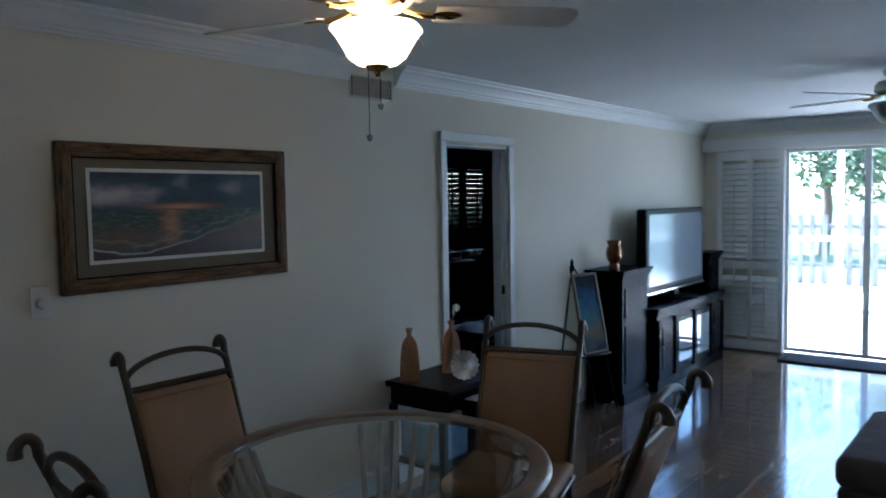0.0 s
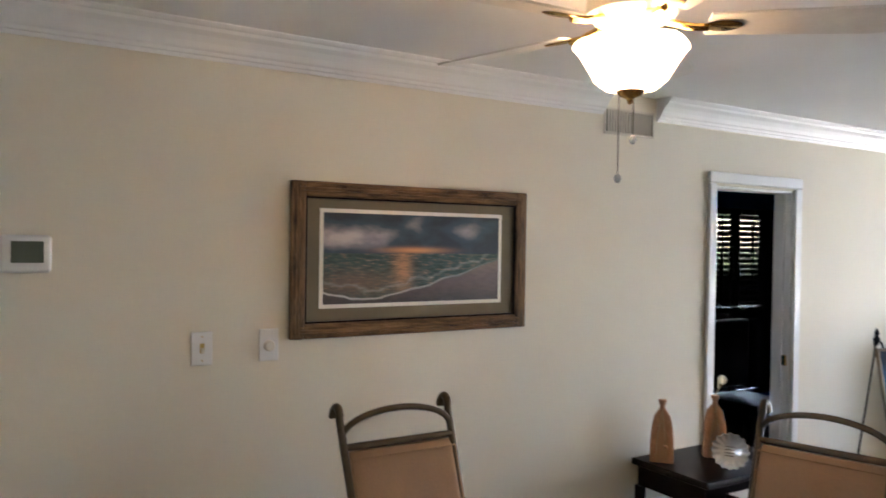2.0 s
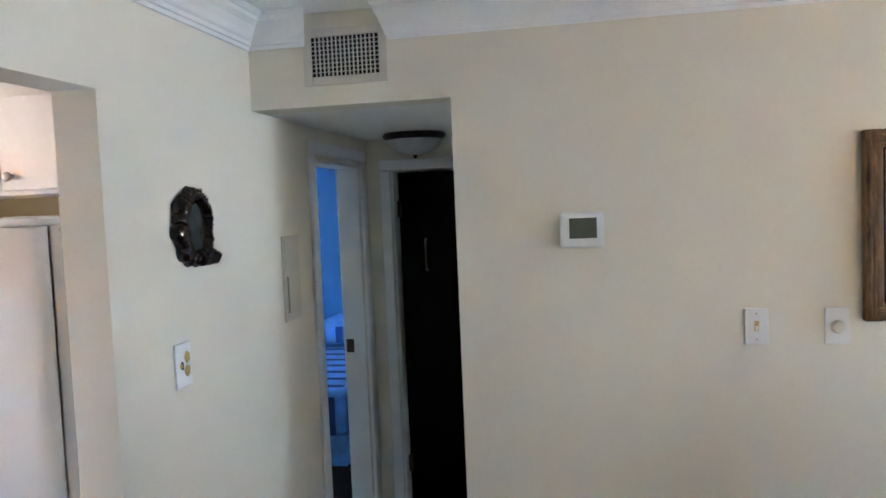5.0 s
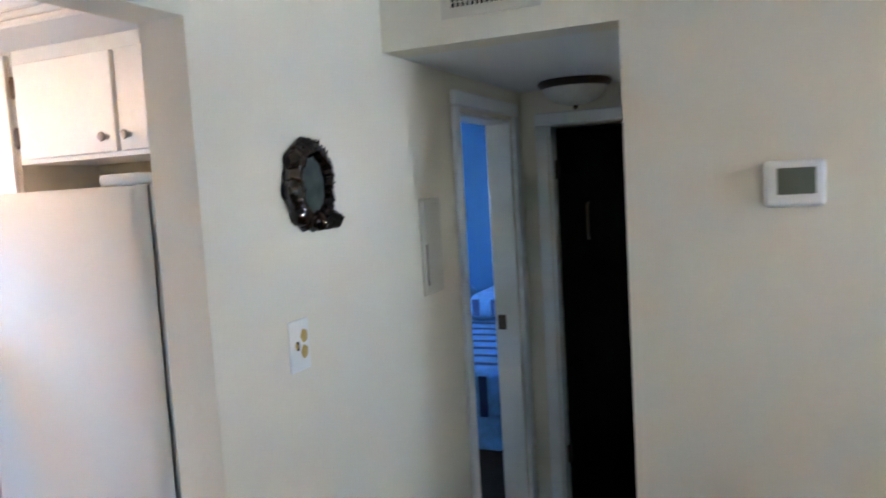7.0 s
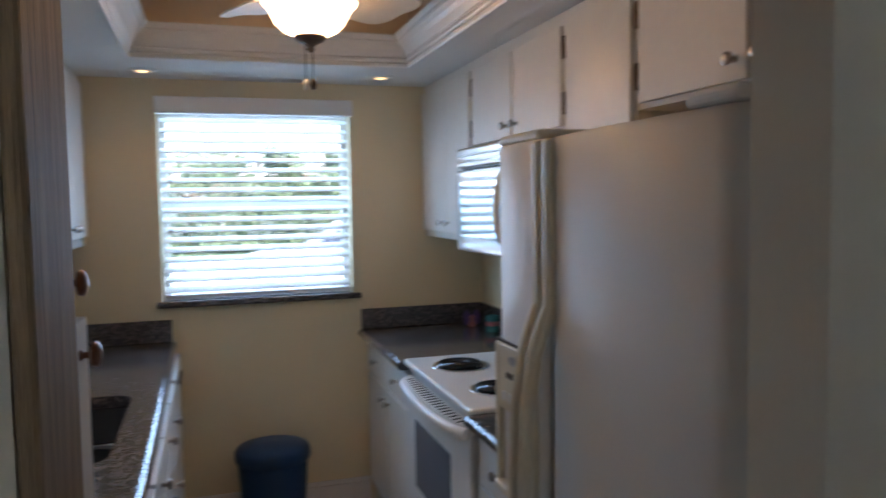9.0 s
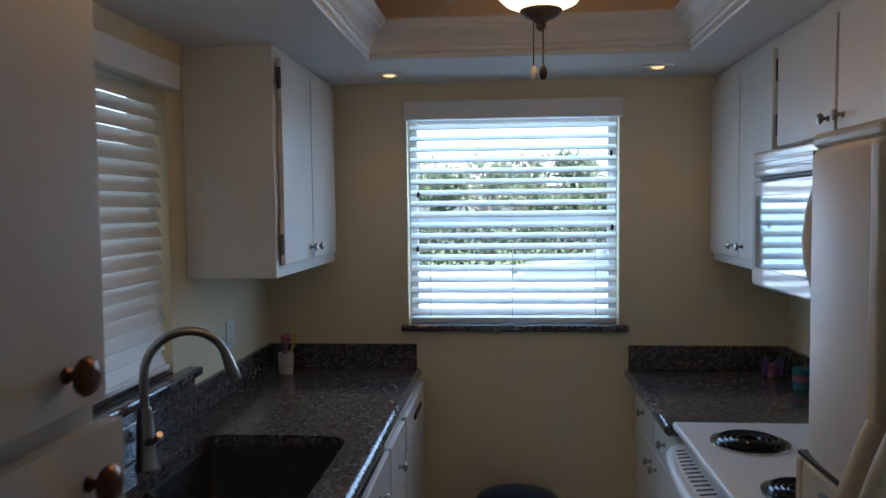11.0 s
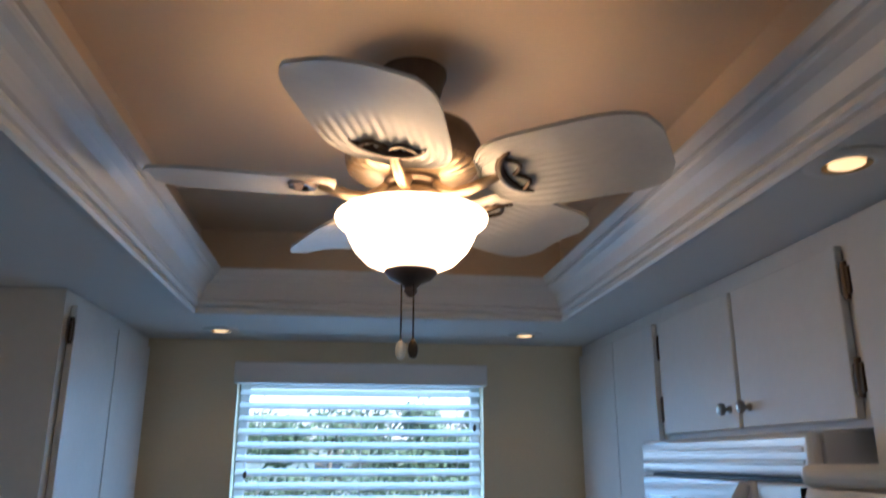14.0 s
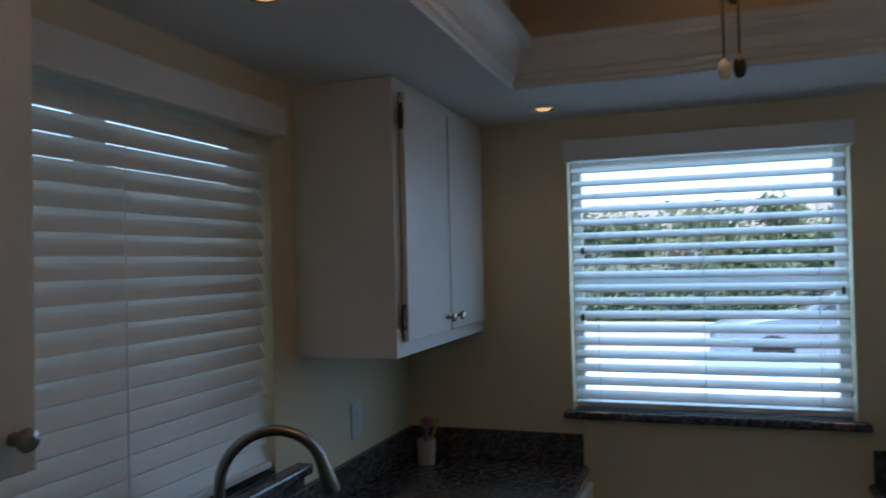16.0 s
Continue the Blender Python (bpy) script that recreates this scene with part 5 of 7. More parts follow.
for dx, dy in DOWNLIGHTS:
    d = thing("downlight", (dx, dy, SOFFIT), "small recessed ceiling downlight, switched on", "downlight", "kitchen downlights")
    part("trim_ring", bowl(bm_new(), [(0.035, -0.0005), (0.036, -0.006), (0.041, -0.008), (0.054, -0.006), (0.062, -0.002), (0.062, 0.0)], (dx, dy, SOFFIT - 0.0005), 36), "trim", d)
    part("reflector", bowl(bm_new(), [(0.0355, -0.006), (0.028, -0.003), (0.022, -0.002)], (dx, dy, SOFFIT - 0.0005), 32), "brass", d, "warm metal reflector")
    part("lamp", lathe(bm_new(), [(0.026, -0.0015), (0.026, -0.005), (0.016, -0.009), (0.001, -0.011)], (dx, dy, SOFFIT - 0.0005), 28), "lamp", d, "glowing lamp face")

hall_lamp = thing("flush_ceiling_lamp", (-3.70, 0.27, 2.068), "bronze flush ceiling lamp with a frosted bowl, switched off", "ceiling lamp")
part("pan", lathe(bm_new(), [(0.150, -0.001), (0.158, -0.012), (0.150, -0.026), (0.135, -0.032)], (-3.70, 0.27, 2.067), 40), "bronze", hall_lamp)
part("glass", lathe(bm_new(), [(0.138, -0.033), (0.125, -0.06), (0.085, -0.09), (0.03, -0.105), (0.01, -0.107)], (-3.70, 0.27, 2.067), 40), "frosted", hall_lamp)
part("finial", lathe(bm_new(), [(0.010, -0.107), (0.012, -0.113), (0.004, -0.124), (0.001, -0.125)], (-3.70, 0.27, 2.067), 16), "bronze", hall_lamp)


# ---- things on the walls ----
def plate(name, p, w, h, out, label, category):
    """A wall plate at the lower corner p on an x wall (out = +x) or a y wall (out = +y)."""
    t = thing(name, p, label, category)
    x, y, z = p
    if out == "x":
        part("plate", boxed((x + 0.0005, y, z), (x + 0.007, y + w, z + h), 0.003), "white_plastic", t)
    else:
        part("plate", boxed((x - w, y + 0.0005, z), (x, y + 0.007, z + h), 0.003), "white_plastic", t)
    return t


sw = plate("light_switch", (WX, 1.572, 1.228), 0.072, 0.116, "x", "white toggle light switch on the cream wall", "light switch")
part("toggle_slot", boxed((WX + 0.006, 1.601, 1.270), (WX + 0.0075, 1.615, 1.304)), "gold", sw)
part("toggle", boxed((WX + 0.007, 1.604, 1.272), (WX + 0.017, 1.612, 1.288), 0.002), "cream_plastic", sw)
for z in (1.245, 1.327):
    part("screw", lathe(bm_new(), [(0.003, 0), (0.003, 0.001), (0.001, 0.0015)], (0, 0, 0), 8, Matrix.Translation((WX + 0.007, 1.608, z)) @ Matrix.Rotation(radians(90), 4, "Y")), "gold", sw)
dim = plate("dimmer_switch", (WX, 1.808, 1.228), 0.072, 0.116, "x", "white rotary dimmer switch on the cream wall", "dimmer switch")
part("dial", lathe(bm_new(), [(0.021, 0), (0.021, 0.004), (0.018, 0.014), (0.016, 0.017), (0.001, 0.0175)], (0, 0, 0), 28, Matrix.Translation((WX + 0.007, 1.844, 1.283)) @ Matrix.Rotation(radians(90), 4, "Y")), "cream_plastic", dim, "round cream dial")
thermo = thing("thermostat", (WX, 1.086, 1.60), "white thermostat with a grey-green display on the cream wall", "thermostat")
part("case", boxed((WX + 0.0005, 1.006, 1.552), (WX + 0.028, 1.146, 1.668), 0.012, 4), "white_plastic", thermo)
part("display", boxed((WX + 0.0275, 1.036, 1.583), (WX + 0.0295, 1.124, 1.649), 0.001), "lcd", thermo, "grey-green display")

deco = plate("decorated_wall_plate", (-1.962, SY, 1.222), 0.085, 0.128, "y", "pale wall plate with small gold shell ornaments", "wall plate")
for ox, oz, r in ((-0.060, 0.085, 0.0135), (-0.058, 0.046, 0.0135), (-0.028, 0.064, 0.007)):
    part("ornament", lathe(bm_new(), [(r, 0.0), (r * 0.95, 0.006), (r * 0.5, 0.012), (0.001, 0.013)], (0, 0, 0), 14, Matrix.Translation((-1.962 + ox, SY + 0.007, 1.222 + oz)) @ Matrix.Rotation(radians(-90), 4, "X") @ Matrix.Diagonal((1.0, 1.25, 0.5, 1)), lambda a, r: r * (1 + 0.10 * math.cos(9 * a))), "gold", deco)
part("toggle", boxed((-1.9925, SY + 0.007, 1.275), (-1.9875, SY + 0.014, 1.298), 0.002), "bronze", deco)

# dark glazed wall plaque
plaque = thing("wall_plaque", (-2.11, SY, 1.675), "dark glazed ceramic wall plaque with scalloped rim and smooth panel", "wall plaque")
PC = Vector((-2.085, SY + 0.001, 1.676))
up = Matrix.Translation(PC) @ Matrix.Rotation(radians(-90), 4, "X")
lobes = lambda a, r: r * (0.90 + 0.10 * abs(math.cos(2.5 * a + 0.5)) + 0.03 * math.sin(17 * a) + 0.018 * math.sin(31 * a + 1)) * (0.78 + 0.24 * abs(math.sin(a)))
part("rim", lathe(bm_new(), [(0.110, 0.001), (0.117, 0.012), (0.112, 0.028), (0.098, 0.040), (0.085, 0.042), (0.076, 0.032), (0.070, 0.016)], (0, 0, 0), 128, up, lobes), "ceramic", plaque, "rough dark glazed rim")
part("inner_panel", lathe(bm_new(), [(0.082, 0.012), (0.076, 0.020), (0.045, 0.024), (0.001, 0.025)], (0, 0, 0), 64, up @ Matrix.Diagonal((0.80, 1.0, 1, 1)), lambda a, r: r * (1 + 0.03 * math.sin(5 * a))), "dark_glaze", plaque, "smooth grey-green inner panel")
rnd = random.Random(8)
for a, r, k in ((-8, 0.076, 0.034), (42, 0.084, 0.030), (82, 0.088, 0.026), (-52, 0.084, 0.031), (-90, 0.088, 0.024), (-128, 0.084, 0.022)):
    ca, sa = math.cos(radians(a)), math.sin(radians(a))
    c = PC + Vector((r * ca, 0.018, r * 1.06 * sa))
    bm = bmesh.new()
    bmesh.ops.create_icosphere(bm, subdivisions=3, radius=1.0)
    for v in bm.verts:
        v.co = c + Vector((v.co.x * k, v.co.y * 0.026, v.co.z * k)) * (1 + rnd.uniform(-0.09, 0.09))
    for f in bm.faces:
        f.smooth = True
    part("lobe", bm, "ceramic", plaque, "lumpy brown glazed lobe")
for k in range(7):
    a = k * 0.9
    x0 = PC.x - 0.064 + 0.012 * k
    part("scroll", tube(bm_new(), [(x0 + 0.006 * math.sin(a), SY + 0.040, 1.600 + 0.006 * math.cos(a)), (x0 - 0.004, SY + 0.060, 1.588 + 0.008 * math.sin(2 * a)), (x0 + 0.002, SY + 0.052, 1.572), (x0 + 0.008, SY + 0.042, 1.566)], [0.006, 0.009, 0.009, 0.005], 8), "ceramic", plaque)
for k in range(14):
    a = radians(62 + 9 * k)
    q = Vector((0.078 * math.cos(a), 0.030, 0.096 * math.sin(a)))
    part("spike", tube(bm_new(), [PC + q, PC + Vector((q.x * 1.17, q.y + 0.004, q.z * 1.17 + 0.003 * (k % 3)))], [0.007, 0.0015], 6), "ceramic", plaque)

breaker = thing("breaker_panel", (-2.83, SY, 1.28), "flush breaker panel door painted like the hall wall", "breaker panel")
part("frame", boxed((-2.912, SY + 0.0005, 1.285), (-2.750, SY + 0.008, 1.615), 0.003), "vent", breaker)
part("door", boxed((-2.900, SY + 0.008, 1.297), (-2.762, SY + 0.012, 1.603), 0.002), "vent", breaker)
part("latch", boxed((-2.772, SY + 0.012, 1.32), (-2.766, SY + 0.018, 1.46), 0.001), "shade_brown", breaker)


def vent(name, y0, y1, z0, z1, cols, rows, label):
    """A wall register: flange, black sheet for the duct's shade, bars standing before it."""
    t = thing(name, (WX, (y0 + y1) / 2, z0), label, "air vent")
    bm = bm_new()
    f = 0.03 if rows else 0.012
    for lo, hi in (((y0, z0), (y0 + f, z1)), ((y1 - f, z0), (y1, z1)), ((y0 + f, z0), (y1 - f, z0 + f)), ((y0 + f, z1 - f), (y1 - f, z1))):
        box(bm, (WX + 0.0005, lo[0], lo[1]), (WX + 0.008, hi[0], hi[1]), 0.002)
    part("flange", bm, "vent", t)
    part("duct_shade", boxed((WX + 0.0005, y0 + f, z0 + f), (WX + 0.0015, y1 - f, z1 - f)), "hole_shade", t, "black sheet standing for the shade inside the duct")
    w, thick = (y1 - y0 - 2 * f) / cols, 0.13 if rows else 0.22
    for k in range(1, cols):
        part("bar", boxed((WX + 0.002, y0 + f + k * w - w * thick, z0 + f), (WX + 0.007, y0 + f + k * w + w * thick, z1 - f)), "vent", t)
    h = (z1 - z0 - 2 * f) / max(1, rows)
    for k in range(1, rows):
        part("cross_bar", boxed((WX + 0.001, y0 + f, z0 + f + k * h - 0.0012), (WX + 0.004, y1 - f, z0 + f + k * h + 0.0012)), "vent", t)
    return t


vent("air_vent", 0.150, 0.449, 2.137, 2.331, 16, 9, "beige grid air vent above the hall opening")
vent("air_vent", 3.449, 3.781, 2.187, 2.313, 18, 0, "beige air vent with upright bars high on the wall")


# framed seascape print
def seascape():
    m = bpy.data.materials.new("printed_seascape")
    n, l, p = nodes_of(m)
    p.inputs["Roughness"].default_value = 0.5
    p.inputs["Coat Weight"].default_value, p.inputs["Coat Roughness"].default_value = 0.7, 0.03
    tc = n.new("ShaderNodeTexCoord")
    sep = n.new("ShaderNodeSeparateXYZ")
    l.new(tc.outputs["Object"], sep.inputs[0])
    W, Hh = 0.80, 0.345

    def math_(op, a, b=None, clamp=False):
        k = n.new("ShaderNodeMath")
        k.operation, k.use_clamp = op, clamp
        for i, v in enumerate((a, b)):
            if v is None:
                continue
            if isinstance(v, (int, float)):
                k.inputs[i].default_value = v
            else:
                l.new(v, k.inputs[i])
        return k.outputs[0]

    def noise_(scale, sx, sz, detail=6):
        mp = n.new("ShaderNodeMapping")
        mp.inputs["Scale"].default_value = (1, sx, sz)
        l.new(tc.outputs["Object"], mp.inputs["Vector"])
        t = n.new("ShaderNodeTexNoise")
        t.inputs["Scale"].default_value, t.inputs["Detail"].default_value = scale, detail
        l.new(mp.outputs[0], t.inputs["Vector"])
        return t.outputs["Fac"]

    def ramp_(fac, *stops):
        r = n.new("ShaderNodeValToRGB")
        e = r.color_ramp.elements
        while len(e) < len(stops):
            e.new(0.5)
        for k, (pos, col) in zip(e, stops):
            k.position, k.color = pos, (*col, 1)
        l.new(fac, r.inputs[0])
        return r.outputs[0]

    def mix_(f, a, b):
        k = n.new("ShaderNodeMix")
        k.data_type = "RGBA"
        l.new(f, k.inputs["Factor"])
        l.new(a, k.inputs["A"])
        l.new(b, k.inputs["B"])
        return k.outputs["Result"]

    u = math_("DIVIDE", sep.outputs["Y"], W)
    v = math_("DIVIDE", sep.outputs["Z"], Hh)
    def bump_(cu, cv, su, sv):
        a = math_("DIVIDE", math_("SUBTRACT", u, cu), su)
        b = math_("DIVIDE", math_("SUBTRACT", v, cv), sv)
        return math_("POWER", 2.718, math_("MULTIPLY", math_("ADD", math_("MULTIPLY", a, a), math_("MULTIPLY", b, b)), -1.0))

    def rgb_(*c):
        k = n.new("ShaderNodeRGB")
        k.outputs[0].default_value = (*c, 1)
        return k.outputs[0]

    cloud = noise_(7, 1.0, 2.2, 9)
    shade = math_("MULTIPLY", math_("SUBTRACT", cloud, 0.5), 0.9)
    for cu, cv, su, sv, w in ((0.10, 0.74, 0.32, 0.13, 0.66), (0.47, 0.90, 0.09, 0.09, 0.40), (0.79, 0.82, 0.10, 0.10, 0.32), (0.95, 0.92, 0.06, 0.05, 0.16), (0.30, 0.93, 0.16, 0.08, -0.16), (0.55, 0.72, 0.16, 0.08, -0.12), (0.88, 0.62, 0.2, 0.08, -0.1)):
        shade = math_("ADD", shade, math_("MULTIPLY", bump_(cu, cv, su, sv), w))
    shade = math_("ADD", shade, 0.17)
    sky_c = ramp_(shade, (0.12, (0.008, 0.022, 0.042)), (0.34, (0.022, 0.055, 0.085)), (0.55, (0.17, 0.165, 0.19)), (0.82, (0.46, 0.40, 0.40)))
    warm = rgb_(0.62, 0.27, 0.10)
    sky_c = mix_(math_("MULTIPLY", bump_(0.49, 0.595, 0.17, 0.035), 0.95, True), sky_c, warm)
    wave = noise_(26, 1.0, 5.5, 8)
    sea_c = ramp_(wave, (0.30, (0.006, 0.026, 0.022)), (0.52, (0.030, 0.072, 0.058)), (0.66, (0.14, 0.105, 0.07)), (0.80, (0.34, 0.31, 0.27)))
    sea_c = mix_(math_("MULTIPLY", math_("MULTIPLY", bump_(0.42, 0.38, 0.05, 0.25), wave), 1.3, True), sea_c, warm)
    sea_c = mix_(math_("MULTIPLY", bump_(0.16, 0.22, 0.22, 0.14), 0.65, True), sea_c, rgb_(0.20, 0.10, 0.055))
    rise = math_("MULTIPLY", math_("POWER", math_("MAXIMUM", math_("SUBTRACT", u, 0.2), 0.0), 1.35), 0.62)
    dip = math_("MULTIPLY", math_("POWER", math_("MAXIMUM", math_("SUBTRACT", 0.2, u), 0.0), 1.5), 1.0)
    edge = math_("ADD", math_("ADD", rise, dip), math_("ADD", math_("MULTIPLY", math_("SUBTRACT", noise_(9, 1, 1, 4), 0.5), 0.10), 0.04))
    below = math_("SUBTRACT", edge, v)
    sand_c = ramp_(math_("ADD", math_("MULTIPLY", noise_(30, 1, 3, 4), 0.25), v), (0.12, (0.040, 0.030, 0.032)), (0.42, (0.12, 0.085, 0.075)), (0.68, (0.24, 0.165, 0.13)))
    foam = rgb_(0.66, 0.62, 0.58)
    sea_or_sand = mix_(math_("MULTIPLY", below, 40.0, True), sea_c, sand_c)
    line = math_("SUBTRACT", 1.0, math_("MULTIPLY", math_("ABSOLUTE", below), 60.0), True)
    line = math_("MULTIPLY", line, math_("SUBTRACT", 1.1, u, True))
    back = math_("SUBTRACT", 1.0, math_("MULTIPLY", math_("ABSOLUTE", math_("ADD", below, math_("MULTIPLY", noise_(12, 1, 1, 4), 0.22))), 30.0), True)
    sea_or_sand = mix_(math_("MULTIPLY", math_("MULTIPLY", back, wave), 0.35, True), sea_or_sand, foam)
    sea_or_sand = mix_(math_("MULTIPLY", line, 0.85, True), sea_or_sand, foam)
    full = mix_(math_("MULTIPLY", math_("SUBTRACT", v, 0.555), 200.0, True), sea_or_sand, sky_c)
    l.new(full, p.inputs["Base Color"])
    return m


M["seascape"] = seascape()
py0, py1, pz0, pz1 = 1.915, 2.985, 1.300, 1.882
pic = thing("framed_picture", (WX, 2.045, 1.424), "wide seascape print at dusk in a rustic brown wooden frame", "picture")
fw = 0.056
for lo, hi, mt in (((py0, pz0), (py0 + fw, pz1), "frame_wood"), ((py1 - fw, pz0), (py1, pz1), "frame_wood"), ((py0 + fw, pz0), (py1 - fw, pz0 + fw), "frame_wood_h"), ((py0 + fw, pz1 - fw), (py1 - fw, pz1), "frame_wood_h")):
    bm = boxed((WX + 0.001, lo[0], lo[1]), (WX + 0.028, hi[0], hi[1]), 0.006, 3)
    level = mt == "frame_wood_h"
    for k in range(3):
        if level:
            z = lo[1] + fw * (0.24 + 0.22 * k)
            box(bm, (WX + 0.025, lo[0] - fw * 0.3, z), (WX + 0.031 - 0.001 * k, hi[0] + fw * 0.3, z + fw * 0.14), 0.002)
        else:
            yy = lo[0] + fw * (0.24 + 0.22 * k)
            box(bm, (WX + 0.025, yy, lo[1] + fw * 0.3), (WX + 0.0305 - 0.001 * k, yy + fw * 0.14, hi[1] - fw * 0.3), 0.002)
    part("frame_rail", bm, mt, pic, "grooved brown wooden rail")
for lo, hi in (((py0 + fw - 0.001, pz0 + fw - 0.001), (py0 + fw + 0.007, pz1 - fw + 0.001)), ((py1 - fw - 0.007, pz0 + fw - 0.001), (py1 - fw + 0.001, pz1 - fw + 0.001)), ((py0 + fw + 0.007, pz0 + fw - 0.001), (py1 - fw - 0.007, pz0 + fw + 0.007)), ((py0 + fw + 0.007, pz1 - fw - 0.007), (py1 - fw - 0.007, pz1 - fw + 0.001))):
    part("inner_bead", boxed((WX + 0.011, lo[0], lo[1]), (WX + 0.023, hi[0], hi[1]), 0.002), "dark_wood", pic, "dark inner bead")
part("mat_board", boxed((WX + 0.002, py0 + fw - 0.002, pz0 + fw - 0.002), (WX + 0.010, py1 - fw + 0.002, pz1 - fw + 0.002)), "mat_board", pic, "olive mat board")
part("mat_bevel", boxed((WX + 0.010, 2.030, 1.409), (WX + 0.0125, 2.860, 1.784)), "white_board", pic, "white inner mat")
part("print", boxed((WX + 0.0125, 2.045, 1.424), (WX + 0.0135, 2.845, 1.769)), "seascape", pic, "dusk seascape print")


# ---- dining set ----
def dining_chair():
    """Built facing +y with its back posts at y = -0.24."""
    t = thing("dining_chair", (0, 0, 0), "iron dining chair with scrolled posts and a tan upholstered back", "chair", "chairs round the dining table")
    W, B = 0.215, -0.22
    for s in (-1, 1):
        pts = [(s * (W - 0.005), B - 0.02, 0.0), (s * (W - 0.01), B + 0.045, 0.25), (s * (W - 0.01), B + 0.07, 0.46), (s * W * 0.97, B - 0.012, 0.7), (s * W * 1.0, B - 0.107, 0.95), (s * W * 1.01, B - 0.135, 1.02)]
        curl = [(s * W * 1.01, B - 0.135 - 0.026 * (1 - math.cos(a)), 1.03 + 0.034 * math.sin(a)) for a in [radians(20 + 25 * k) for k in range(8)]]
        part("back_post", tube(bm_new(), pts + curl, [0.014] * 6 + [0.0145] * 5 + [0.016, 0.018, 0.018], 10), "iron", t, "scrolled iron post")
        part("leg", tube(bm_new(), [(s * 0.215, 0.21, 0.0), (s * 0.21, 0.20, 0.2), (s * 0.215, 0.20, 0.44)], 0.013, 10), "iron", t)
        part("side_rail", tube(bm_new(), [(s * 0.213, B + 0.015, 0.43), (s * 0.215, 0.20, 0.43)], 0.011, 8), "iron", t)
    arch = [(W * 1.0 * math.cos(a), B - 0.119, 0.965 + 0.085 * math.sin(a)) for a in [math.pi * k / 18 for k in range(19)]]
    part("arch", tube(bm_new(), arch, 0.0115, 10), "iron", t, "arched top bar")
    part("top_bar", tube(bm_new(), [(-W * 0.985, B - 0.101, 0.935), (W * 0.985, B - 0.101, 0.935)], 0.013, 10), "iron", t)
    bm = bm_new()
    rows = []
    for z, h, yb in ((0.50, 0.190, B + 0.064), (0.52, 0.198, B + 0.060), (0.72, 0.200, B - 0.016), (0.90, 0.203, B - 0.089), (0.92, 0.197, B - 0.096)):
        e = 0.4 if z in (0.50, 0.92) else 1.0
        row = [(h * math.cos(a) if abs(math.cos(a)) > 0.999 else math.copysign(h * min(1, abs(math.cos(a)) ** 0.25), math.cos(a)), yb + 0.026 * e * math.copysign(abs(math.sin(a)) ** 0.6, math.sin(a)), z) for a in [2 * math.pi * k / 28 for k in range(28)]]
        rows.append(row)
    loft(bm, rows)
    bm.verts.ensure_lookup_table()
    bm.faces.new(bm.verts[:28])
    bm.faces.new(bm.verts[-28:])
    bmesh.ops.recalc_face_normals(bm, faces=bm.faces)
    back = part("backrest", bm, "cane", t, "tan woven upholstered back")
    pip = [(sx * 0.196, B + 0.097 - 0.384 * (z - 0.5), z) for sx, z in ((-0.96, 0.51), (-1.02, 0.72), (-1.03, 0.905), (1.03, 0.905), (1.02, 0.72), (0.96, 0.51))]
    part("piping", tube(bm_new(), pip, 0.004, 6, close=True), "cane", back)
    part("seat", boxed((-0.225, B + 0.03, 0.445), (0.225, 0.225, 0.51), 0.028, 4), "cane", t, "tan upholstered seat cushion")
    part("front_rail", tube(bm_new(), [(-0.215, 0.20, 0.43), (0.215, 0.20, 0.43)], 0.011, 8), "iron", t)
    return t


def chair_at(bx, by, facing):
    """The pose of a chair whose post tops centre on (bx, by)."""
    a = radians(facing)
    return pose(bx + 0.353 * math.cos(a), by + 0.353 * math.sin(a), 0, 0, 0, facing - 90)


chair = dining_chair()
for piece in chair.children_recursive:
    piece.data.transform(Matrix.Diagonal((1.02, 1.0, 1.015, 1.0)))
chair.matrix_basis = chair_at(-2.335, 2.250, 0)
copy_thing(chair, chair_at(-1.487, 3.525, 286))
copy_thing(chair, chair_at(-1.36, 1.385, 82))
copy_thing(chair, chair_at(-0.52, 2.735, 187))

TC = (-1.45, 2.45)
table = thing("dining_table", (*TC, 0), "round glass dining table with a tan stone rim on iron supports", "table")
part("rim", bowl(bm_new(), [(0.532, 0.732), (0.525, 0.746), (0.532, 0.754), (0.545, 0.758), (0.585, 0.758), (0.598, 0.749), (0.602, 0.736), (0.592, 0.722), (0.57, 0.716), (0.54, 0.718), (0.532, 0.732)], (*TC, 0), 96), "tabletop", table, "tan stone table rim")
glass_disc = bm_new()
bmesh.ops.create_cone(glass_disc, cap_ends=True, segments=96, radius1=0.526, radius2=0.526, depth=0.010, matrix=Matrix.Translation((*TC, 0.747)))
top = part("glass_top", glass_disc, "table_glass", table, "clear glass inset")
top.visible_shadow = False
for k in range(20):
    a = radians(124 + 90 * (k // 5) + 8.5 * (k % 5 - 2))
    ca, sa = math.cos(a), math.sin(a)
    bar = [(TC[0] + r * ca, TC[1] + r * sa, z) for r, z in ((0.51, 0.72), (0.47, 0.62), (0.40, 0.48), (0.35, 0.34), (0.34, 0.20), (0.40, 0.03))]
    part("support_bar", tube(bm_new(), bar, 0.012, 8), "tabletop", table)
part("base_ring", tube(bm_new(), [(TC[0] + 0.40 * math.cos(a), TC[1] + 0.40 * math.sin(a), 0.022) for a in [2 * math.pi * k / 40 for k in range(40)]], 0.02, 8, close=True), "iron", table)

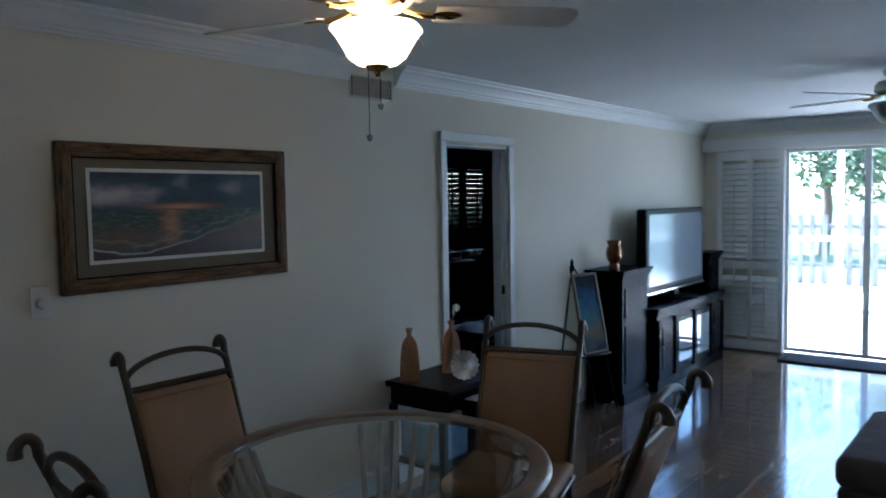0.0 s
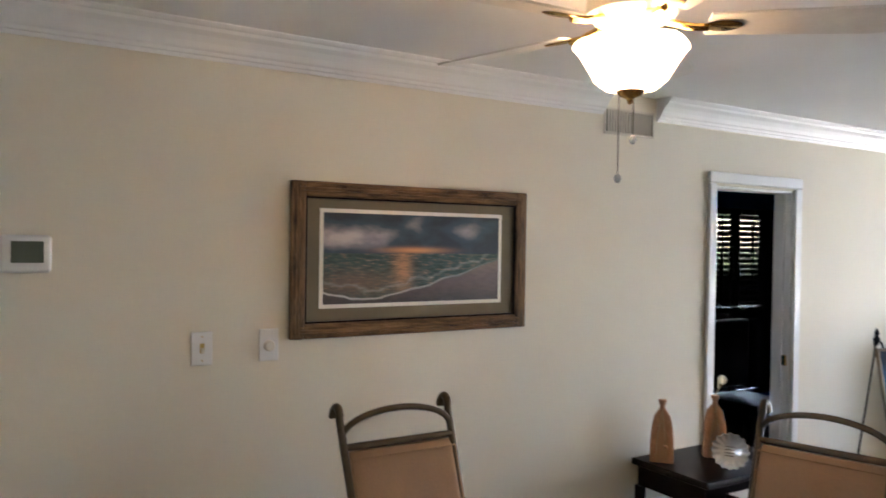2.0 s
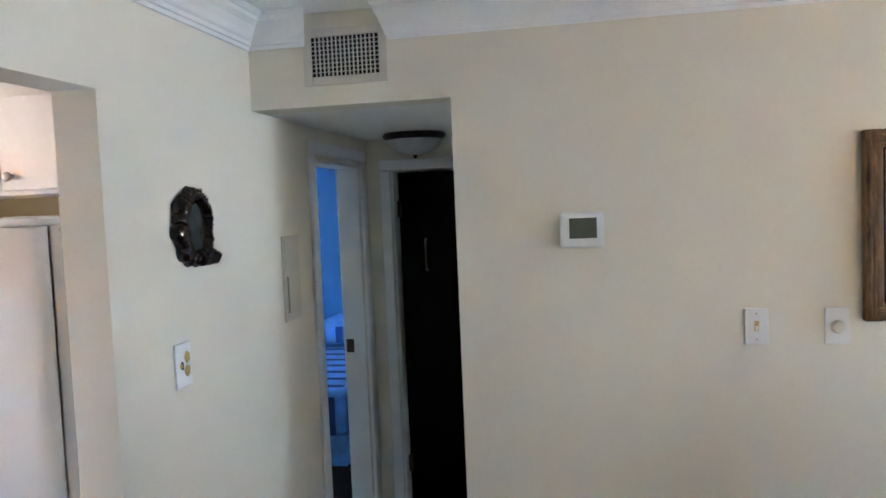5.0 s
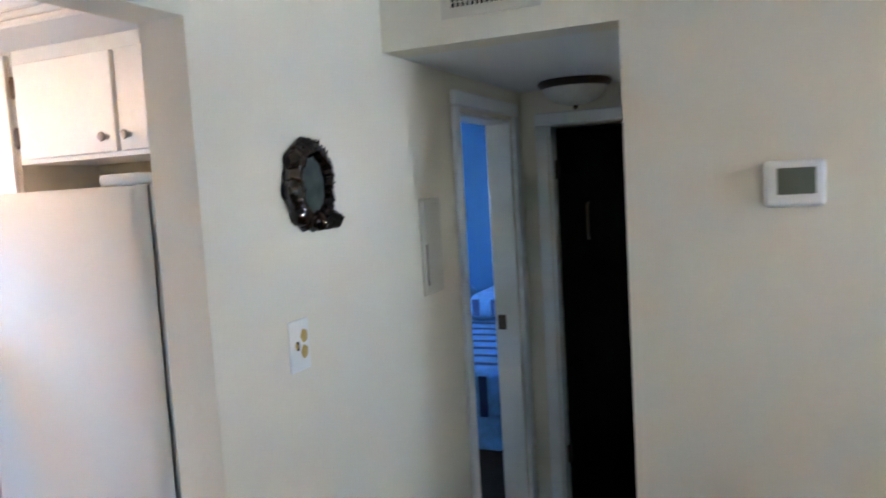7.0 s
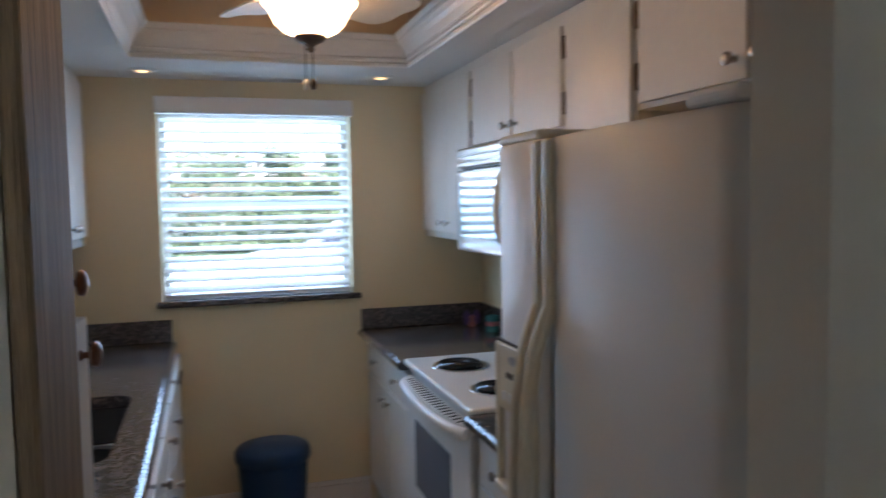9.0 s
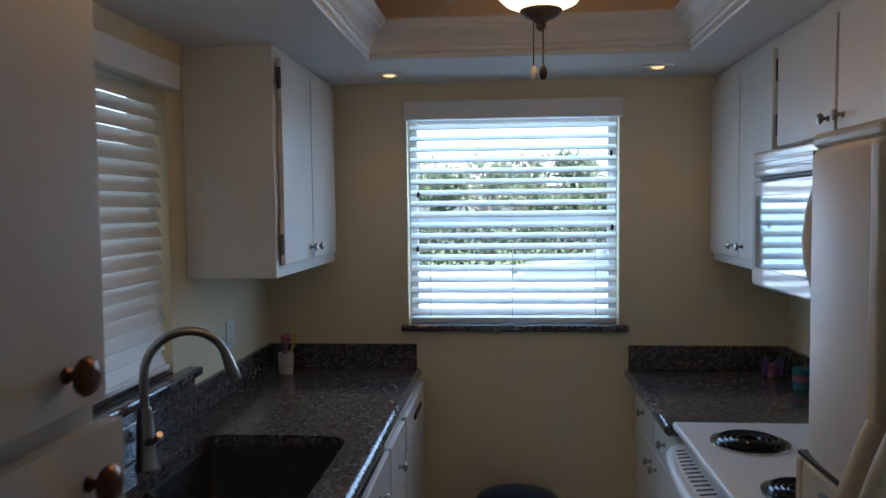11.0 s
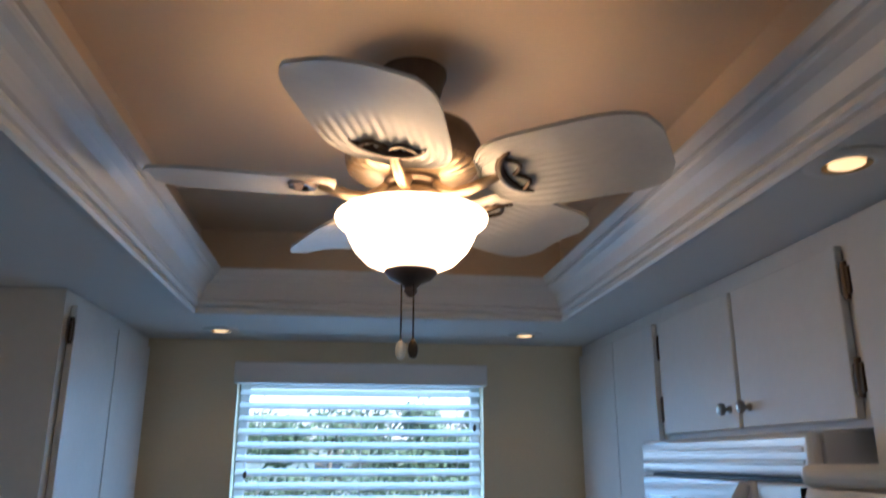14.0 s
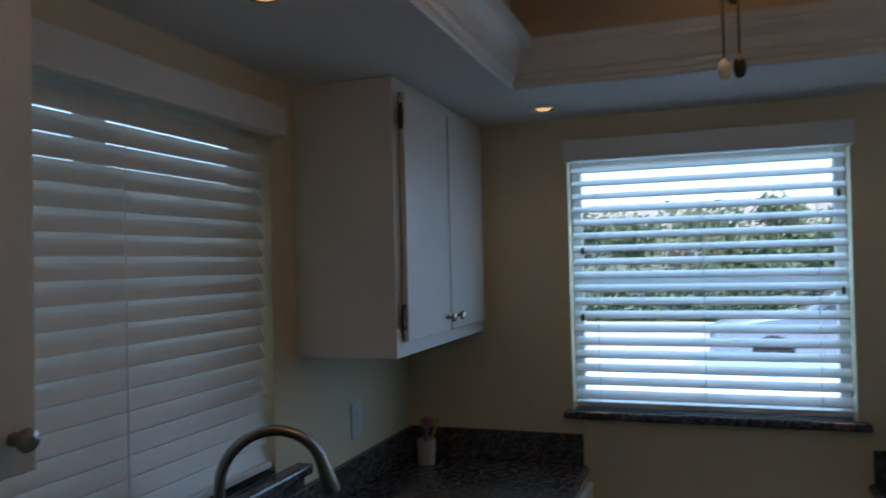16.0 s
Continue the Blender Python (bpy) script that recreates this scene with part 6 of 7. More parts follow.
# ---- side table and ornaments ----
st = thing("side_table", (-2.30, 3.95, 0), "dark wooden side table with a half-open drawer", "side table")
part("tabletop", boxed((-2.545, 3.655, 0.60), (-2.09, 4.16, 0.632), 0.008, 3), "dark_wood", st)
part("apron", boxed((-2.525, 3.68, 0.50), (-2.13, 4.14, 0.60), 0.004), "dark_wood", st)
drw = part("drawer", boxed((-2.10, 3.78, 0.43), (-1.99, 4.10, 0.565), 0.006), "dark_wood", st, "half-open drawer")
part("knob", lathe(bm_new(), [(0.006, 0), (0.006, 0.01), (0.014, 0.016), (0.010, 0.024), (0.001, 0.025)], (0, 0, 0), 16, Matrix.Translation((-1.99, 3.94, 0.50)) @ Matrix.Rotation(radians(90), 4, "Y")), "nickel", drw)
for lx in (-2.515, -2.155):
    for ly in (3.69, 4.13):
        part("leg", prism(bm_new(), [(lx - 0.018, ly - 0.018, 0.50), (lx + 0.018, ly - 0.018, 0.50), (lx + 0.018, ly + 0.018, 0.50), (lx - 0.018, ly + 0.018, 0.50)], (0, 0, -0.499)), "dark_wood", st)
part("lower_shelf", boxed((-2.52, 3.69, 0.16), (-2.15, 4.13, 0.18), 0.003), "dark_wood", st)
tagged(part("paper_sheet", boxed((-2.085, 3.79, 0.566), (-1.995, 4.09, 0.570)), "paper"), "white sheets of paper lying on the open drawer", "paper")
tub = thing("plastic_box", (-2.36, 3.86, 0.18), "pale blue plastic storage box under the side table", "storage box")
part("box", boxed((-2.50, 3.72, 0.181), (-2.22, 4.00, 0.40), 0.02, 3), "blue_plastic", tub)
part("lid", boxed((-2.51, 3.71, 0.40), (-2.21, 4.01, 0.425), 0.008), "white_plastic", tub)


def bottle(p, h, turn, label):
    """A flat arched wooden bottle with a neck, a front opening and cords."""
    t = thing("wooden_bottle", (0, 0, 0), label, "ornament", "carved wooden bottles")
    bm = bm_new()
    rows = []
    for k in range(9):
        u = k / 8
        w = 0.052 * (1 - u ** 2.6) ** 0.5 * 0.75 + 0.016 if u < 1 else 0.016
        d = 0.030 * (1 - 0.45 * u)
        z = u * h * 0.84
        rows.append([(sx * w, sy * d, z) for sx, sy in ((-1, -0.8), (-0.8, -1), (0.8, -1), (1, -0.8), (1, 0.8), (0.8, 1), (-0.8, 1), (-1, 0.8))])
    loft(bm, rows)
    bm.verts.ensure_lookup_table()
    bm.faces.new(bm.verts[:8])
    bm.faces.new(bm.verts[-8:])
    bmesh.ops.recalc_face_normals(bm, faces=bm.faces)
    part("body", bm, "terracotta", t)
    part("neck", lathe(bm_new(), [(0.015, h * 0.83), (0.012, h * 0.90), (0.018, h * 0.96), (0.020, h)], (0, 0, 0), 16), "terracotta", t)
    niche = [(-0.030, -0.031, 0.01), (0.030, -0.031, 0.01), (0.027, -0.027, h * 0.45), (0.0, -0.0235, h * 0.66), (-0.027, -0.027, h * 0.45)]
    part("niche", prism(bm_new(), niche, (0, -0.003, 0)), "cane", t, "paler carved front panel")
    part("cord", tube(bm_new(), [(0.0, -0.022, h * 0.84), (-0.016, -0.030, h * 0.5), (-0.028, -0.036, 0.03)], 0.002, 6), "worn_wood", t)
    part("cord", tube(bm_new(), [(0.0, -0.022, h * 0.84), (0.012, -0.032, h * 0.45), (0.018, -0.037, h * 0.28)], 0.002, 6), "worn_wood", t)
    part("bead", lathe(bm_new(), [(0.001, -0.009), (0.008, -0.005), (0.010, 0.0), (0.008, 0.005), (0.001, 0.009)], (0.018, -0.036, h * 0.27), 12), "terracotta", t)
    t.matrix_basis = pose(*p, 0, 0, turn)
    return t


bottle((-2.425, 3.735, 0.633), 0.295, 40, "carved tan wooden bottle ornament on the side table")
bottle((-2.36, 4.03, 0.633), 0.30, 50, "carved tan wooden bottle ornament with a dried flower")
twig = thing("dried_flower", (-2.355, 4.035, 0.93), "small pale dried flower stem in the wooden bottle", "dried flower")
part("stem", tube(bm_new(), [(-2.36, 4.03, 0.925), (-2.352, 4.04, 0.96), (-2.335, 4.06, 1.00)], 0.003, 6), "worn_wood", twig)
part("petals", box(lathe(bm_new(), [(0.001, 0.0), (0.014, 0.012), (0.018, 0.03), (0.008, 0.045), (0.001, 0.048)], (-2.338, 4.055, 0.985), 10, wave=lambda a, r: r * (1 + 0.4 * math.cos(5 * a))), (-2.35, 4.03, 0.97), (-2.343, 4.037, 1.0), 0.002), "cream_plastic", twig)
shell = thing("shell_dish", (-2.20, 3.95, 0.633), "silver scallop shell dish with small writing, standing on edge", "dish")
sm = Matrix.Translation((-2.19, 3.93, 0.715)) @ Matrix.Rotation(radians(35), 4, "Z") @ Matrix.Rotation(radians(80), 4, "X")
part("dish", lathe(bm_new(), [(0.001, 0.0), (0.045, 0.004), (0.068, 0.014), (0.082, 0.026), (0.080, 0.028), (0.066, 0.018), (0.044, 0.008), (0.001, 0.005)], (0, 0, 0), 96, sm, lambda a, r: r * (1 + (0.05 * math.cos(16 * a) if r > 0.06 else 0))), "shell", shell)
for k in range(4):
    part("writing_line", boxed((-0.022, -0.0005, 0.0), (0.022 - 0.006 * (k % 2), 0.0, 0.003)), "bronze", shell).matrix_basis = Matrix.Translation(-shell.location) @ sm @ Matrix.Translation((0.0, 0.02 - 0.014 * k, 0.0095)) @ Matrix.Rotation(radians(90), 4, "X") @ Matrix.Translation(shell.location)


# ---- easel, cabinet, television ----
easel = thing("easel", (-2.27, 5.48, 0), "thin wrought-iron floor easel with scrolled feet", "easel")
part("front_leg", tube(bm_new(), [(-2.06, 5.29, 0.01), (-2.165, 5.33, 0.52), (-2.325, 5.37, 1.12)], 0.006, 8), "black", easel)
part("front_leg", tube(bm_new(), [(-2.00, 5.53, 0.01), (-2.125, 5.50, 0.52), (-2.325, 5.44, 1.12)], 0.006, 8), "black", easel)
part("rear_leg", tube(bm_new(), [(-2.50, 5.44, 0.01), (-2.335, 5.405, 1.10)], 0.006, 8), "black", easel)
part("ledge", tube(bm_new(), [(-2.172, 5.25, 0.519), (-2.10, 5.55, 0.519)], 0.007, 8), "black", easel)
scroll = bm_new()
for s in (-1, 1):
    tube(scroll, [(-2.045, 5.41 + s * (0.02 + 0.045 * (1 - math.cos(a)) / 2 * (1 + a * 0.15)), 0.14 + 0.055 * math.sin(a) * (1 - a * 0.08)) for a in [k * 0.5 for k in range(14)]], 0.005, 7)
part("scrollwork", scroll, "black", easel)
part("finial", lathe(bm_new(), [(0.006, 0), (0.016, 0.015), (0.02, 0.035), (0.010, 0.055), (0.014, 0.07), (0.003, 0.10)], (-2.33, 5.405, 1.10), 14), "black", easel)


def beach_print():
    m = mat("beach_print", (0.10, 0.25, 0.38), 0.6, spec=0.15, vary=0.6, scale=5, fine=26, bump=0)
    n, l, p = nodes_of(m)
    tc = n.new("ShaderNodeTexCoord")
    sep = n.new("ShaderNodeSeparateXYZ")
    l.new(tc.outputs["Object"], sep.inputs[0])
    mr = n.new("ShaderNodeMapRange")
    mr.inputs["From Max"].default_value = 0.60
    l.new(sep.outputs["Z"], mr.inputs["Value"])
    ns = n.new("ShaderNodeTexNoise")
    ns.inputs["Scale"].default_value = 14
    l.new(tc.outputs["Object"], ns.inputs["Vector"])
    ad = n.new("ShaderNodeMath")
    ad.operation = "MULTIPLY_ADD"
    ad.inputs[1].default_value = 0.35
    l.new(ns.outputs["Fac"], ad.inputs[0])
    l.new(mr.outputs[0], ad.inputs[2])
    r = n.new("ShaderNodeValToRGB")
    e = r.color_ramp.elements
    stops = ((0.15, (0.01, 0.018, 0.03)), (0.30, (0.05, 0.06, 0.07)), (0.42, (0.13, 0.11, 0.05)), (0.62, (0.03, 0.12, 0.17)), (0.85, (0.008, 0.06, 0.15)), (1.0, (0.006, 0.012, 0.022)))
    while len(e) < len(stops):
        e.new(0.5)
    for k, (pos, col) in zip(e, stops):
        k.position, k.color = pos, (*col, 1)
    l.new(ad.outputs[0], r.inputs[0])
    l.new(r.outputs[0], p.inputs["Base Color"])
    return m


M["beach_print"] = beach_print()
canvas = thing("small_painting", (0, 0, 0), "tall narrow beach painting in a bamboo frame standing on the easel", "painting")
part("panel", boxed((-0.008, 0.015, 0.015), (0.004, 0.235, 0.56)), "beach_print", canvas, "blue beach scene")
for lo, hi in (((0, 0), (0.018, 0.575)), ((0.232, 0), (0.25, 0.575)), ((0.018, 0), (0.232, 0.018)), ((0.018, 0.557), (0.232, 0.575))):
    part("frame_rail", boxed((-0.012, lo[0], lo[1]), (0.010, hi[0], hi[1]), 0.006, 3), "tabletop", canvas)
canvas.matrix_basis = pose(-2.165, 5.275, 0.532, 0, -12, -14)

unit = thing("media_cabinet", (-2.36, 7.4, 0), "carved near-black media cabinet with mirrored doors and side piers", "media cabinet")
CX = -2.16


def carved(bm, x0, x1, y0, y1, z1, lip=0.03):
    box(bm, (x0, y0, 0.0), (x1, y1, 0.09), 0.006)
    box(bm, (x0, y0 + 0.015, 0.09), (x1 - 0.02, y1 - 0.015, z1 - 0.10), 0.004)
    for k, g in enumerate((0.0, 0.010, 0.022, lip)):
        box(bm, (x0, y0 + 0.012 - g, z1 - 0.10 + 0.025 * k), (x1 - 0.02 + g, y1 - 0.012 + g, z1 - 0.075 + 0.025 * k), 0.004)
    return bm


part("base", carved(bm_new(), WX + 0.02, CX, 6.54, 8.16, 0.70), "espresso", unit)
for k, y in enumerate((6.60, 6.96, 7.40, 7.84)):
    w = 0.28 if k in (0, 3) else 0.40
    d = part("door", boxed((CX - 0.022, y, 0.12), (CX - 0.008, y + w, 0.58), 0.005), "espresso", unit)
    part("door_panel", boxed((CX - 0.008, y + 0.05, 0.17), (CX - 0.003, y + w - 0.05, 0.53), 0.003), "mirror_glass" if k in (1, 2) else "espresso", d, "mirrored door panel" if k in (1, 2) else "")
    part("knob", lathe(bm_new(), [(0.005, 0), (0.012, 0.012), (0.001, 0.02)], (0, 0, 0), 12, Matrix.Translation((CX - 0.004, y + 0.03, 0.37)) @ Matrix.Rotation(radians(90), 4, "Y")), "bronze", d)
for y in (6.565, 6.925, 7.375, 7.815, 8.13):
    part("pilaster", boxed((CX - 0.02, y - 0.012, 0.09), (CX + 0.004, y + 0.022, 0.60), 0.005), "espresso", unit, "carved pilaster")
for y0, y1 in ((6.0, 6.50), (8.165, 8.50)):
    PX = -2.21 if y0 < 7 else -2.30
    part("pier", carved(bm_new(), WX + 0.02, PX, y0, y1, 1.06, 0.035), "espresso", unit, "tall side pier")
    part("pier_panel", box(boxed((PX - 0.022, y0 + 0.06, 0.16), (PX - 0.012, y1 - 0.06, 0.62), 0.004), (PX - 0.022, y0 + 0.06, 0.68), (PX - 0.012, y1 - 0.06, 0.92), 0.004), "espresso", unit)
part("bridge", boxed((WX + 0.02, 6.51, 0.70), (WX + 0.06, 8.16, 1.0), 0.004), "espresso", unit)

tv = thing("television", (-2.33, 7.42, 0.70), "flat black television with silver trim on the media cabinet", "television")
part("cabinet", boxed((-2.42, 6.68, 0.775), (-2.33, 8.05, 1.525), 0.02, 3), "black", tv)
part("screen", boxed((-2.331, 6.74, 0.85), (-2.325, 7.99, 1.475), 0.002), "screen", tv, "grey switched-off screen")
part("bezel_strip", boxed((-2.332, 6.68, 0.778), (-2.322, 8.05, 0.80), 0.004), "chrome", tv, "silver trim strip")
part("neck", boxed((-2.40, 7.36, 0.715), (-2.35, 7.48, 0.80), 0.006), "black", tv)
part("foot", lathe(bm_new(), [(0.20, 0.0), (0.20, 0.008), (0.15, 0.016), (0.03, 0.02)], (-2.35, 7.42, 0.7005), 40), "black", tv)
vase = thing("copper_vase", (-2.40, 6.22, 1.06), "small copper lustre vase on a dark foot on the cabinet pier", "vase")
part("body", lathe(bm_new(), [(0.040, 0.0), (0.040, 0.03), (0.034, 0.04), (0.058, 0.075), (0.066, 0.115), (0.060, 0.155), (0.046, 0.185), (0.058, 0.215), (0.060, 0.222), (0.045, 0.215), (0.036, 0.19)], (-2.40, 6.22, 1.0605), 32), "copper", vase)

# ---- sliding door side: shutters, valance, mat, ottoman ----
val = thing("valance", (-1.0, FAR, 2.09), "long white boxed valance above the sliding door", "valance")
part("board", box(boxed((-2.55, FAR - 0.13, 2.09), (1.4, FAR - 0.11, 2.215), 0.004), (-2.55, FAR - 0.11, 2.195), (1.4, FAR - 0.002, 2.215), 0.003), "trim", val)
shut = thing("louvre_shutter", (-2.08, FAR - 0.06, 0), "tall white louvred shutter panel folded beside the sliding door", "shutter")
for y in (FAR - 0.075,):
    for x0, x1 in ((-2.41, -2.36), (-2.09, -2.05), (-1.79, -1.74)):
        part("stile", boxed((x0, y, 0.012), (x1, y + 0.03, 2.085), 0.004), "trim", shut)
    for z0, z1 in ((0.012, 0.12), (0.86, 0.94), (1.99, 2.085)):
        part("rail", boxed((-2.36, y + 0.001, z0), (-1.79, y + 0.029, z1), 0.003), "trim", shut)
    lv = bm_new()
    prism(lv, [(0, -0.028, -0.022), (0, -0.022, -0.026), (0, 0.028, 0.022), (0, 0.022, 0.026)], (0.265, 0, 0))
    lme = bpy.data.meshes.new("louvre")
    lv.to_mesh(lme)
    lv.free()
    lme.materials.append(M["trim"])
    for x in (-2.358, -2.052):
        for z_a, z_b in ((0.15, 0.84), (0.97, 1.97)):
            for k in range(int((z_b - z_a) / 0.058)):
                ob = new("louvre", lme)
                ob.parent = shut
                ob.location = Vector((x, y + 0.012, z_a + 0.03 + 0.058 * k)) - shut.location
        part("tilt_rod", boxed((x + 0.128, y - 0.022, 0.2), (x + 0.138, y - 0.014, 1.9), 0.002), "trim", shut)
mat_ob = tagged(part("door_mat", boxed((-1.70, FAR - 0.42, 0.006), (-0.75, FAR - 0.05, 0.018), 0.005), "carpet"), "dark doormat in front of the sliding door", "door mat")
ott = thing("ottoman", (-0.1, 4.75, 0), "brown tweed upholstered ottoman with a loose cushion top", "ottoman")
part("base", boxed((-0.46, 4.30, 0.10), (0.45, 5.25, 0.30), 0.03, 3), "sofa", ott)
part("cushion", boxed((-0.47, 4.29, 0.30), (0.46, 5.26, 0.45), 0.05, 5), "sofa", ott)
for lx in (-0.40, 0.38):
    for ly in (4.36, 5.18):
        part("foot", lathe(bm_new(), [(0.02, 0.0), (0.03, 0.10)], (lx, ly, 0.001), 12), "espresso", ott)

ott.location = (-0.03, 4.78, 0)

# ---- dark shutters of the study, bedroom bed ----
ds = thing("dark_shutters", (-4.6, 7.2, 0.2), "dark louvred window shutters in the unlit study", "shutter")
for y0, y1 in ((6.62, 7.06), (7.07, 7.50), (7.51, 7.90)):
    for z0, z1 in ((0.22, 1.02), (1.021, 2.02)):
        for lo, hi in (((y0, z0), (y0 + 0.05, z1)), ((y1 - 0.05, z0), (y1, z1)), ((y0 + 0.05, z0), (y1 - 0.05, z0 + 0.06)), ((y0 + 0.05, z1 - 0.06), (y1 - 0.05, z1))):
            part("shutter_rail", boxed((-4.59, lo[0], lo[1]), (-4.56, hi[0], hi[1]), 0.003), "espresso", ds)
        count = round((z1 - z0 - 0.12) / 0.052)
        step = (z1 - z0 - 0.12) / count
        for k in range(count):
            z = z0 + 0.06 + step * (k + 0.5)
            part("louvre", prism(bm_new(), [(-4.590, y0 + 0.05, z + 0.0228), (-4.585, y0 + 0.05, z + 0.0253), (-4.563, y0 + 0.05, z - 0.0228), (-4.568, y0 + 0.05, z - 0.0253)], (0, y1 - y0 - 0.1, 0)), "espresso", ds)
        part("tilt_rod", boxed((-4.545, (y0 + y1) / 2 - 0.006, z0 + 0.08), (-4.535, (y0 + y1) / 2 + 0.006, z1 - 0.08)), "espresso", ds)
desk_chair = thing("desk_chair", (-3.75, 6.0, 0), "black high-backed desk chair in the dark study", "chair")
part("backrest", boxed((-3.85, 5.72, 0.55), (-3.77, 6.22, 1.08), 0.03, 4), "black", desk_chair)
part("seat", boxed((-3.85, 5.72, 0.42), (-3.35, 6.22, 0.50), 0.03, 4), "black", desk_chair)
part("column", lathe(bm_new(), [(0.28, 0.03), (0.26, 0.06), (0.03, 0.09), (0.03, 0.42)], (-3.6, 5.97, 0.0), 20), "black", desk_chair)

bed = thing("bed", (-5.4, -1.1, 0), "made bed with a pale blue and navy striped cover", "bed")
part("base", boxed((-6.35, -1.95, 0.10), (-4.45, -0.42, 0.30), 0.01), "bed_cover", bed, "gathered pale bed skirt")
part("mattress", boxed((-6.38, -1.97, 0.30), (-4.42, -0.40, 0.58), 0.06, 4), "bed_cover", bed)
for k in range(12):
    y = -1.90 + 0.125 * k
    part("stripe", boxed((-4.419, y, 0.31), (-4.415, y + 0.05, 0.55)), "navy_cloth", bed)
for k in range(15):
    x = -6.3 + 0.13 * k
    part("stripe", boxed((x, -0.399, 0.31), (x + 0.05, -0.395, 0.55)), "navy_cloth", bed)
for k in range(9):
    x = -6.2 + 0.2 * k
    part("stripe", boxed((x, -1.9, 0.5805), (x + 0.05, -0.46, 0.583)), "navy_cloth", bed)
for y in (-1.55, -0.80):
    p = thing("pillow", (-6.1, y, 0.584), "plump blue striped pillow on the bed", "pillow", "bed pillows")
    part("cushion", boxed((-6.36, y - 0.33, 0.585), (-5.80, y + 0.33, 0.80), 0.09, 5), "bed_cover", p)
    for k in range(4):
        part("stripe", boxed((-5.80, y - 0.28 + 0.15 * k, 0.63), (-5.796, y - 0.22 + 0.15 * k, 0.76)), "navy_cloth", p)
small = thing("small_picture", (-6.79, -0.75, 1.5), "small dark framed picture on the blue bedroom wall", "picture")
part("frame", boxed((-6.799, -0.95, 1.4), (-6.78, -0.70, 1.75), 0.005), "espresso", small)

# ---- small kitchen things ----
fig = thing("butterfly_figure", (-2.42, -3.10, 0.91), "small pink and purple butterfly figurine by the splash-back", "figurine")
part("body", lathe(bm_new(), [(0.018, 0.0), (0.020, 0.015), (0.012, 0.03), (0.016, 0.05), (0.001, 0.062)], (-2.40, -3.12, 0.9105), 16), "pink", fig)
for s in (-1, 1):
    part("wing", prism(bm_new(), [(-2.40, -3.128, 0.93), (-2.40 + s * 0.038, -3.128, 0.915), (-2.40 + s * 0.045, -3.128, 0.97), (-2.40 + s * 0.028, -3.128, 1.0), (-2.40, -3.128, 0.96)], (0, 0.006, 0)), "purple", fig)
cup = thing("teal_tumbler", (-2.44, -2.93, 0.91), "small teal glass tumbler with a pink band", "tumbler")
part("glass", lathe(bm_new(), [(0.028, 0.0), (0.032, 0.08), (0.030, 0.08), (0.026, 0.005)], (-2.44, -2.93, 0.9105), 24), "clear_plastic", cup)
part("band", lathe(bm_new(), [(0.0305, 0.03), (0.0318, 0.052)], (-2.44, -2.93, 0.9105), 24), "pink", cup)
brush = thing("brush_holder", (-0.36, -3.12, 0.91), "small glass holding a pink sponge brush and a yellow spoon", "brush holder")
part("glass", lathe(bm_new(), [(0.030, 0.0), (0.034, 0.09), (0.032, 0.09), (0.028, 0.005)], (-0.36, -3.12, 0.9105), 24), "frosted", brush)
part("brush", lathe(bm_new(), [(0.004, 0.01), (0.004, 0.13), (0.022, 0.14), (0.024, 0.165), (0.010, 0.175)], (-0.365, -3.12, 0.9105), 14), "pink", brush)
part("spoon", tube(bm_new(), [(-0.35, -3.12, 0.92), (-0.40, -3.115, 1.05), (-0.41, -3.114, 1.085)], [0.004, 0.005, 0.010], 8), "yellow", brush)
part("handle", tube(bm_new(), [(-0.36, -3.13, 0.92), (-0.335, -3.15, 1.07)], [0.004, 0.010], 8), "purple", brush)
for p, lab in (((-2.505, -2.62), "white wall socket above the worktop"), ):
    s_ = thing("wall_socket", (KW, p[1], 1.12), lab, "wall socket")
    part("plate", boxed((KW + 0.0005, p[1] - 0.036, 1.10), (KW + 0.006, p[1] + 0.036, 1.215), 0.003), "white_plastic", s_)
    for z in (1.122, 1.168):
        part("outlet", boxed((KW + 0.006, p[1] - 0.016, z), (KW + 0.0075, p[1] + 0.016, z + 0.028), 0.001), "cream_plastic", s_)
s_ = thing("wall_socket", (KE, -2.78, 1.08), "white wall socket under the corner cabinet", "wall socket")
part("plate", boxed((KE - 0.006, -2.816, 1.075), (KE - 0.0005, -2.744, 1.19), 0.003), "white_plastic", s_)
for z in (1.097, 1.143):
    part("outlet", boxed((KE - 0.0075, -2.796, z), (KE - 0.006, -2.764, z + 0.028), 0.001), "cream_plastic", s_)

# ---- outdoors ----
structure("ground", boxed((-220, -220, -0.55), (220, 220, -0.12)), "lawn", "mown grass around the home", "ground")
structure("pavement", boxed((-20, -22, -0.13), (20, -4.2, -0.10)), "drive", "grey paved drive behind the kitchen", "pavement")
structure("patio", boxed((-7, FAR + 0.15, -0.13), (7, 15.5, -0.02)), "concrete", "pale sunlit concrete patio", "patio")


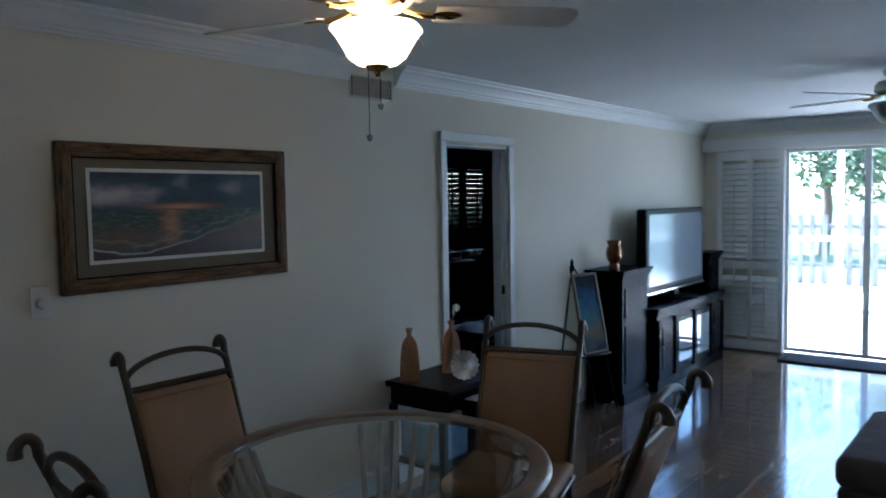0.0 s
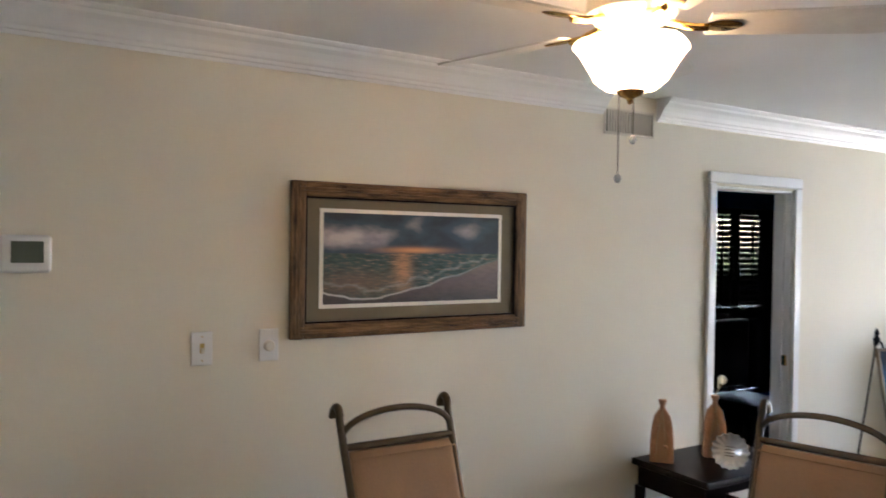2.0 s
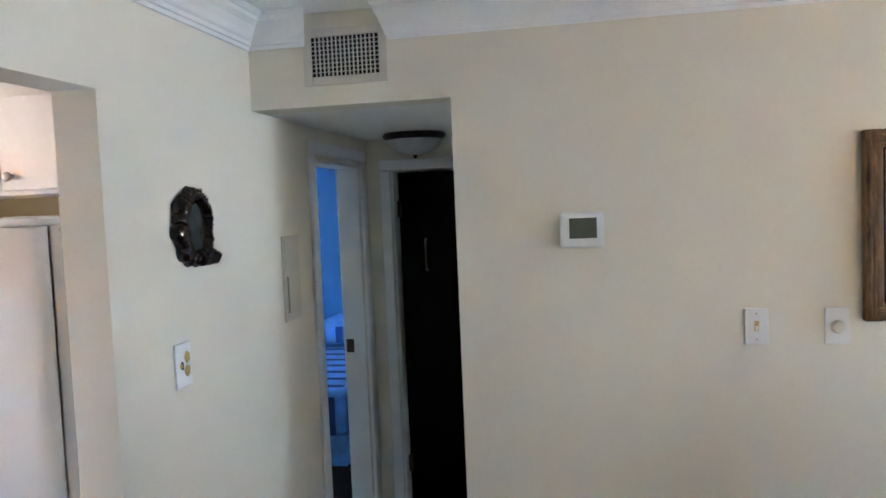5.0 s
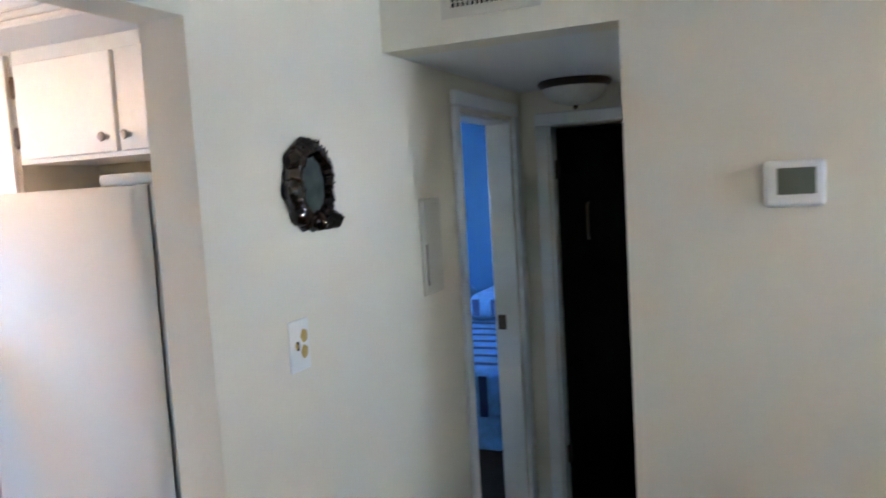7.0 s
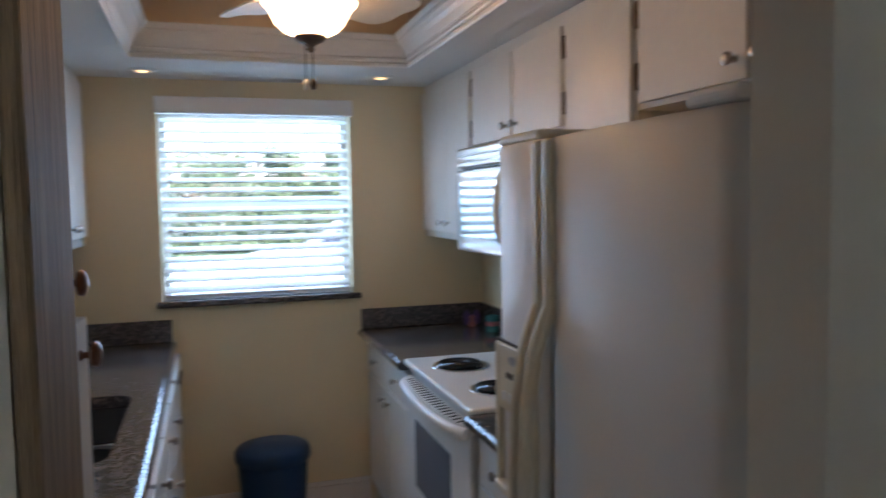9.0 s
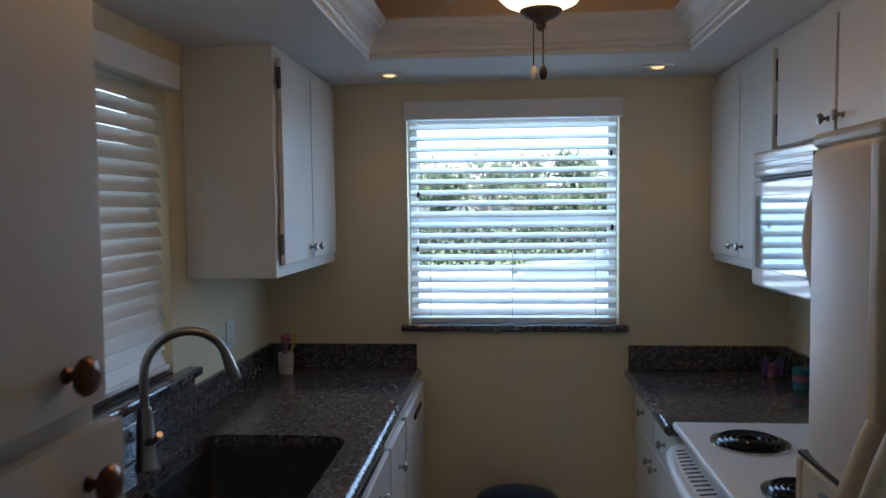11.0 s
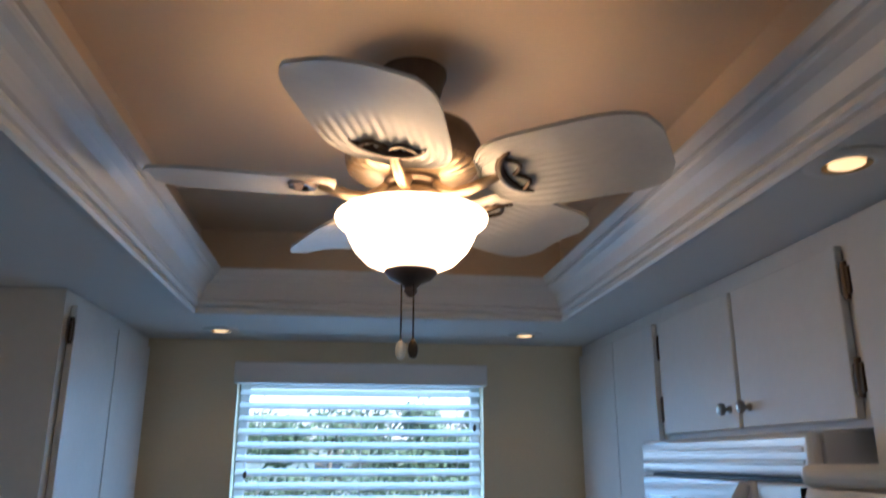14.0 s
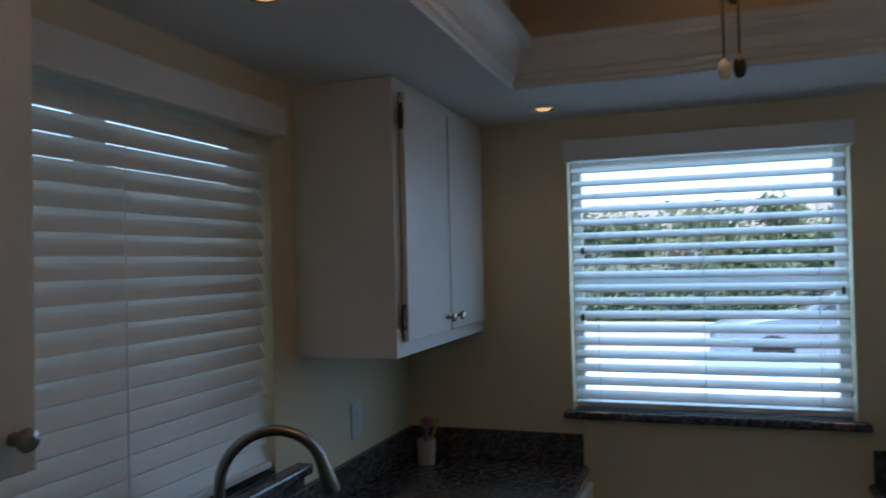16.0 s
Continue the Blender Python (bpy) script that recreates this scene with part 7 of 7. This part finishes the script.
def tree(p, h, r, seed, leaves=2600, label="leafy green tree with a broad uneven crown"):
    rnd = random.Random(seed)
    t = thing("tree", p, label, "tree")
    x, y, z = p
    bm = tube(bm_new(), [(x, y, z), (x + 0.1, y, z + h * 0.25), (x - 0.05, y + 0.1, z + h * 0.55), (x, y, z + h * 0.8)], [0.16, 0.13, 0.09, 0.03], 9)
    tips = []
    for k in range(9):
        a, up_ = rnd.uniform(0, 6.28), rnd.uniform(0.35, 0.7)
        q = (x + r * 0.75 * math.cos(a), y + r * 0.75 * math.sin(a), z + h * (up_ + rnd.uniform(0.08, 0.3)))
        tube(bm, [(x, y, z + h * up_), ((x + q[0]) / 2, (y + q[1]) / 2, (z + h * up_ + q[2]) / 2 + 0.1), q], [0.06, 0.04, 0.012], 6)
        tips.append(q)
    part("trunk", bm, "bark", t)
    clumps = [(Vector(q) + Vector((rnd.gauss(0, r * 0.22), rnd.gauss(0, r * 0.22), rnd.gauss(0, h * 0.07))), r * rnd.uniform(0.18, 0.42)) for q in tips for _ in range(3)]
    verts, faces = [], []
    for k in range(leaves):
        c, cr = clumps[k % len(clumps)]
        d = Vector((rnd.gauss(0, 1), rnd.gauss(0, 1), rnd.gauss(0, 0.8))).normalized() * cr * rnd.uniform(0.3, 1.05)
        o = c + d
        a = Vector((rnd.gauss(0, 1), rnd.gauss(0, 1), rnd.gauss(0, 1))).normalized()
        b = a.orthogonal().normalized()
        L_, W_ = rnd.uniform(0.10, 0.20), rnd.uniform(0.035, 0.07)
        i = len(verts)
        verts += [o - a * L_, o + b * W_, o + a * L_, o - b * W_]
        faces.append((i, i + 1, i + 2, i + 3))
    me = bpy.data.meshes.new("crown")
    me.from_pydata([v - Vector(p) for v in verts], [], faces)
    me.materials.append(M["leaf"])
    ob = new("crown", me)
    ob.parent = t
    return t


tree((-4.6, 24.0, -0.12), 5.5, 2.6, 1, 4200)
tree((-1.2, 25.5, -0.12), 6.0, 2.8, 2, 4200)
tree((3.5, 25.0, -0.12), 5.5, 2.6, 3)
tree((-5.2, -26.0, -0.12), 3.4, 2.4, 4, 3600)
tree((-0.6, -27.0, -0.12), 3.0, 2.6, 5, 3600)
tree((4.4, -26.5, -0.12), 3.6, 2.5, 6)
tree((8.5, -3.0, -0.12), 5.5, 2.4, 7)


def hedge(p0, p1, h, seed, n):
    rnd = random.Random(seed)
    verts, faces = [], []
    a, b = Vector(p0), Vector(p1)
    for k in range(n):
        o = a.lerp(b, rnd.random()) + Vector((rnd.gauss(0, 0.25), rnd.gauss(0, 0.25), h * (rnd.random() ** 0.7) * rnd.uniform(0.75, 1.1)))
        u = Vector((rnd.gauss(0, 1), rnd.gauss(0, 1), rnd.gauss(0, 1))).normalized()
        v = u.orthogonal().normalized()
        i = len(verts)
        verts += [o - u * 0.10, o + v * 0.05, o + u * 0.10, o - v * 0.05]
        faces.append((i, i + 1, i + 2, i + 3))
    me = bpy.data.meshes.new("hedge")
    me.from_pydata(verts, [], faces)
    me.materials.append(M["leaf"])
    return tagged(new("hedge", me), "clipped green hedge along the drive", "hedge", "", "stuff")


hedge((-9, -22.6, -0.1), (9, -22.6, -0.1), 1.5, 11, 7000)

# silver-blue car on the drive
car = thing("parked_car", (-3.6, -13.1, -0.10), "silver-blue car parked on the drive outside the kitchen", "car")
GZ = -0.10


def across(outline, y0, y1, taper):
    """A side outline carried across the car, drawn in at both flanks."""
    cx = sum(p[0] for p in outline) / len(outline)
    cz = sum(p[1] for p in outline) / len(outline)
    bm = bm_new()
    rows = []
    for v, k in ((0.0, 1 - taper), (0.05, 1 - taper * 0.35), (0.14, 1.0), (0.86, 1.0), (0.95, 1 - taper * 0.35), (1.0, 1 - taper)):
        rows.append([(cx + (x - cx) * k, y0 + (y1 - y0) * v, GZ + cz + (z - cz) * k) for x, z in outline])
    loft(bm, rows)
    bm.verts.ensure_lookup_table()
    m = len(outline)
    bm.faces.new(bm.verts[:m])
    bm.faces.new(bm.verts[-m:])
    bmesh.ops.recalc_face_normals(bm, faces=bm.faces)
    return bm


part("body", across([(-1.45, 0.20), (-1.38, 0.34), (-1.40, 0.55), (-1.52, 0.70), (-2.0, 0.80), (-2.75, 0.90), (-4.0, 0.93), (-5.5, 0.93), (-5.80, 0.84), (-5.86, 0.50), (-5.78, 0.22), (-3.6, 0.18)], -12.25, -13.95, 0.05), "car_paint", car)
part("cabin_glass", across([(-2.72, 0.90), (-3.05, 1.12), (-3.40, 1.30), (-4.70, 1.32), (-5.10, 1.14), (-5.40, 0.93)], -12.36, -13.84, 0.09), "dark_glass", car, "dark cabin windows")
part("roof", across([(-3.32, 1.285), (-3.45, 1.335), (-4.0, 1.365), (-4.6, 1.355), (-4.78, 1.30)], -12.42, -13.78, 0.06), "car_paint", car)
for wx in (-2.25, -4.95):
    for wy, s in ((-12.27, 1), (-13.93, -1)):
        wm = Matrix.Translation((wx, wy, GZ + 0.31)) @ Matrix.Rotation(radians(-90 * s), 4, "X")
        wheel = part("wheel", lathe(bm_new(), [(0.19, -0.16), (0.29, -0.16), (0.31, -0.12), (0.31, 0.0), (0.29, 0.03), (0.20, 0.025)], (0, 0, 0), 28, wm), "tyre", car, "black tyre")
        part("rim", lathe(bm_new(), [(0.20, 0.02), (0.17, 0.012), (0.06, 0.025), (0.001, 0.03)], (0, 0, 0), 20, wm), "chrome", wheel, "silver rim")
for y in (-12.40, -13.60):
    part("headlight", boxed((-1.46, y, GZ + 0.52), (-1.385, y - 0.22, GZ + 0.64), 0.02, 3), "glass", car, "clear headlight")
part("window_post", boxed((-4.02, -12.352, GZ + 0.92), (-3.96, -12.40, GZ + 1.30), 0.004), "car_paint", car)

# white porch frame with rails beyond the sliding door
porch = thing("porch_screen", (-0.4, 12.4, -0.02), "white painted porch frame with posts and rails", "porch frame")
for x in (-4.2, -2.7, -1.95, 0.6, 2.4, 4.2):
    part("post", boxed((x - 0.04, 12.36, -0.02), (x + 0.04, 12.44, 2.75), 0.006), "white_metal", porch)
for z in (0.25, 0.95, 2.7):
    part("rail", boxed((-4.2, 12.37, z), (4.2, 12.43, z + 0.07), 0.006), "white_metal", porch)
fence = thing("picket_fence", (-1.5, 15.3, -0.02), "grey picket fence behind the patio", "fence")
for k in range(44):
    part("picket", boxed((-5.0 + 0.2 * k, 15.3, -0.02), (-4.91 + 0.2 * k, 15.33, 1.25), 0.004), "roof", fence)
for z in (0.3, 1.0):
    part("rail", boxed((-5.0, 15.335, z), (3.75, 15.37, z + 0.08), 0.004), "roof", fence)

house = thing("neighbour_house", (-2, -40, -0.12), "low cream stucco house with a grey hipped roof", "house")
part("wall", boxed((-12, -46, -0.12), (9, -38, 2.7)), "stucco", house)
part("roof", prism(bm_new(), [(-12.6, -46.6, 2.7), (-12.6, -37.4, 2.7), (-12.6, -42, 4.6)], (22.2, 0, 0)), "roof", house)
for x in (-9, -5, -1, 4):
    wn = part("window", boxed((x, -38.0, 0.8), (x + 1.4, -37.94, 2.0), 0.01), "white_metal", house)
    part("pane", boxed((x + 0.08, -37.94, 0.88), (x + 1.32, -37.925, 1.92)), "dark_glass", wn)

# ---- floor pieces ----
floor = structure("floor", boxed((-2.67, SY, -0.1), (2.4, FAR + 0.1, -0.006)), "subfloor", "brown wooden plank floor", "floor")
rnd = random.Random(5)
PW, PL = 0.135, 1.35
plank_bm = boxed((-PW / 2 + 0.001, -PL / 2 + 0.001, -0.012), (PW / 2 - 0.001, PL / 2 - 0.001, 0.0), 0.0004, 1)
plank_me = bpy.data.meshes.new("plank")
plank_bm.to_mesh(plank_me)
plank_bm.free()
plank_me.materials.append(M["plank"])
nx = 36
for i in range(nx):
    shift = (i * 0.47) % 1.0 * PL
    for j in range(-1, 7):
        cy = SY + PL * (j + 0.5) + shift
        if cy - PL / 2 > FAR or cy + PL / 2 < SY + 0.02:
            continue
        ob = new("plank", plank_me)
        ob.parent = floor
        lo, hi = max(cy - PL / 2, SY), min(cy + PL / 2, FAR)
        ob.location = (WX + PW * (i + 0.5), (lo + hi) / 2, 0.0)
        ob.scale = (1, (hi - lo) / PL, 1)
kfloor = structure("floor_kitchen", boxed((KW - 0.12, KS - 0.12, -0.1), (KE + 0.12, SY, -0.006)), "grout", "beige square-tiled kitchen floor", "floor")
TS = 0.325
tile_bm = boxed((-TS / 2 + 0.003, -TS / 2 + 0.003, -0.01), (TS / 2 - 0.003, TS / 2 - 0.003, 0.0), 0.0025, 1)
tile_me = bpy.data.meshes.new("tile")
tile_bm.to_mesh(tile_me)
tile_bm.free()
tile_me.materials.append(M["tile"])
for i in range(7):
    for j in range(9):
        ob = new("tile", tile_me)
        ob.parent = kfloor
        ob.location = (KW + TS * (i + 0.5), KS + 0.02 + TS * (j + 0.5), 0.0)
